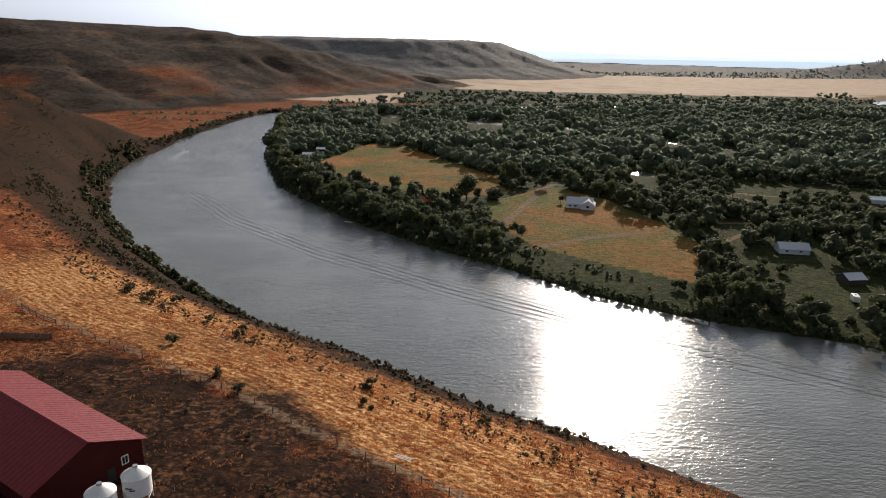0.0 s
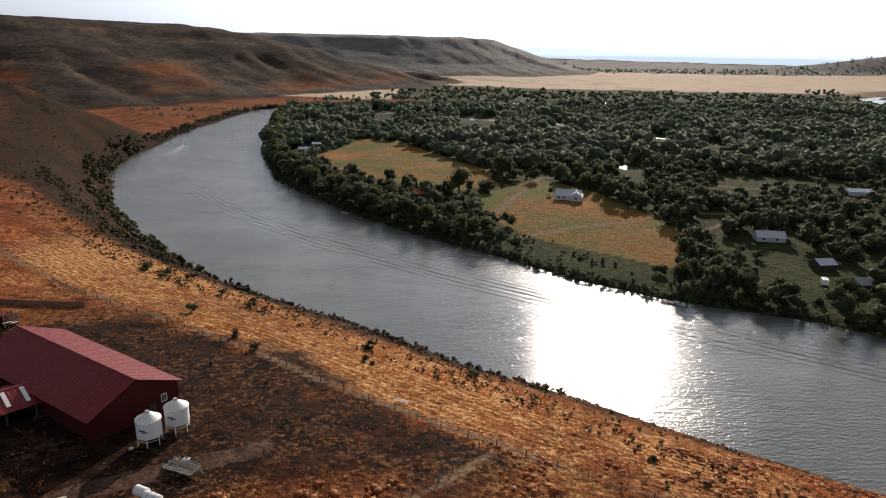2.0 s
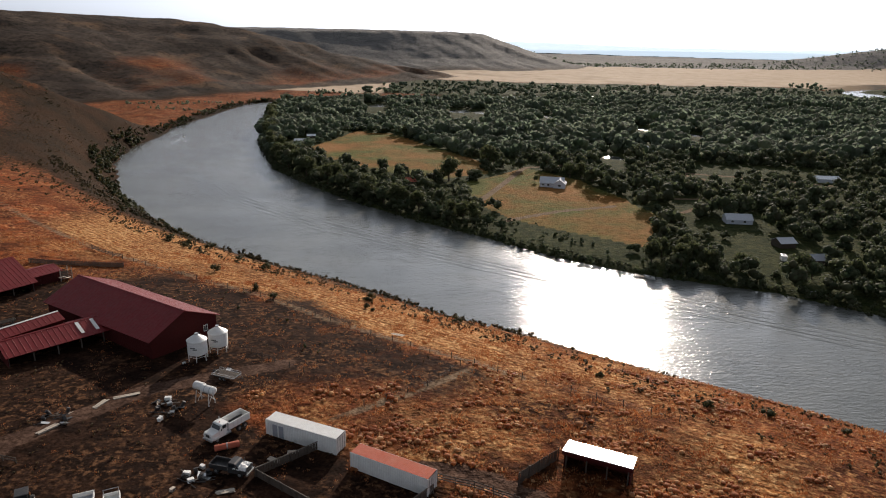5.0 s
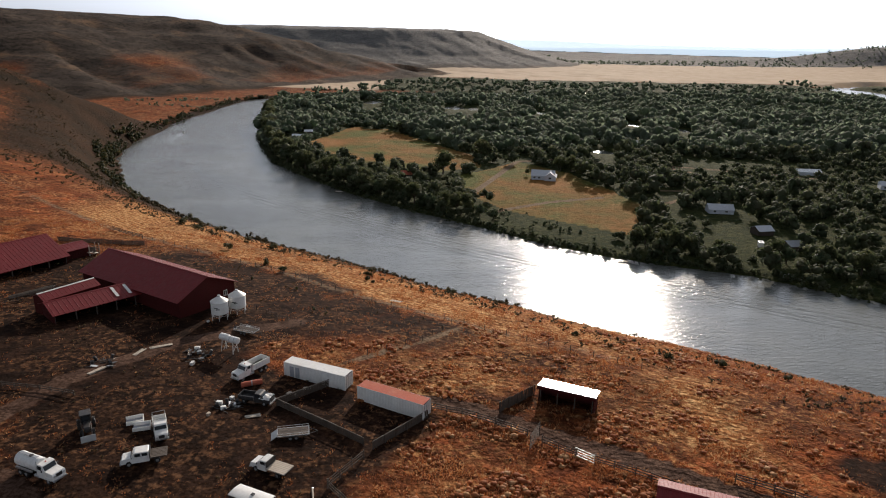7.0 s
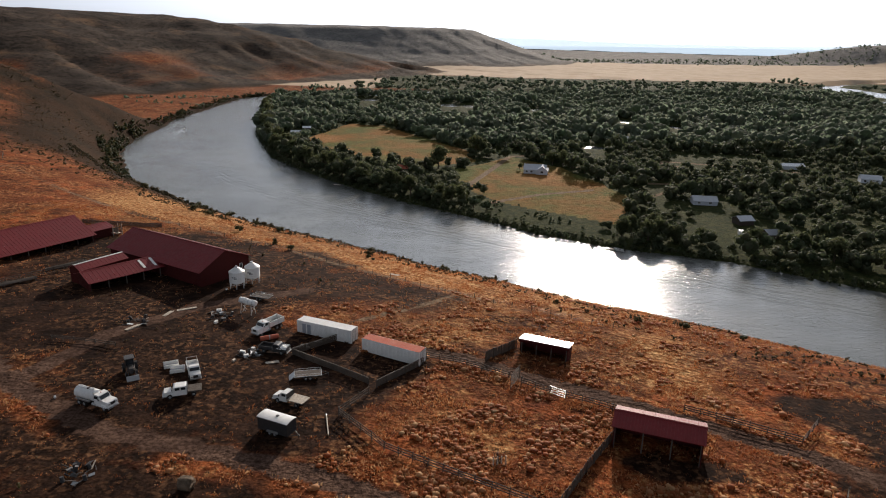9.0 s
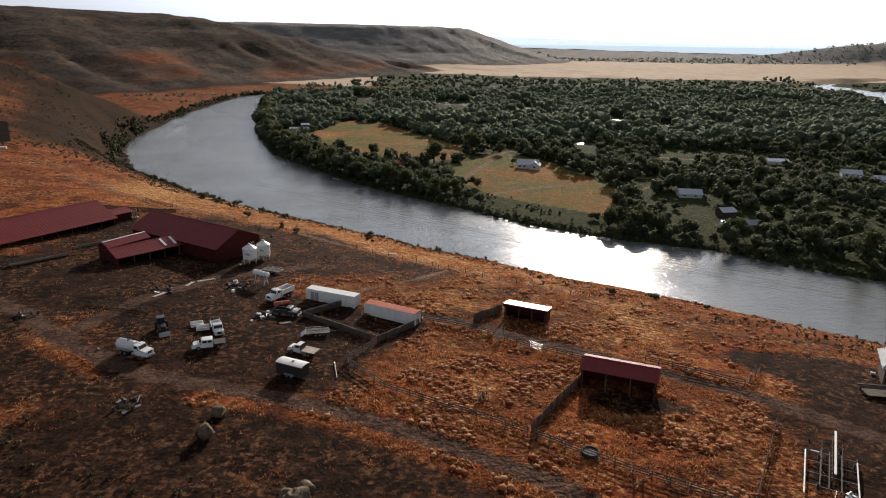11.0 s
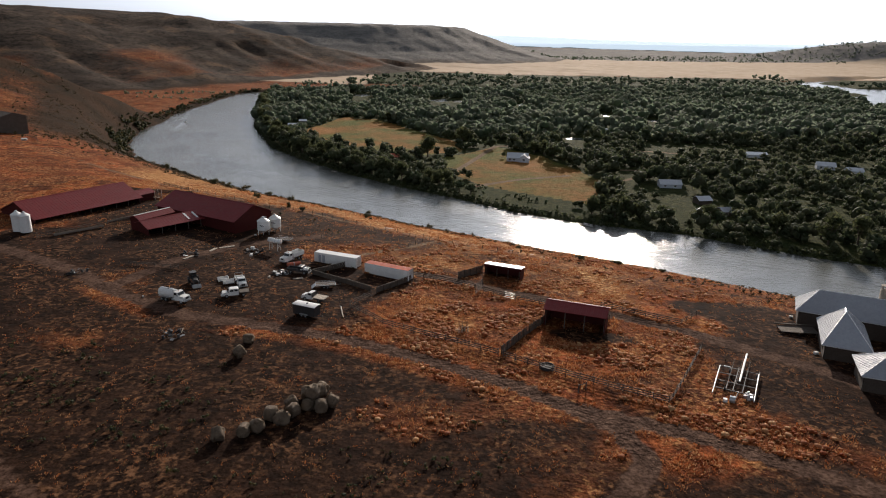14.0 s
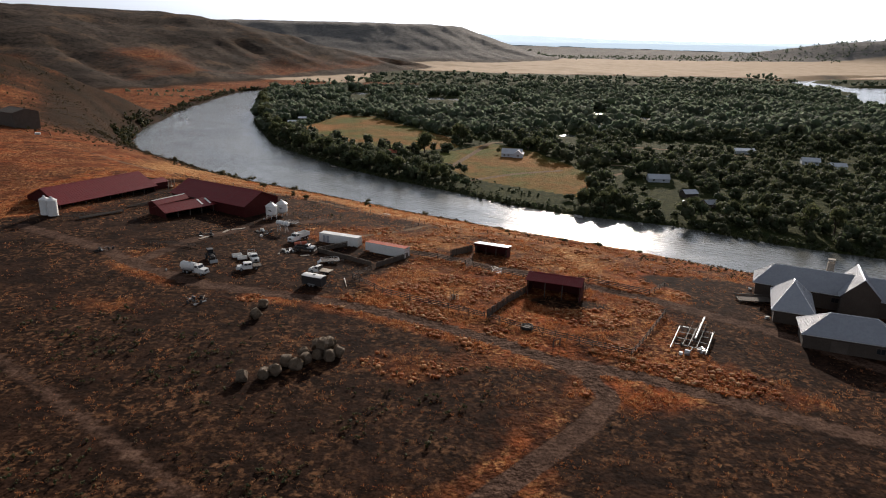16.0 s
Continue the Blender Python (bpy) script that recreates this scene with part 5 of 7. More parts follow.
# ---- fences ----
POST_MESH = bpy.data.meshes.new("post")
_bm = rod(bmesh.new(), (0, 0, -0.4), (0, 0, 1.0), 0.085, 0.075, 8)
_bm.to_mesh(POST_MESH)
_bm.free()
POST_MESH.materials.append(OLD_WOOD)
RAIL_MESH = bpy.data.meshes.new("rail")
_bm = box(bmesh.new(), 1, 0.05, 0.14)
_bm.to_mesh(RAIL_MESH)
_bm.free()
RAIL_MESH.materials.append(OLD_WOOD)
BOARD_MESH = bpy.data.meshes.new("board")
_bm = box(bmesh.new(), 0.19, 0.04, 1.0, 0, 0, 0.5)
_bm.to_mesh(BOARD_MESH)
_bm.free()
BOARD_MESH.materials.append(OLD_WOOD)
PALE_RAIL_MESH = RAIL_MESH.copy()
PALE_RAIL_MESH.materials[0] = GREY_WOOD
WIRE_MESH = bpy.data.meshes.new("wire")
_bm = box(bmesh.new(), 1, 0.012, 0.012)
_bm.to_mesh(WIRE_MESH)
_bm.free()
WIRE_MESH.materials.append(DARK_METAL)


def run_points(points, gap):
    out = []
    for (ax, ay), (bx, by) in zip(points, points[1:]):
        n = max(1, round(math.hypot(bx - ax, by - ay) / gap))
        out += [(ax + (bx - ax) * i / n, ay + (by - ay) * i / n) for i in range(n)]
    return out + [points[-1]]


def span_matrix(a, b, za, zb):
    d = Vector((b[0] - a[0], b[1] - a[1], zb - za))
    turn = Matrix.Rotation(math.atan2(d.y, d.x), 4, "Z") @ Matrix.Rotation(-math.atan2(d.z, math.hypot(d.x, d.y)), 4, "Y")
    return Matrix.Translation(((a[0] + b[0]) / 2, (a[1] + b[1]) / 2, (za + zb) / 2)) @ turn @ Matrix.Diagonal((d.length, 1, 1, 1))


def rail_fence(points, label, heights=(0.45, 0.85, 1.25), gap=2.6, mesh=None, tall=1.4, name="rail_fence"):
    t = thing(name, label, "fence", Matrix.Identity(4), "corral fences")
    rng = random.Random(len(points) * 7 + int(points[0][0]))
    pts = [(px, py, ground_at(px, py)) for px, py in run_points(points, gap)]
    for px, py, pz in pts:
        piece("post", POST_MESH, t, pose(px, py, pz, rng.uniform(-4, 4), rng.uniform(-4, 4), rng.uniform(0, 90)) @ Matrix.Diagonal((1, 1, tall * rng.uniform(0.95, 1.1), 1)))
    for a, b in zip(pts, pts[1:]):
        for h in heights:
            piece("wire" if mesh is WIRE_MESH else "rail", mesh or RAIL_MESH, t, span_matrix(a, b, a[2] + h + rng.uniform(-0.05, 0.05), b[2] + h + rng.uniform(-0.05, 0.05)))
    return t


def board_fence(points, label, height=1.7, cap=True):
    t = thing("board_fence", label, "fence", Matrix.Identity(4), "windbreak fences")
    rng = random.Random(int(points[0][0] * 3))
    for px, py in run_points(points, 2.6):
        piece("post", POST_MESH, t, pose(px, py, ground_at(px, py)) @ Matrix.Diagonal((1.2, 1.2, height * 1.05, 1)))
    pts = run_points(points, 0.235)
    rz = angle_of(*points[0], *points[-1])
    for (ax, ay), (bx, by) in zip(pts, pts[1:]):
        rz = angle_of(ax, ay, bx, by)
        off = Vector((-math.sin(radians(rz)), math.cos(radians(rz)), 0)) * 0.1
        piece("board", BOARD_MESH, t, pose(ax + off.x, ay + off.y, ground_at(ax, ay) - 0.05, rng.uniform(-2, 2), 0, rz + rng.uniform(-2, 2)) @ Matrix.Diagonal((1, 1, height * rng.uniform(0.93, 1.04), 1)))
    if cap:
        caps = run_points(points, 2.6)
        for a, b in zip(caps, caps[1:]):
            piece("top_rail", PALE_RAIL_MESH, t, span_matrix(a, b, ground_at(*a) + height + 0.08, ground_at(*b) + height + 0.08))
    return t


board_fence([(-24.1, 102.3), (-16.2, 110.0)], "weathered board windbreak fence with a pale cap rail", 1.25)
board_fence([(-24.1, 102.3), (-9.4, 92.2)], "sagging grey board windbreak fence", 1.15)
board_fence([(-7.9, 91.2), (-0.4, 100.4)], "weathered board fence with a pale cap rail beside the container", 1.3)
board_fence([(11.1, 103.0), (17.4, 109.6)], "dark board windbreak wing of the small shelter", 1.9, False)
board_fence([(17.3, 61.2), (22.5, 69.4), (28.4, 78.2)], "dark board windbreak wing of the red shelter", 1.8, False)
board_fence([(-104, 185.6), (-93, 186.5), (-82, 189)], "low dark board fence behind the long barn", 1.3, False)
rail_fence([(0.2, 103.0), (5, 101.5), (10, 99), (14.6, 96)], "weathered pole fence along the lane")
rail_fence([(16.6, 94.4), (21.0, 91.4)], "weathered pole fence along the lane")
rail_fence([(23.4, 90.1), (28.4, 87.4), (34, 84), (42, 79.5)], "weathered pole fence along the lane")
rail_fence([(16.6, 60.8), (13.5, 62.6), (5, 67.2), (-5.3, 73.2), (-12.9, 82), (-9, 89)], "weathered pole fence round the dry paddock")
rail_fence([(17.5, 60.3), (27.6, 53.4), (42.8, 44.9), (44.0, 46.4), (56.6, 66.4)], "grey pole fence round the red-grass pen")
rail_fence([(42, 86.8), (57, 78.6), (62.6, 84.5)], "weathered pole fence at the house lane")
rail_fence([(-98, 204.5), (-89.5, 198.5), (-86, 197)], "short weathered pole fence at the field corner", gap=3)
rail_fence([(-86, 197), (-66, 186), (-42.6, 173.5), (-24, 160.6), (-9.8, 151.4), (-2, 146.8), (15.3, 137.6), (40, 124)], "old wire fence along the field edge", (0.5, 0.9), 5.0, WIRE_MESH, 1.2, "wire_fence")
rail_fence([(-38, 142), (-30, 136.5), (-24, 133)], "leaning wire fence behind the grain bins", (0.5, 0.9), 3.2, WIRE_MESH, 1.1, "wire_fence")
rail_fence([(-12, 122), (-2, 131), (4, 141)], "old wire fence beside the field path", (0.5, 0.9), 4.0, WIRE_MESH, 1.1, "wire_fence")


def metal_gate(x, y, rz, length, height, label, material, tilt=0):
    t = thing("gate", label, "gate", pose(x, y, ground_at(x, y), tilt, 0, rz), "gates")
    part("frame", rod(rod(bmesh.new(), (0, 0, 0.05), (0, 0, height), 0.05), (length, 0, 0.05), (length, 0, height), 0.05), material, t)
    n = max(4, int(height / 0.32))
    for i in range(n):
        z = 0.25 + i * (height - 0.3) / (n - 1)
        part("bar", box(bmesh.new(), length, 0.05, 0.09, length / 2, 0, z), material, t)
    part("brace", rod(bmesh.new(), (0, 0.04, 0.3), (length, 0.04, height - 0.1), 0.035), material, t)


metal_gate(14.5, 92.4, 63, 4.2, 2.6, "tall dark plank gate standing open in the lane", OLD_WOOD)
metal_gate(21.0, 91.6, -38, 2.9, 1.5, "pale metal gate in the pole fence", STEEL)


# ---- loose things in the yard ----
def loading_pen(x, y, rz):
    t = thing("loading_chute", "small grey loading chute with a pale frame", "chute", on_ground(x, y, rz))
    for sx in (-1.3, 1.3):
        for sy in (-1.0, 1.0):
            part("post", box(bmesh.new(), 0.16, 0.16, 3.2, sx, sy, 1.4), PALE_WOOD, t)
    for sy in (-1.0, 1.0):
        for i in range(5):
            part("side_board", box(bmesh.new(), 2.7, 0.06, 0.22, 0, sy, 0.5 + i * 0.42), OLD_WOOD, t)
    part("ramp", box(bmesh.new(), 3.0, 1.8, 0.1, 0, 0, 0.6, 0, 14, 0), PALE_WOOD, t)


loading_pen(-89.0, 174.6, 55)


def lumber_pile(x, y, rz, n, length, label):
    t = thing("lumber_pile", label, "lumber", on_ground(x, y, rz), "lumber on the ground")
    rng = random.Random(int(x * 11))
    for i in range(n):
        layer = i // 3
        part("plank", box(bmesh.new(), length * rng.uniform(0.85, 1.0), 0.24, 0.07, rng.uniform(-0.15, 0.15), -0.3 + 0.3 * (i % 3) + rng.uniform(-0.03, 0.03), 0.06 + 0.075 * layer, 0, 0, rng.uniform(-3, 3)), PALE_WOOD, t)


lumber_pile(-56.7, 111.1, 60, 7, 3.2, "small pile of pale planks on bare soil")
lumber_pile(-53.0, 119.0, 75, 4, 2.8, "small pile of pale planks on bare soil")
lumber_pile(-50.2, 121.8, 30, 4, 4.2, "long pale boards lying in the yard")
drum = thing("steel_pipe", "faded red steel culvert pipe lying beside the dump truck", "pipe", on_ground(-29.8, 108.4, 24))
part("shell", lathe(bmesh.new(), [(0.42, -1.7), (0.46, -1.6), (0.46, 1.6), (0.42, 1.7), (0.36, 1.68)], 18), ORANGE_RUST, drum).matrix_basis = pose(0, 0, 0.44, 0, 90, 0)
part("strap", rod(bmesh.new(), (-0.1, 0, 0.44), (0.1, 0, 0.44), 0.48, sides=18), STEEL, drum)
lumber_pile(-27.0, 98.8, 20, 5, 2.4, "scrap boards in dry weeds")
lumber_pile(-22.6, 106.2, -30, 3, 2.2, "pale boards in the fenced corner")
lumber_pile(-20.4, 108.3, 10, 3, 1.8, "pale boards in the fenced corner")
lumber_pile(-9.0, 156.0, -20, 3, 3.0, "pale board lying in the dark weeds")


def truck_bed(x, y, rz, label):
    t = thing("truck_bed", label, "truck part", on_ground(x, y, rz), "scrap truck beds")
    part("floor", box(bmesh.new(), 2.4, 1.6, 0.08, 0, 0, 0.15), GREY_ROOF, t)
    for s in (-1, 1):
        part("side", box(bmesh.new(), 2.4, 0.12, 0.6, 0, s * 0.8, 0.42, bevel=0.04), WHITE_PAINT, t)
    part("front", box(bmesh.new(), 0.1, 1.6, 0.55, 1.15, 0, 0.4), WHITE_PAINT, t)


truck_bed(-43.6, 95.9, 25, "white pickup box taken off its truck")
truck_bed(-41.9, 94.3, 18, "white pickup box lying on the ground")


def appliance(x, y, rz, sx, sy, sz, material, label, lean=0):
    """A dented scrap cabinet with a lid and feet."""
    t = thing("scrap_cabinet", label, "scrap", on_ground(x, y, rz), "scrap in the weeds")
    b = part("body", box(bmesh.new(), sx, sy, sz, 0, 0, sz / 2, lean, 0, 0, bevel=0.05), material, t)
    part("lid", box(bmesh.new(), sx * 1.02, sy * 1.02, 0.06, 0, 0, sz + 0.02, lean, 4, 0, bevel=0.015), material, t)
    part("vent", box(bmesh.new(), sx * 0.6, 0.03, sz * 0.25, 0, -sy / 2 - 0.01, sz * 0.4, lean, 0, 0), DARK_METAL, t)


for i, (ax, ay, s, mt, lab) in enumerate((
        (-33.0, 101.8, 1.0, WHITE_PAINT, "white scrap appliance in dry weeds"), (-32.0, 100.4, 0.9, WHITE_PAINT, "white scrap appliance in dry weeds"),
        (-33.6, 98.4, 0.7, PALE_WOOD, "yellowish crate in dry weeds"), (-30.6, 101.5, 0.8, STEEL, "grey scrap box in dry weeds"), (-31.6, 103.6, 0.8, WHITE_PAINT, "white scrap appliance in dry weeds"),
        (-43.2, 121.0, 1.1, WHITE_PAINT, "white scrap panel box on a dark heap"), (-42.4, 119.6, 0.8, STEEL, "grey scrap box on a dark heap"), (-42.0, 115.0, 0.9, WHITE_PAINT, "white scrap drum box by a dark heap"),
        (-57.3, 84.6, 0.5, STEEL, "small grey box in the lane"), (84.6, 86.0, 0.8, WHITE_PAINT, "white box beside the house"), (79.2, 66.4, 0.9, WHITE_PAINT, "white bench box beside the house"),
        (-45.6, 134.0, 0.5, WHITE_PAINT, "white bucket box below the grain bin"))):
    appliance(ax, ay, i * 37, 0.7 * s + 0.2, 0.6 * s, 0.55 * s, mt, lab, (i % 3 - 1) * 5)


def tree_guard(x, y):
    t = thing("tree_guard", "four pale stakes round a bare young bush", "stakes", on_ground(x, y, 12))
    for sx in (-0.9, -0.3, 0.3, 0.9):
        part("stake", rod(bmesh.new(), (sx, 0.2 * math.cos(sx * 5), -0.3), (sx + 0.05, 0.2, 1.25), 0.09, 0.08), PALE_WOOD, t)
    bm = bmesh.new()
    rng = random.Random(3)
    for k in range(26):
        a, r = rng.uniform(0, 6.28), rng.uniform(0.2, 1.2)
        rod(bm, (0.15 * math.cos(a), 0.5 + 0.15 * math.sin(a), 0), (r * math.cos(a), 0.5 + r * math.sin(a), rng.uniform(1.4, 2.6)), 0.03, 0.01, 4)
    part("bush", bm, BARK, t, "bare twiggy bush")


tree_guard(10.7, 70.5)
brace = thing("brace_posts", "pair of old wooden posts with a top rail", "fence post", on_ground(29.4, 48.4, 35))
for sx in (-0.9, 0.9):
    part("post", rod(bmesh.new(), (sx, 0, -0.4), (sx, 0, 1.5), 0.11, 0.1), OLD_WOOD, brace)
part("top_rail", rod(bmesh.new(), (-0.9, 0, 1.3), (0.9, 0, 1.3), 0.07), OLD_WOOD, brace)
trough = thing("stock_tank", "dark round stock tank beside the pen fence", "trough", on_ground(24.9, 56.3))
bm = lathe(bmesh.new(), [(1.15, -0.1), (1.2, 0.0), (1.2, 0.62), (1.25, 0.66), (1.1, 0.66), (1.08, 0.45), (0.01, 0.45)], 24)
part("shell", bm, RUBBER, trough)
part("water", rod(bmesh.new(), (0, 0, 0.46), (0, 0, 0.5), 1.07, sides=24), RUBBER, trough, "dark scummy water")


def pole_on_ground(ax, ay, bx, by, label):
    t = thing("pole", label, "pole", Matrix.Identity(4))
    part("shaft", rod(bmesh.new(), (ax, ay, ground_at(ax, ay) + 0.12), (bx, by, ground_at(bx, by) + 0.12), 0.12, 0.08), PALE_WOOD, t)
    part("end_band", rod(bmesh.new(), (ax, ay, ground_at(ax, ay) + 0.12), (ax + (bx - ax) * 0.04, ay + (by - ay) * 0.04, ground_at(ax, ay) + 0.12), 0.135), STEEL, t)


pole_on_ground(-14.8, 81.9, -13.6, 76.4, "pale peeled pole lying by the paddock")


def round_bale(x, y, r, w, rz, tip, material, lift=0.0):
    t = thing("round_bale", "weathered grey round hay bale in a loose heap", "hay bale", pose(x, y, ground_at(x, y) + lift, 0, 0, rz), "hay bales")
    rng = random.Random(int(x * 31 + y * 17))
    bm = bmesh.new()
    bmesh.ops.create_cone(bm, cap_ends=True, segments=22, radius1=r, radius2=r, depth=w, matrix=pose(0, 0, r * 0.9, 90 if not tip else 60, 0, 0))
    bmesh.ops.bevel(bm, geom=[e for e in bm.edges if e.calc_face_angle(0) > 1], offset=r * 0.42, segments=4, affect="EDGES", profile=0.6)
    for v in bm.verts:
        v.co += Vector((rng.uniform(-1, 1), rng.uniform(-1, 1), rng.uniform(-1, 1))) * 0.15
        v.co.z = max(v.co.z, -0.05)
    ob = part("hay_roll", bm, material, t)
    for p in ob.data.polygons:
        p.use_smooth = True
    for k in (-0.25, 0.25):
        bm = bmesh.new()
        bmesh.ops.create_cone(bm, cap_ends=False, segments=22, radius1=r * 1.015, radius2=r * 1.015, depth=0.05, matrix=pose(0, k * w, r * 0.9, 90, 0, 0) if not tip else pose(0, k * w * 0.87, r * 0.9 + k * w * 0.5, 60, 0, 0))
        part("twine", bm, OLD_WOOD, t)


BALE = surface("weathered_hay", (0.12, 0.085, 0.055), (0.26, 0.195, 0.13), 0.95, coarse=0.8, fine=14, bump=0.9, depth=0.08)
for k, (bx, by, lift) in enumerate(((-22.6, 34.0, 0), (-21.0, 35.0, 0), (-19.6, 38.2, 0), (-17.3, 41.8, 0), (-16.6, 39.4, 0), (-15.2, 44.4, 0), (-13.2, 46.4, 0), (-11.2, 42.3, 0), (-13.2, 43.6, 0.9),
                                    (-14.6, 41.2, 0), (-12.6, 40.8, 0), (-17.8, 37.0, 0), (-29.5, 63.7, 0), (-29.7, 58.3, 0), (-14.0, 42.4, 1.3), (-25.9, 32.8, 0))):
    round_bale(bx, by, 0.9 + 0.1 * (k % 3), 1.75, 37 * k, k % 2, BALE, lift)


def scrap_heap(x, y, wide, label, seed):
    """Rusty bars, sheets and offcuts thrown together."""
    t = thing("scrap_heap", label, "scrap", on_ground(x, y), "scrap in the weeds")
    rng = random.Random(seed)
    for k in range(22):
        a, r = rng.uniform(0, 6.28), wide * math.sqrt(rng.random()) * 0.5
        px, py, lift = r * math.cos(a), r * math.sin(a), 0.08 + 0.5 * (1 - 2 * r / wide) * rng.random()
        kind = k % 4
        if kind == 0:
            bm = box(bmesh.new(), rng.uniform(1.2, 2.6), 0.09, 0.09, px, py, lift, 0, rng.uniform(-14, 14), rng.uniform(0, 180))
            part("bar", bm, DARK_METAL, t)
        elif kind == 1:
            bm = box(bmesh.new(), rng.uniform(0.6, 1.4), rng.uniform(0.4, 0.9), 0.03, px, py, lift, rng.uniform(-25, 25), rng.uniform(-20, 20), rng.uniform(0, 180))
            part("sheet", bm, STEEL if k % 3 == 0 else DARK_METAL, t)
        elif kind == 2:
            bm = rod(bmesh.new(), (px, py, 0.0), (px + rng.uniform(-0.3, 0.3), py + rng.uniform(-0.3, 0.3), 0.7), 0.26, sides=14)
            part("drum", bm, DARK_METAL, t)
        else:
            bm = box(bmesh.new(), rng.uniform(1.0, 2.4), 0.16, 0.05, px, py, lift, rng.uniform(-10, 10), rng.uniform(-12, 12), rng.uniform(0, 180))
            part("offcut", bm, PALE_WOOD if k % 5 == 0 else OLD_WOOD, t)


scrap_heap(-43.0, 118.6, 6.0, "dark heap of farm scrap and drums in the yard", 3)
scrap_heap(-57.0, 113.6, 5.0, "dark heap of farm scrap beside pale planks", 4)
scrap_heap(-31.6, 101.6, 4.0, "scattered scrap and offcuts in dry weeds", 5)
scrap_heap(-37.6, 131.0, 3.0, "dark farm scrap behind the fuel tank", 6)


scrap_heap(-78.4, 98.5, 4.5, "dark heap of brush and scrap by the yard lane", 9)
scrap_heap(-44.0, 66.4, 5.0, "flattened heap of sheet metal and rubble in weeds", 10)


def feed_bunk(ax, ay, bx, by, label):
    """A long low feed trough on short legs."""
    n = math.hypot(bx - ax, by - ay)
    t = thing("feed_bunk", label, "feed trough", on_ground((ax + bx) / 2, (ay + by) / 2, angle_of(ax, ay, bx, by)), "feed bunks")
    part("floor", box(bmesh.new(), n, 0.8, 0.06, 0, 0, 0.35), GREY_WOOD, t)
    for s in (-1, 1):
        part("side_board", box(bmesh.new(), n, 0.06, 0.4, 0, s * 0.42, 0.52, s * -8), GREY_WOOD, t)
        part("end_board", box(bmesh.new(), 0.06, 0.8, 0.4, s * n / 2, 0, 0.52), GREY_WOOD, t)
    for k in range(5):
        part("leg", box(bmesh.new(), 0.14, 0.8, 0.55, -n / 2 + 0.4 + k * (n - 0.8) / 4, 0, 0.1), OLD_WOOD, t)


feed_bunk(-97.8, 126.1, -88.8, 135.3, "long grey feed bunk in the dark barnyard")
feed_bunk(-90.2, 141.5, -84.5, 148.5, "grey wooden feed bunk along the alley")
rail_fence([(-101.5, 124.5), (-92, 134.5), (-83.5, 146.5)], "dark pole fence along the barn alley")
rail_fence([(-69.1, 105.3), (-62.5, 104.4), (-56.3, 103.0)], "low dark pole fence in the yard", (0.4, 0.75), 2.4, None, 0.9)


# ---- across the river ----
def far_house(name, label, x, y, rz, length, half, eave, ridge, roof_material, wall_material, windows=()):
    return gable_building(name, label, "house", x, y, rz, length, half, eave, ridge, roof_material, wall_material, over=0.4, rib=1.5, windows=windows, group="houses across the river")


LIGHT_WALL = surface("pale_blue_siding", (0.62, 0.66, 0.73), (0.54, 0.57, 0.63), 0.7)
FAR_ROOF = surface("pale_shingle_roof", (0.60, 0.63, 0.68), (0.50, 0.51, 0.54), 0.6)
white_house = far_house("white_house", "pale two-gabled house on a dry meadow", 79, 511.5, -12, 17, 6.0, 3.2, 6.4, FAR_ROOF, LIGHT_WALL, tuple((wx, 1.7, -1, 1.6, 1.3) for wx in (-6, -2.5, 2.5, 6)))
far_house("white_house_wing", "pale cross wing of the meadow house", 84, 507.5, 78, 11, 4.2, 3.2, 6.2, FAR_ROOF, LIGHT_WALL, ((0, 2.0, -2, 2.0, 1.4),))
far_house("cabin", "small cabin with a pale metal roof among trees", -146, 701, 8, 12, 3.5, 2.4, 3.8, WHITE_ROOF, TAN_WALL)
far_house("cabin", "small cabin with a pale metal roof among trees", -140, 735, 5, 12, 3.5, 2.4, 3.8, WHITE_ROOF, TAN_WALL)
far_house("grey_house", "grey house shaded by tall trees", 175.5, 415, -6, 15, 4.5, 2.8, 5.2, FAR_ROOF, LIGHT_WALL, ((-4, 1.6, -1, 1.5, 1.2), (3, 1.6, -1, 1.5, 1.2)))
far_house("machine_shed", "long pale-roofed machine shed", 299, 546, -4, 18, 4.5, 3.0, 4.6, WHITE_ROOF, LIGHT_WALL)
far_house("small_barn", "small grey-roofed barn by the lawn", 180, 366.5, 10, 9, 4, 3.0, 4.8, FAR_ROOF, TAN_WALL)
far_house("garage_shed", "wide grey garage near the camper", 186, 340, 8, 13, 4.5, 2.8, 4.4, GREY_ROOF, TAN_WALL)
far_house("far_house", "pale house with dark windows in the woods", 333, 494, -20, 14, 5, 3.2, 5.6, FAR_ROOF, LIGHT_WALL, ((-4, 1.7, -1, 1.6, 1.4), (0, 1.7, -1, 1.6, 1.4), (4, 1.7, -1, 1.6, 1.4)))
far_house("far_house", "pale low house in the woods", 345, 474, -15, 12, 4.5, 2.8, 4.8, FAR_ROOF, LIGHT_WALL, ((-3, 1.6, -1, 1.5, 1.2), (3, 1.6, -1, 1.5, 1.2)))
far_house("far_shed", "low pale-roofed shed among trees", 426, 566, 0, 14, 4, 2.6, 4.0, WHITE_ROOF, TAN_WALL)
far_house("river_house", "low house hidden behind dark cedars", -22, 508, 5, 13, 4.5, 2.8, 4.8, ORANGE_RUST, TAN_WALL)
far_house("tree_house_far", "white-roofed shed in the far woods", 196, 694, 0, 11, 4, 2.6, 4.2, WHITE_ROOF, LIGHT_WALL)
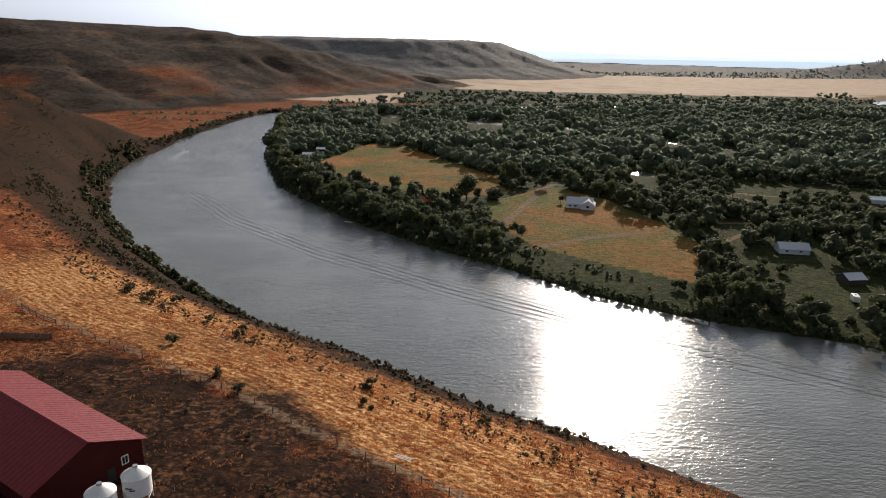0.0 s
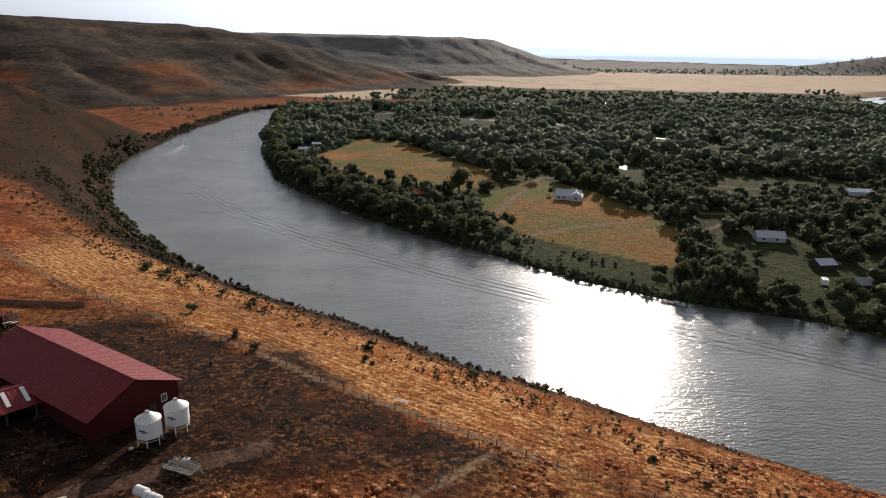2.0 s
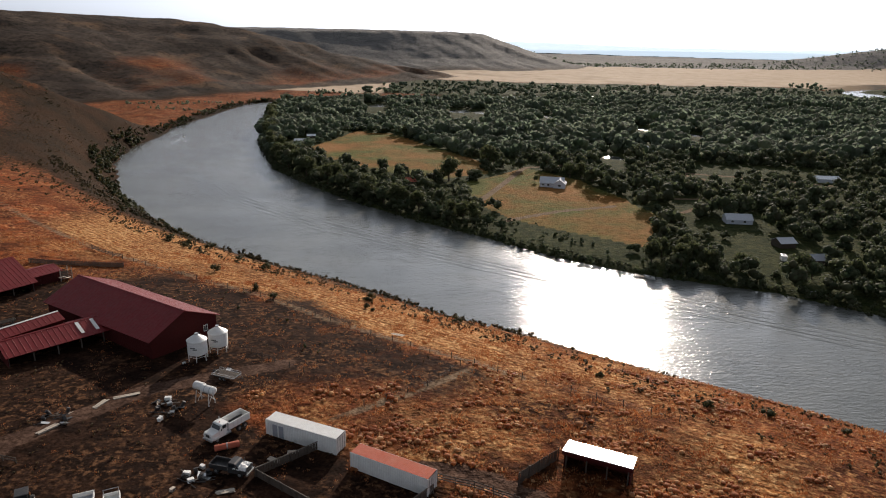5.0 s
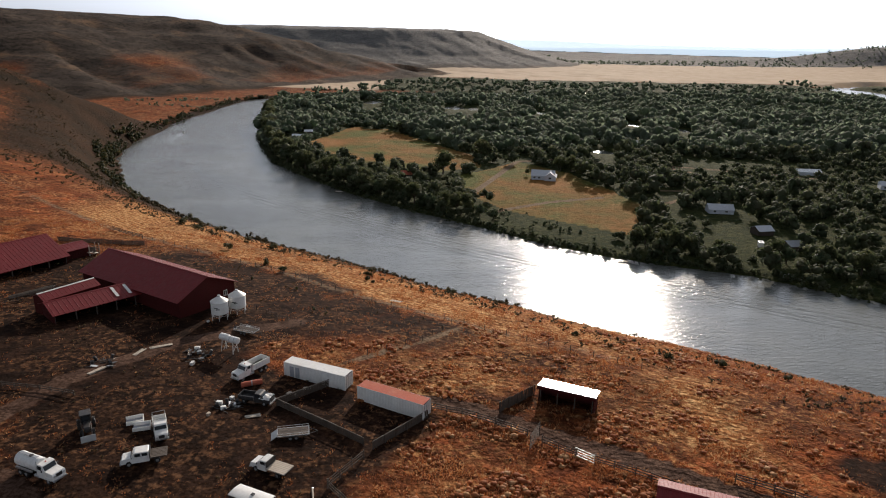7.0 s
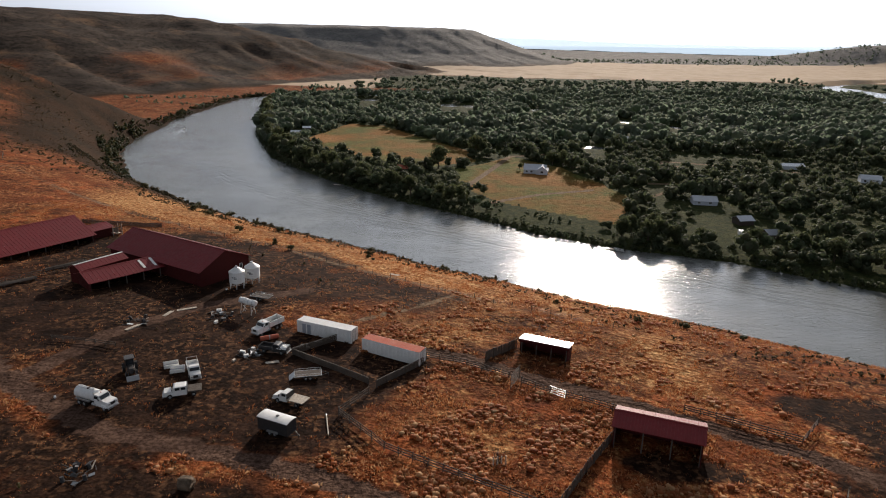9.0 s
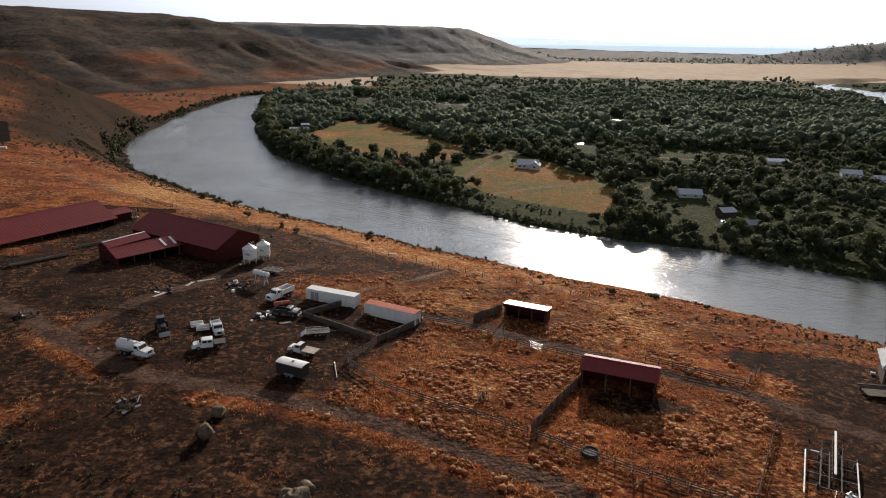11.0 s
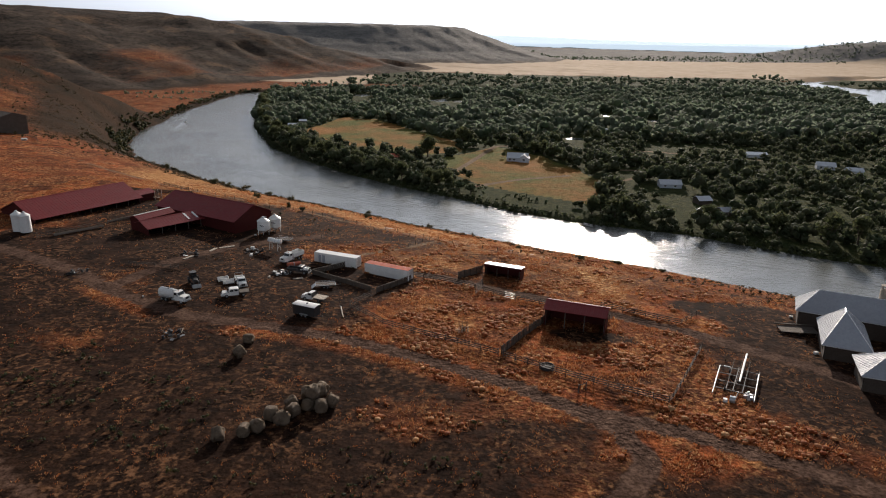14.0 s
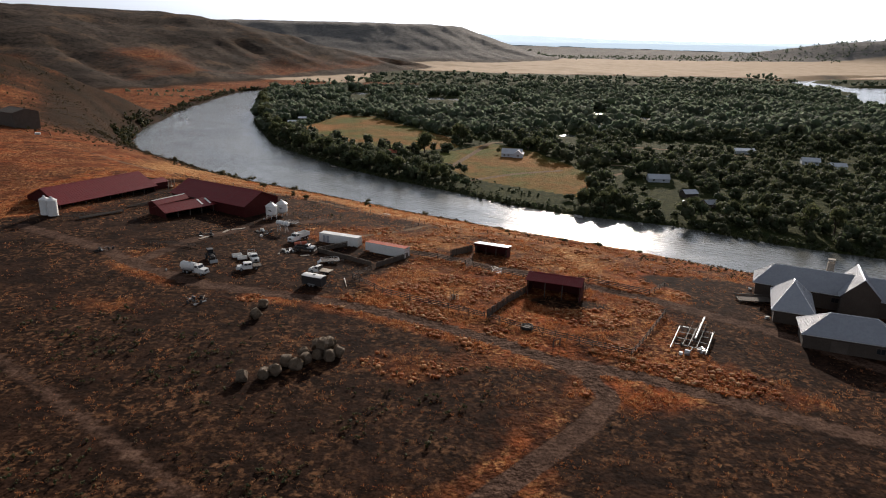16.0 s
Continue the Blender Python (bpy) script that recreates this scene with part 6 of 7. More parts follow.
far_house("tree_house_far", "white-roofed shed in the far woods", 208, 688, 40, 9, 4, 2.6, 4.2, WHITE_ROOF, LIGHT_WALL)


def camper(x, y, rz, label, length=8.5):
    t = thing("camper", label, "camper", on_ground(x, y, rz), "parked campers")
    L = length
    part("shell", prism(bmesh.new(), [(-L / 2, 0.6), (-L / 2, 2.9), (-L / 2 + 0.3, 3.15), (L / 2 - 0.7, 3.15), (L / 2, 2.4), (L / 2 - 0.3, 0.6)], 2.5, bevel=0.12), WHITE_PAINT, t)
    for i in range(4):
        part("window", box(bmesh.new(), 0.9, 0.04, 0.6, -L / 2 + 1.2 + i * (L - 2.2) / 4, -1.27, 2.1), WINDSHIELD, t)
    part("stripe", box(bmesh.new(), L * 0.9, 0.03, 0.18, -0.2, -1.265, 1.35), BLUE_PAINT, t, "faded blue stripe")
    for s in (-1, 1):
        for wx in (-0.5, 0.5):
            wheel(t, wx, s * 1.1, 0.38, 0.25)
    part("roof_vent", box(bmesh.new(), 0.7, 0.7, 0.25, 0.5, 0, 3.26, bevel=0.04), STEEL, t)


camper(174, 330.2, 10, "white camper parked on the dark river lawn")
camper(168, 341.5, 75, "short white camper trailer beside the barn", 5.5)


def small_boat(x, y, rz, label, z=WATER_Z):
    t = thing("motor_boat", label, "boat", pose(x, y, z, 0, 0, rz), "boats")
    bm = bmesh.new()
    rows = []
    for px, w, h in ((-2.8, 0.95, 0.75), (-1.0, 1.05, 0.75), (0.8, 0.95, 0.85), (2.0, 0.6, 0.95), (2.9, 0.08, 1.1)):
        rows.append([bm.verts.new((px, s * q * w, zz)) for s, q, zz in ((-1, 1, h), (-1, 0.75, -0.15), (1, 0.75, -0.15), (1, 1, h))])
    for r, q in zip(rows, rows[1:]):
        for i in range(3):
            bm.faces.new((r[i], q[i], q[i + 1], r[i + 1]))
    bm.faces.new(rows[0])
    bmesh.ops.recalc_face_normals(bm, faces=bm.faces)
    bmesh.ops.solidify(bm, geom=bm.faces[:], thickness=0.06)
    part("hull", bm, WHITE_PAINT, t)
    part("deck", box(bmesh.new(), 1.5, 1.5, 0.08, 1.4, 0, 0.75), WHITE_PAINT, t)
    part("windscreen", box(bmesh.new(), 0.05, 1.5, 0.45, 0.6, 0, 1.05, 0, -25, 0), WINDSHIELD, t)
    for s in (-1, 1):
        part("seat", box(bmesh.new(), 0.6, 0.55, 0.7, -0.3, s * 0.45, 0.45, bevel=0.06), DARK_METAL, t)
    part("outboard_motor", box(bmesh.new(), 0.45, 0.4, 0.9, -2.95, 0, 0.75, bevel=0.08), DARK_METAL, t)


small_boat(-279, 741, 96, "small white motor boat with a long wake")
small_boat(95.5, 318.0, 140, "small white boat pulled up at the far bank", WATER_Z + 0.2)
small_boat(161, 299.5, 20, "small white boat on the dark far bank", WATER_Z + 0.9)


def dock(x, y, rz):
    t = thing("dock", "small pale wooden dock on the far bank", "dock", pose(x, y, WATER_Z, 0, 0, rz), "docks")
    for i in range(10):
        part("plank", box(bmesh.new(), 0.5, 1.8, 0.08, -2.4 + i * 0.53, 0, 0.55), PALE_WOOD, t)
    for px in (-2.2, 2.2):
        for s in (-1, 1):
            part("post", rod(bmesh.new(), (px, s * 0.8, -2.5), (px, s * 0.8, 0.9), 0.1), OLD_WOOD, t)


dock(-69.3, 462.5, 160)
dock(91.4, 320.5, 130)


def boat_wake():
    """Low curved swells left on the water along the boat's way."""
    way = [(-279, 738), (-268, 668), (-248, 628), (-205, 545), (-144, 462), (-75, 397), (-4, 344), (60, 303), (140, 258), (230, 205)]
    pts = run_points(way, 3.0)
    for _ in range(14):
        pts = [pts[0]] + [((a[0] + 2 * b[0] + c[0]) / 4, (a[1] + 2 * b[1] + c[1]) / 4) for a, b, c in zip(pts, pts[1:], pts[2:])] + [pts[-1]]
    bm = bmesh.new()
    n = len(pts)
    rows = []
    for i in range(1, n - 1):
        d = (Vector(pts[i + 1]) - Vector(pts[i - 1])).normalized()
        side = Vector((-d.y, d.x))
        age = i / n
        gap = 0.8 + 3.2 * min(1, age * 3)
        row = []
        for k in range(6):
            off = (k - 0.5) * gap - 1.5 + math.sin(i * 0.21 + k) * 0.1 * gap
            h = 0.30 * math.exp(-((k - 2) / 3) ** 2) * (1.3 - 0.7 * age) * (0.8 + 0.3 * math.sin(i * 0.37 + k * 2))
            row += [bm.verts.new((pts[i][0] + side.x * (off + q * gap), pts[i][1] + side.y * (off + q * gap), WATER_Z + zz)) for q, zz in ((-0.36, -0.04), (-0.16, h * 0.6), (0, h), (0.16, h * 0.6), (0.36, -0.04))]
        rows.append(row)
    for r, q in zip(rows, rows[1:]):
        for j in range(len(r) - 1):
            bm.faces.new((r[j], r[j + 1], q[j + 1], q[j])).smooth = True
    ob = part("boat_wake", bm, WATER)
    tagged(ob, "long curved wake ripples behind the boat", "wake", kind="stuff")


boat_wake()


def hill_shed(x, y, rz):
    gable_building("hay_shed", "dark open hay shed on the far hillside", "shed", x, y, rz, 18, 7, 9.0, 11.0, OLD_WOOD, OLD_WOOD, over=0.3, rib=1.0, group="hillside sheds")


hill_shed(-229, 326, -35)
appliance(-205, 300, 20, 2.5, 1.6, 1.0, WHITE_PAINT, "white water trough on the hillside")
rail_fence([(-213, 315), (-203, 308), (-196, 296)], "old pole fence by the hillside shed")


# ---- trees ----
RNG = np.random.default_rng(7)


def tree_thing(seed, height, width, leaf_material, label, conifer=False):
    """A tree with a tapered trunk, limbs and a broken crown; its base at z 0."""
    rng = np.random.default_rng(seed)
    t = thing("tree", label, "tree", Matrix.Translation((0, 0, -500)), "trees across the river")
    bm = bmesh.new()
    fork = height * 0.3
    rod(bm, (0, 0, -0.5), (0.1, 0.05, fork), 0.035 * height, 0.026 * height, 8)
    for k in range(6):
        a = k * 1.05 + rng.uniform(-0.3, 0.3)
        rod(bm, (0.1, 0.05, fork * rng.uniform(0.75, 1.0)), (math.cos(a) * width * 0.3, math.sin(a) * width * 0.3, height * rng.uniform(0.55, 0.75)), 0.014 * height, 0.005 * height, 6)
    rod(bm, (0.1, 0.05, fork), (0, 0, height * 0.8), 0.022 * height, 0.006 * height, 6)
    part("trunk", bm, BARK, t)
    if conifer:
        vs, ts, count = [], [], 0
        for k in range(7):
            z, r = height * (0.12 + 0.12 * k), width / 2 * (1 - k / 7.5)
            v, tt = crown_arrays(rng, 4, 110, r * 2.0, 0.4, 1, 0.35, 0.6)
            vs.append(v + (0, 0, z))
            ts.append(tt + count)
            count += len(v)
        v, tt = np.concatenate(vs), np.concatenate(ts)
    else:
        v, tt = crown_arrays(rng, 11, 900, width, 0.55, 1, (height * 0.82) / width)
        v = v + (0, 0, height * 0.2)
    crown = new("crown", arrays_mesh("crown", v, tt, leaf_material))
    crown.parent = t
    return t


PALE_LEAF = foliage("willow_leaves", (0.045, 0.07, 0.035), (0.09, 0.115, 0.055), (0.12, 0.12, 0.06))
CEDAR = foliage("cedar_needles", (0.02, 0.028, 0.016), (0.04, 0.05, 0.022), (0.07, 0.06, 0.03))
KINDS = [tree_thing(1, 12, 11, LEAF, "round leafy cottonwood with a dense dark crown"), tree_thing(2, 14, 10, LEAF, "tall leafy cottonwood with a broken crown"),
         tree_thing(3, 9, 9, PALE_LEAF, "grey-green willow with a loose low crown"), tree_thing(4, 11, 9, LEAF, "leafy cottonwood with an uneven crown"),
         tree_thing(5, 7.5, 4.5, CEDAR, "dark narrow cedar beside the low house", True)]


def plant(kind, x, y, s, rz):
    m = pose(x, y, ground_at(x, y), 0, 0, rz) @ Matrix.Scale(s, 4)
    return copy_thing(KINDS[kind], m)


single = [(0, 3, 521, 1.6), (0, 36, 592, 1.5), (3, 41, 588, 1.2), (1, -44, 748, 0.9), (4, -8, 516, 1.1), (4, -16, 507, 1.2), (4, -24, 517, 1.25), (4, -33, 524, 1.2), (4, -38, 528, 1.0), (4, -12, 521, 0.8), (4, -28, 530, 0.9), (4, -4, 524, 0.7),
          (1, 17, 402, 1.0), (0, 11, 406, 1.1), (2, 25, 396, 0.9), (1, 4, 412, 0.9), (2, 32, 388, 0.8), (3, 68, 523, 0.5), (2, -20, 735, 0.7), (2, 5, 700, 0.7), (0, 98, 545, 1.0), (1, 106, 540, 1.0), (3, 112, 528, 1.0),
          (0, 118, 512, 0.9), (2, 95, 352, 0.5), (0, 102, 338, 0.95), (3, 109, 345, 1.0), (0, 114, 331, 1.0), (1, 121, 338, 0.8), (3, 128, 330, 0.9), (0, 122, 350, 0.9), (2, 133, 342, 0.8), (0, 140, 325, 0.8)]
for kind, tx, ty, s in single:
    plant(kind, tx, ty, s, RNG.uniform(0, 360))
# the row along the far bank
bank_pts = run_points([(-262, 1010), (-229, 867), (-188, 699), (-141, 568), (-98, 505), (-60, 456), (-17, 412)], 7.5)
for k, (bx, by) in enumerate(bank_pts):
    kind = int(RNG.integers(0, 4))
    plant(kind, bx + 9 + RNG.uniform(-3, 5), by + 6 + RNG.uniform(-3, 4), RNG.uniform(0.85, 1.35), RNG.uniform(0, 360))
for k, (bx, by) in enumerate(run_points([(146, 300), (193, 264), (234, 244), (330, 190)], 9)):
    plant(int(RNG.integers(0, 4)), bx + 16 + RNG.uniform(-4, 8), by + 22 + RNG.uniform(-6, 8), RNG.uniform(0.9, 1.35), RNG.uniform(0, 360))
for k in KINDS:
    for o in (*k.children_recursive, k):
        bpy.data.objects.remove(o)

# woods: too many to count
GAPS = [(80, 510, 24), (166, 360, 17), (158, 345, 14), (175, 333, 9), (175, 412, 12), (298, 546, 15), (183, 365, 9), (335, 490, 12), (170, 470, 16), (150, 440, 12), (150, 410, 9), (-143, 702, 12), (-140, 735, 11), (345, 472, 10), (430, 562, 10),
        (240, 585, 22), (270, 588, 20), (210, 560, 18), (205, 540, 14), (300, 590, 16), (200, 690, 9), (280, 505, 12), (245, 440, 12), (55, 600, 14), (70, 595, 14), (90, 600, 10), (175, 385, 8)]


def in_woods(x, y):
    far, near, mesa = poly_distance(x, y, FAR_BANK), -poly_distance(x, y, NEAR_BANK), poly_distance(x, y, MESA_FOOT)
    ok = (far > 5) & (near < far) & (mesa < -40) & (y + 0.1 * x < 1440)
    ok &= ~inside(x, y, FIELD_A) & ~inside(x, y, FIELD_B)
    ok &= ~((x > 26) & (x < 96) & (far < 50) & (y < 430))
    ok &= other_water(x, y) > 108
    for gx, gy, gr in GAPS:
        ok &= np.hypot(x - gx, y - gy) > gr + 3
    for px, py, rx, ry in PONDS:
        ok &= np.hypot((x - px) / (rx + 5), (y - py) / (ry + 8)) > 1
        ok &= ~((np.abs(x - px * y / py) < 0.8 * rx + 6) & (y < py) & (y > py - 0.17 * py))      # an open swale leads up to each pond
    return ok


def wood_places(x0, x1, y0, y1, gap, keep, size):
    gx, gy = np.meshgrid(np.arange(x0, x1, gap), np.arange(y0, y1, gap))
    gx = (gx + RNG.uniform(-0.45, 0.45, gx.shape) * gap).ravel()
    gy = (gy + RNG.uniform(-0.45, 0.45, gy.shape) * gap).ravel()
    ok = in_woods(gx, gy) & (RNG.random(gx.shape) < keep + 1.6 * fractal(gx, gy, 90, 3, 61))
    gx, gy = gx[ok], gy[ok]
    s = size * RNG.uniform(0.55, 1.35, len(gx)) * (1 + 1.4 * fractal(gx, gy, 110, 2, 63))
    return np.stack([gx, gy, ground_height(gx, gy) - 0.8, s], -1)


mid_kinds = [crown_arrays(np.random.default_rng(20 + k), 7, 110, 1.0, 0.066, 1, 0.9, 0.68, 0.4) for k in range(7)]
low_kinds = [crown_arrays(np.random.default_rng(40 + k), 4, 22, 1.0, 0.11, 1, 0.78, 0.75, 1.0) for k in range(6)]
tiny_kinds = [crown_arrays(np.random.default_rng(50 + k), 3, 18, 1.0, 0.18, 1, 0.9, 0.62, 0.5) for k in range(6)]
nearer = np.concatenate([wood_places(-260, 620, 250, 640, 10.0, 0.85, 13.5), wood_places(-100, 160, 440, 640, 17, 0.25, 8)])
scatter("riverside_woods", "dense dark green cottonwood woods on the flood plain", "woods", BANK_WOODS, mid_kinds, nearer, RNG, True)
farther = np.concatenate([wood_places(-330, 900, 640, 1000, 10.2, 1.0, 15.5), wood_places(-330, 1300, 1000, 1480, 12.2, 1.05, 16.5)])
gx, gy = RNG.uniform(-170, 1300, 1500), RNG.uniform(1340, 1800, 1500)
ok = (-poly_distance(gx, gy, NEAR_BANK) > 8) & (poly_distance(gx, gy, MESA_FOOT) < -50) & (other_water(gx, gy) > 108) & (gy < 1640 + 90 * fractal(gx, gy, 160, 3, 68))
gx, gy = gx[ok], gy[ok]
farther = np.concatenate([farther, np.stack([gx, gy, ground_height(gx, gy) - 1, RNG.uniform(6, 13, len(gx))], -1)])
scatter("far_woods", "unbroken green woods stretching over the flood plain", "woods", HAZY_WOODS, low_kinds, farther, RNG, True)
# undergrowth on the far bank
pts = np.array(run_points(FAR_BANK[5:19], 2.2))
pts = np.repeat(pts, 2, 0) + RNG.normal(0, 2.2, (2 * len(pts), 2)) + (1.5, 3.0)
scatter("bank_brush", "dark willow brush along the far bank", "brush", BANK_WOODS, tiny_kinds, np.stack([pts[:, 0], pts[:, 1], ground_height(pts[:, 0], pts[:, 1]) - 0.4, RNG.uniform(1.8, 4.5, len(pts))], -1), RNG)
pts = np.array(run_points(NEAR_BANK[3:19], 1.6))
pts = np.repeat(pts, 3, 0)
pts = pts + RNG.normal(0, 4.5, pts.shape) + (-5.0, -2.5)
keep = (-poly_distance(pts[:, 0], pts[:, 1], NEAR_BANK) > 0.3) & (RNG.random(len(pts)) < 0.5 + 2.2 * fractal(pts[:, 0], pts[:, 1], 45, 3, 65))
pts = pts[keep]
big = np.where((pts[:, 1] > 290), 1.5, 0.9) * (1 + 1.2 * fractal(pts[:, 0], pts[:, 1], 30, 2, 66))
scatter("shore_brush", "dark brush along the foot of the bluff", "brush", SHRUB, tiny_kinds, np.stack([pts[:, 0], pts[:, 1], ground_height(pts[:, 0], pts[:, 1]) - 0.4, RNG.uniform(1.0, 4.2, len(pts)) * big], -1), RNG)
# low bushes between the hay field and the water
bx, by = RNG.uniform(20, 150, 900), RNG.uniform(280, 440, 900)
fd = poly_distance(bx, by, FAR_BANK)
ok = (fd > 6) & (fd < 46) & ~inside(bx, by, FIELD_B) & (bx < 112) & (RNG.random(900) < 0.35 + 2 * fractal(bx, by, 25, 3, 67))
bx, by = bx[ok], by[ok]
scatter("bank_bushes", "low grey-green bushes between the field and the river", "bushes", PALE_LEAF, tiny_kinds, np.stack([bx, by, ground_height(bx, by) - 0.3, RNG.uniform(1.0, 3.6, len(bx))], -1), RNG)
# hedgerows and groves far out
rows = []
for a, b, n, s in (((400, 2960), (2600, 2980), 420, 11), ((500, 3150), (2900, 3250), 420, 12), ((850, 1735), (980, 1720), 26, 16), ((-480, 1010), (-330, 1085), 40, 6), ((-420, 960), (-325, 960), 26, 5), ((60, 1560), (420, 1500), 22, 14), ((1100, 1500), (1500, 1420), 30, 14), ((-250, 1300), (0, 1390), 60, 9)):
    s0 = RNG.random(n)[:, None]
    p = np.array(a) + (np.array(b) - np.array(a)) * s0 + RNG.normal(0, 8, (n, 2)) * (1 if b[1] < 2000 else 7)
    rows.append(np.stack([p[:, 0], p[:, 1], ground_height(p[:, 0], p[:, 1]) - 1, s * RNG.uniform(0.6, 1.2, n)], -1))
scatter("far_tree_rows", "far rows of trees between pale fields", "woods", HAZY_WOODS, tiny_kinds, np.concatenate(rows), RNG)

# shrubs along the bluff edge
for k, (bx, by, s) in enumerate(((47.6, 131.5, 1.9), (58.2, 130.6, 2.6), (-18, 174.5, 1.6), (-16, 173, 1.0), (-96, 259, 3.2), (-90, 250, 2.6), (-86, 228, 3.0), (-79, 222, 2.2), (-74, 220, 1.6), (-60, 214, 2.4), (-52, 214, 2.0), (31, 143, 1.3), (70, 127, 1.5), (-87, 232, 3.4), (-80.4, 228.6, 2.6), (-73, 227.5, 3.8), (-45.2, 179.3, 2.4), (-59.9, 193.1, 2.8), (-39.5, 173.2, 2.2), (-18, 184.2, 3.0), (-124.6, 276.4, 3.6), (-50, 205, 2.6), (4, 176, 2.6))):
    t = thing("shrub", "dark rounded shrub on the bluff edge", "shrub", on_ground(bx, by, 40 * k, 0.15), "bluff shrubs")
    v, tt = crown_arrays(np.random.default_rng(90 + k), 6, 260, s * 1.3, 0.16, 1, 0.7)
    leaves = new("foliage", arrays_mesh("foliage", v, tt, SHRUB))
    leaves.parent = t
    bm = bmesh.new()
    for a in range(4):
        rod(bm, (0, 0, -0.2), (math.cos(a * 1.6) * s * 0.3, math.sin(a * 1.6) * s * 0.3, s * 0.5), 0.04, 0.02, 5)
    part("stems", bm, BARK, t)


# ---- dry grass, weeds and sage on the bluff ----
def tuft(rng, blades, tall, wide):
    a = rng.uniform(0, 6.283, blades)
    lean = rng.uniform(0.3, 1.3, blades) * tall
    h = tall * rng.uniform(0.6, 1.15, blades)
    r0 = rng.uniform(0, 0.55, blades)
    c, s = np.cos(a), np.sin(a)
    base = np.stack([c * r0, s * r0, 0 * a], -1)
    side = np.stack([-s, c, 0 * a], -1) * (wide * rng.uniform(0.6, 1.3, blades))[:, None]
    tip = base + np.stack([c * lean, s * lean, h], -1)
    v = np.stack([base - side, base + side, tip], 1).reshape(-1, 3)
    return v, np.arange(blades * 3).reshape(-1, 3)


def grass_places(count, x0, x1, y0, y1, want):
    x, y = RNG.uniform(x0, x1, count), RNG.uniform(y0, y1, count)
    z = ground_height(x, y)
    zn = zones(x, y, z)
    keep = RNG.random(count) < want(zn, x, y)
    x, y, z = x[keep], y[keep], z[keep]
    return np.stack([x, y, z - 0.03, RNG.uniform(0.6, 1.35, len(x))], -1)


tufts = [tuft(np.random.default_rng(60 + k), 7, 0.19, 0.085) for k in range(6)]


def clump_noise(x, y):
    return np.clip(0.5 + 2.8 * fractal(x, y, 3.0, 3, 71), 0, 1)


def windrows(z, x, y):
    """Grass beyond the lane lies in long raked rows."""
    d = poly_distance(x, y, TRACKS[5])
    return np.where(z["gold"] > 0.3, 0.25 + 1.1 * (np.sin(d * 6.283 / 2.3 + 3 * fractal(x, y, 14, 2, 77)) > 0.1), 1.0)


lawn = grass_places(330000, -130, 125, -35, 215, lambda z, x, y: np.clip(z["grass"], 0, 1) * (1 - 0.85 * np.clip(z["soil"] * 1.15, 0, 1)) * (1 - np.clip(z["track"] * 1.3, 0, 1)) * clump_noise(x, y) * windrows(z, x, y))
lawn[:, 3] *= 0.5 + 0.9 * clump_noise(lawn[:, 0], lawn[:, 1])
clumps = grass_places(100000, -60, 75, 30, 150, lambda z, x, y: np.clip(z["grass"], 0, 1) * (1 - np.clip(z["soil"] * 1.4, 0, 1)) * (1 - np.clip(z["track"] * 1.3, 0, 1)) * np.clip(3.0 * fractal(x, y, 6, 3, 83), 0, 1))
clumps[:, 3] *= RNG.uniform(0.7, 1.5, len(clumps))
tussock_kinds = []
for k in range(5):
    v, tt = crown_arrays(np.random.default_rng(130 + k), 1, 0, 1.5, 0.1, 1, 0.5, 0.0, 1.0)
    v = (v - v.mean(0)) * (1, 1, 0.55) + (0, 0, 0.12)
    bv, bt = tuft(np.random.default_rng(140 + k), 9, 0.3, 0.1)
    tussock_kinds.append((np.concatenate([v, bv]), np.concatenate([tt, bt + len(v)])))
scatter("tussocks", "rounded tussocks of dry orange grass", "grass", STRAW, tussock_kinds, clumps, RNG, True)
lawn[:, 3] *= 1 - 0.35 * np.clip(zones(lawn[:, 0], lawn[:, 1], lawn[:, 2])["soil"], 0, 1)
scatter("dry_grass", "tufts of dry orange prairie grass", "grass", STRAW, tufts, lawn, RNG)
weeds = grass_places(15000, -130, 110, -40, 190, lambda z, x, y: (0.12 + 0.5 * np.clip(z["soil"], 0, 1)) * (1 - np.clip(z["track"] * 1.3, 0, 1)) * np.clip(0.1 + 3.2 * fractal(x, y, 11, 3, 72), 0, 1) * np.where(z["gold"] < 0.3, 1, 0.25) * (x < 60))
weeds[:, 3] *= 0.75
brush_kinds = [crown_arrays(np.random.default_rng(110 + k), 2, 17, 0.9, 0.11, 1, 0.6) for k in range(5)]
scatter("weeds", "low brown weeds and sage on bare soil", "weeds", SAGE, brush_kinds, weeds, RNG)
slope = grass_places(30000, -330, 190, 90, 640, lambda z, x, y: ((-poly_distance(x, y, NEAR_BANK) > 4) & (-poly_distance(x, y, NEAR_BANK) < 62 + 40 * (y > 330))) * np.clip(0.25 + 2.4 * fractal(x, y, 22, 3, 73), 0, 1))
slope[:, 3] *= RNG.uniform(0.7, 1.7, len(slope))
scatter("slope_sage", "sagebrush scattered over the bluff slope", "sagebrush", SAGE, brush_kinds, slope, RNG)
BROW = foliage("bluff_brush_leaves", (0.03, 0.032, 0.016), (0.075, 0.06, 0.03), (0.16, 0.10, 0.045), scale=0.3)
edge = grass_places(6000, 22, 130, 85, 160, lambda z, x, y: (np.abs(-poly_distance(x, y, NEAR_BANK) - 60) < 14) * np.clip(0.2 + 2.4 * fractal(x, y, 14, 3, 75), 0, 1) * 0.6)
edge[:, 3] *= RNG.uniform(0.5, 1.7, len(edge))
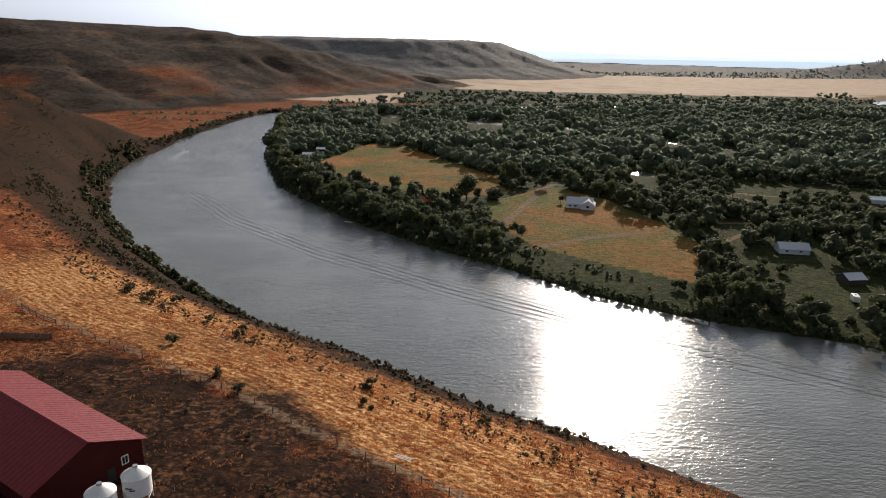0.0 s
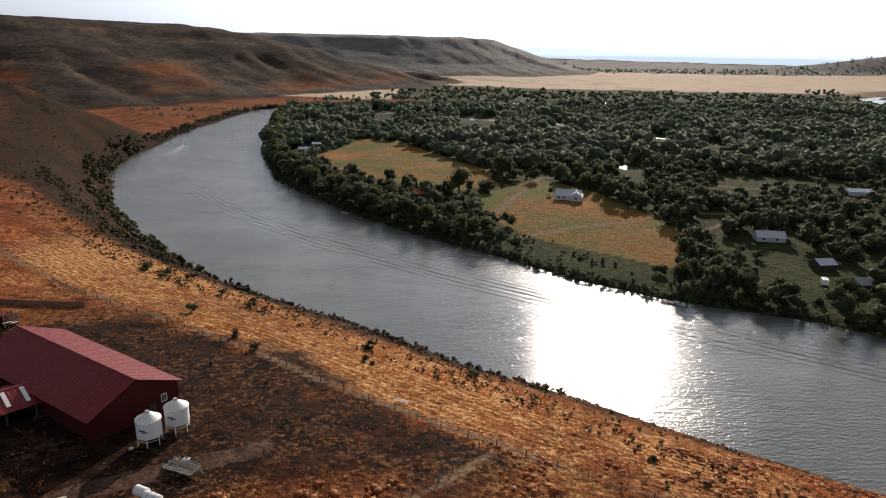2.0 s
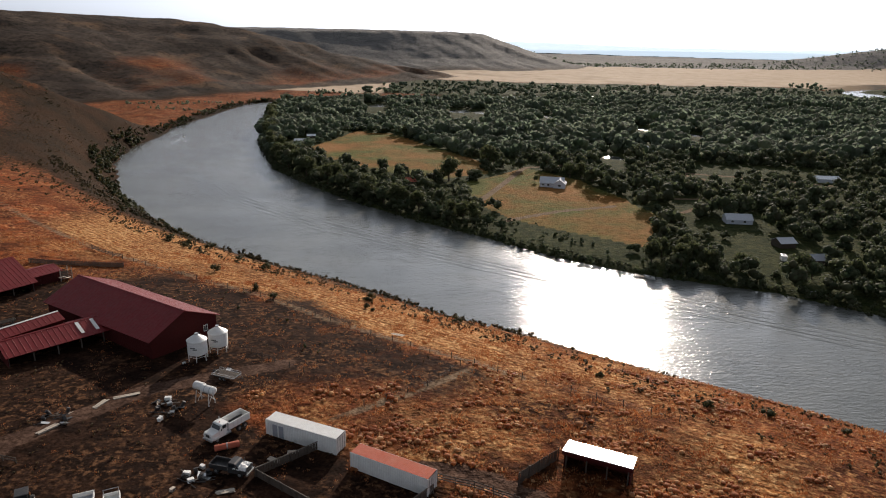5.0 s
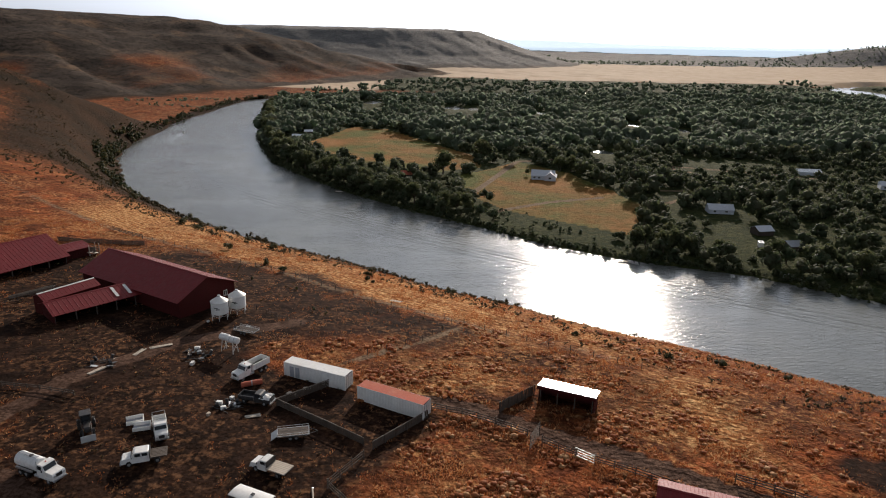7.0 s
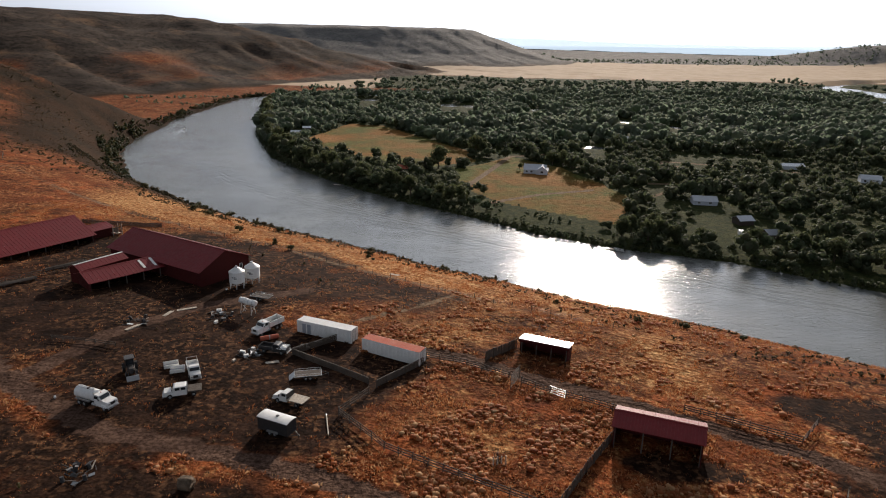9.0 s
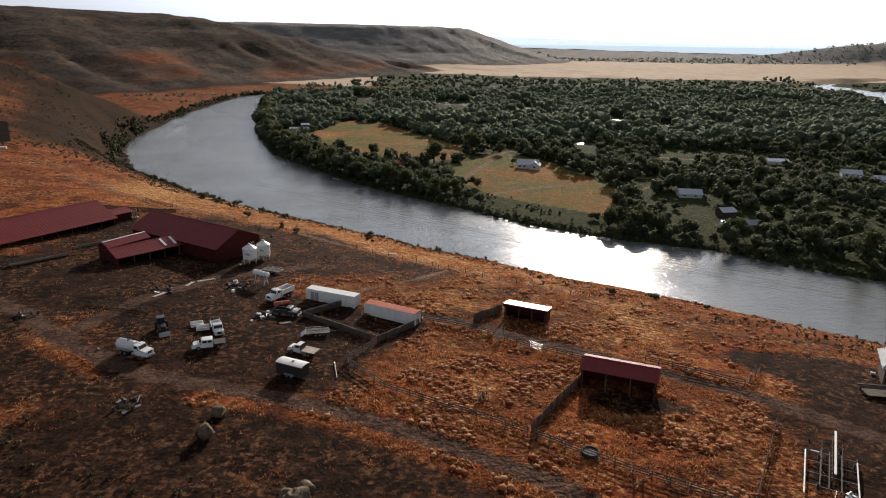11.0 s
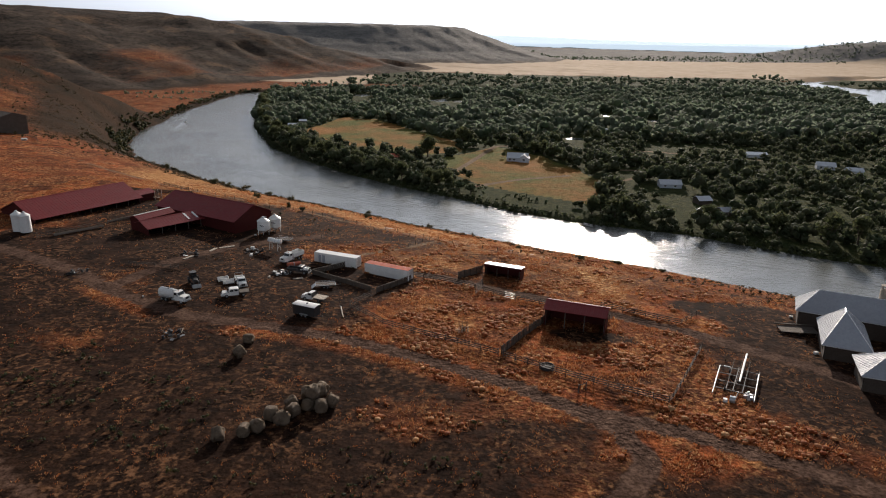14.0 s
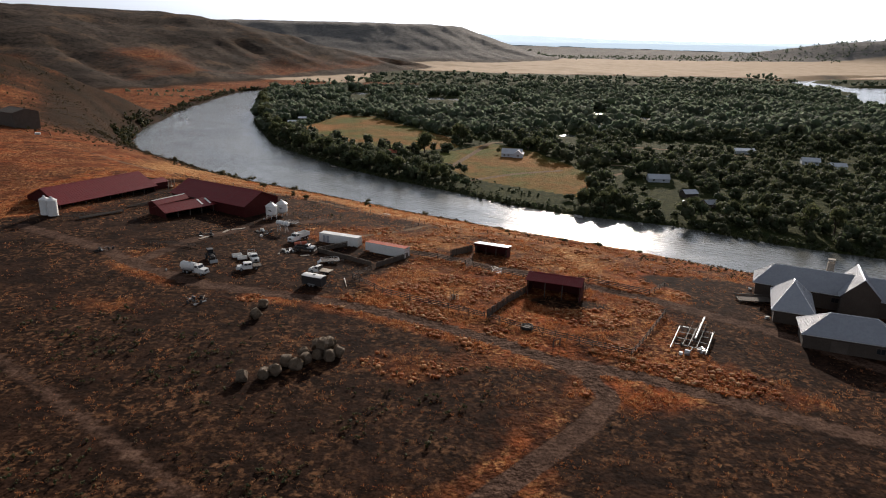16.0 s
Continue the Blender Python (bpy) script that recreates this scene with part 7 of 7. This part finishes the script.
scatter("edge_brush", "small dark bushes along the bluff edge", "brush", BROW, brush_kinds, edge, RNG)
brow = grass_places(15000, -150, 30, 120, 300, lambda z, x, y: (np.abs(-poly_distance(x, y, NEAR_BANK) - 54) < 7 + 9 * fractal(x, y, 18, 3, 79)) * np.clip(0.75 + 2.0 * fractal(x, y, 12, 3, 80), 0, 1))
brow[:, 3] *= RNG.uniform(0.5, 1.5, len(brow))
scatter("brow_brush", "dark green and brown brush along the bluff brow", "brush", BROW, brush_kinds, brow, RNG)
pts = np.array(run_points([(x - 21, y - 33) for x, y in NEAR_BANK[9:17]], 1.5))
pts = np.repeat(pts, 7, 0) + RNG.normal(0, 5.5, (7 * len(pts), 2))
rim = -poly_distance(pts[:, 0], pts[:, 1], NEAR_BANK)
pts = pts[(rim > 26) & (rim < 44) & (RNG.random(len(pts)) < 0.5 + 2.4 * fractal(pts[:, 0], pts[:, 1], 26, 3, 81))]
scatter("rim_brush", "dark green brush along the rim of the bluff", "brush", BROW, tiny_kinds, np.stack([pts[:, 0], pts[:, 1], ground_height(pts[:, 0], pts[:, 1]) - 0.3, RNG.uniform(0.8, 2.1, len(pts)) * np.where(pts[:, 0] < -60, 1.35, 1.0)], -1), RNG)
hill = grass_places(8000, -470, -140, 280, 780, lambda z, x, y: (-poly_distance(x, y, NEAR_BANK) > 12) * (z["track"] < 0.2) * np.clip(0.1 + 2.6 * fractal(x, y, 40, 4, 76), 0, 1))
hill[:, 3] *= RNG.uniform(1.0, 3.4, len(hill))
scatter("hill_brush", "brown brush mottling the hillside above the river", "brush", BROW, brush_kinds, hill, RNG)


def patch(x, y):
    return np.maximum.reduce([oval(x, y, -9, 26, 22, 13), oval(x, y, 14, 33, 12, 7), oval(x, y, -52, 44, 32, 20), oval(x, y, -45, 6, 36, 12), oval(x, y, -20, 41, 12, 9), 0.8 * oval(x, y, -34, 150, 22, 10), 0.8 * oval(x, y, -64, 168, 30, 8)])


rank = grass_places(30000, -100, 40, -25, 180, lambda z, x, y: patch(x, y) * np.clip(0.1 + 2.4 * fractal(x, y, 8, 3, 78), 0, 1) * (z["track"] < 0.3) * 0.4)
rank[:, 3] *= RNG.uniform(0.7, 1.6, len(rank))
scatter("rank_weeds", "rank dark weeds on the old stockpile ground", "weeds", SHRUB, brush_kinds, rank, RNG)
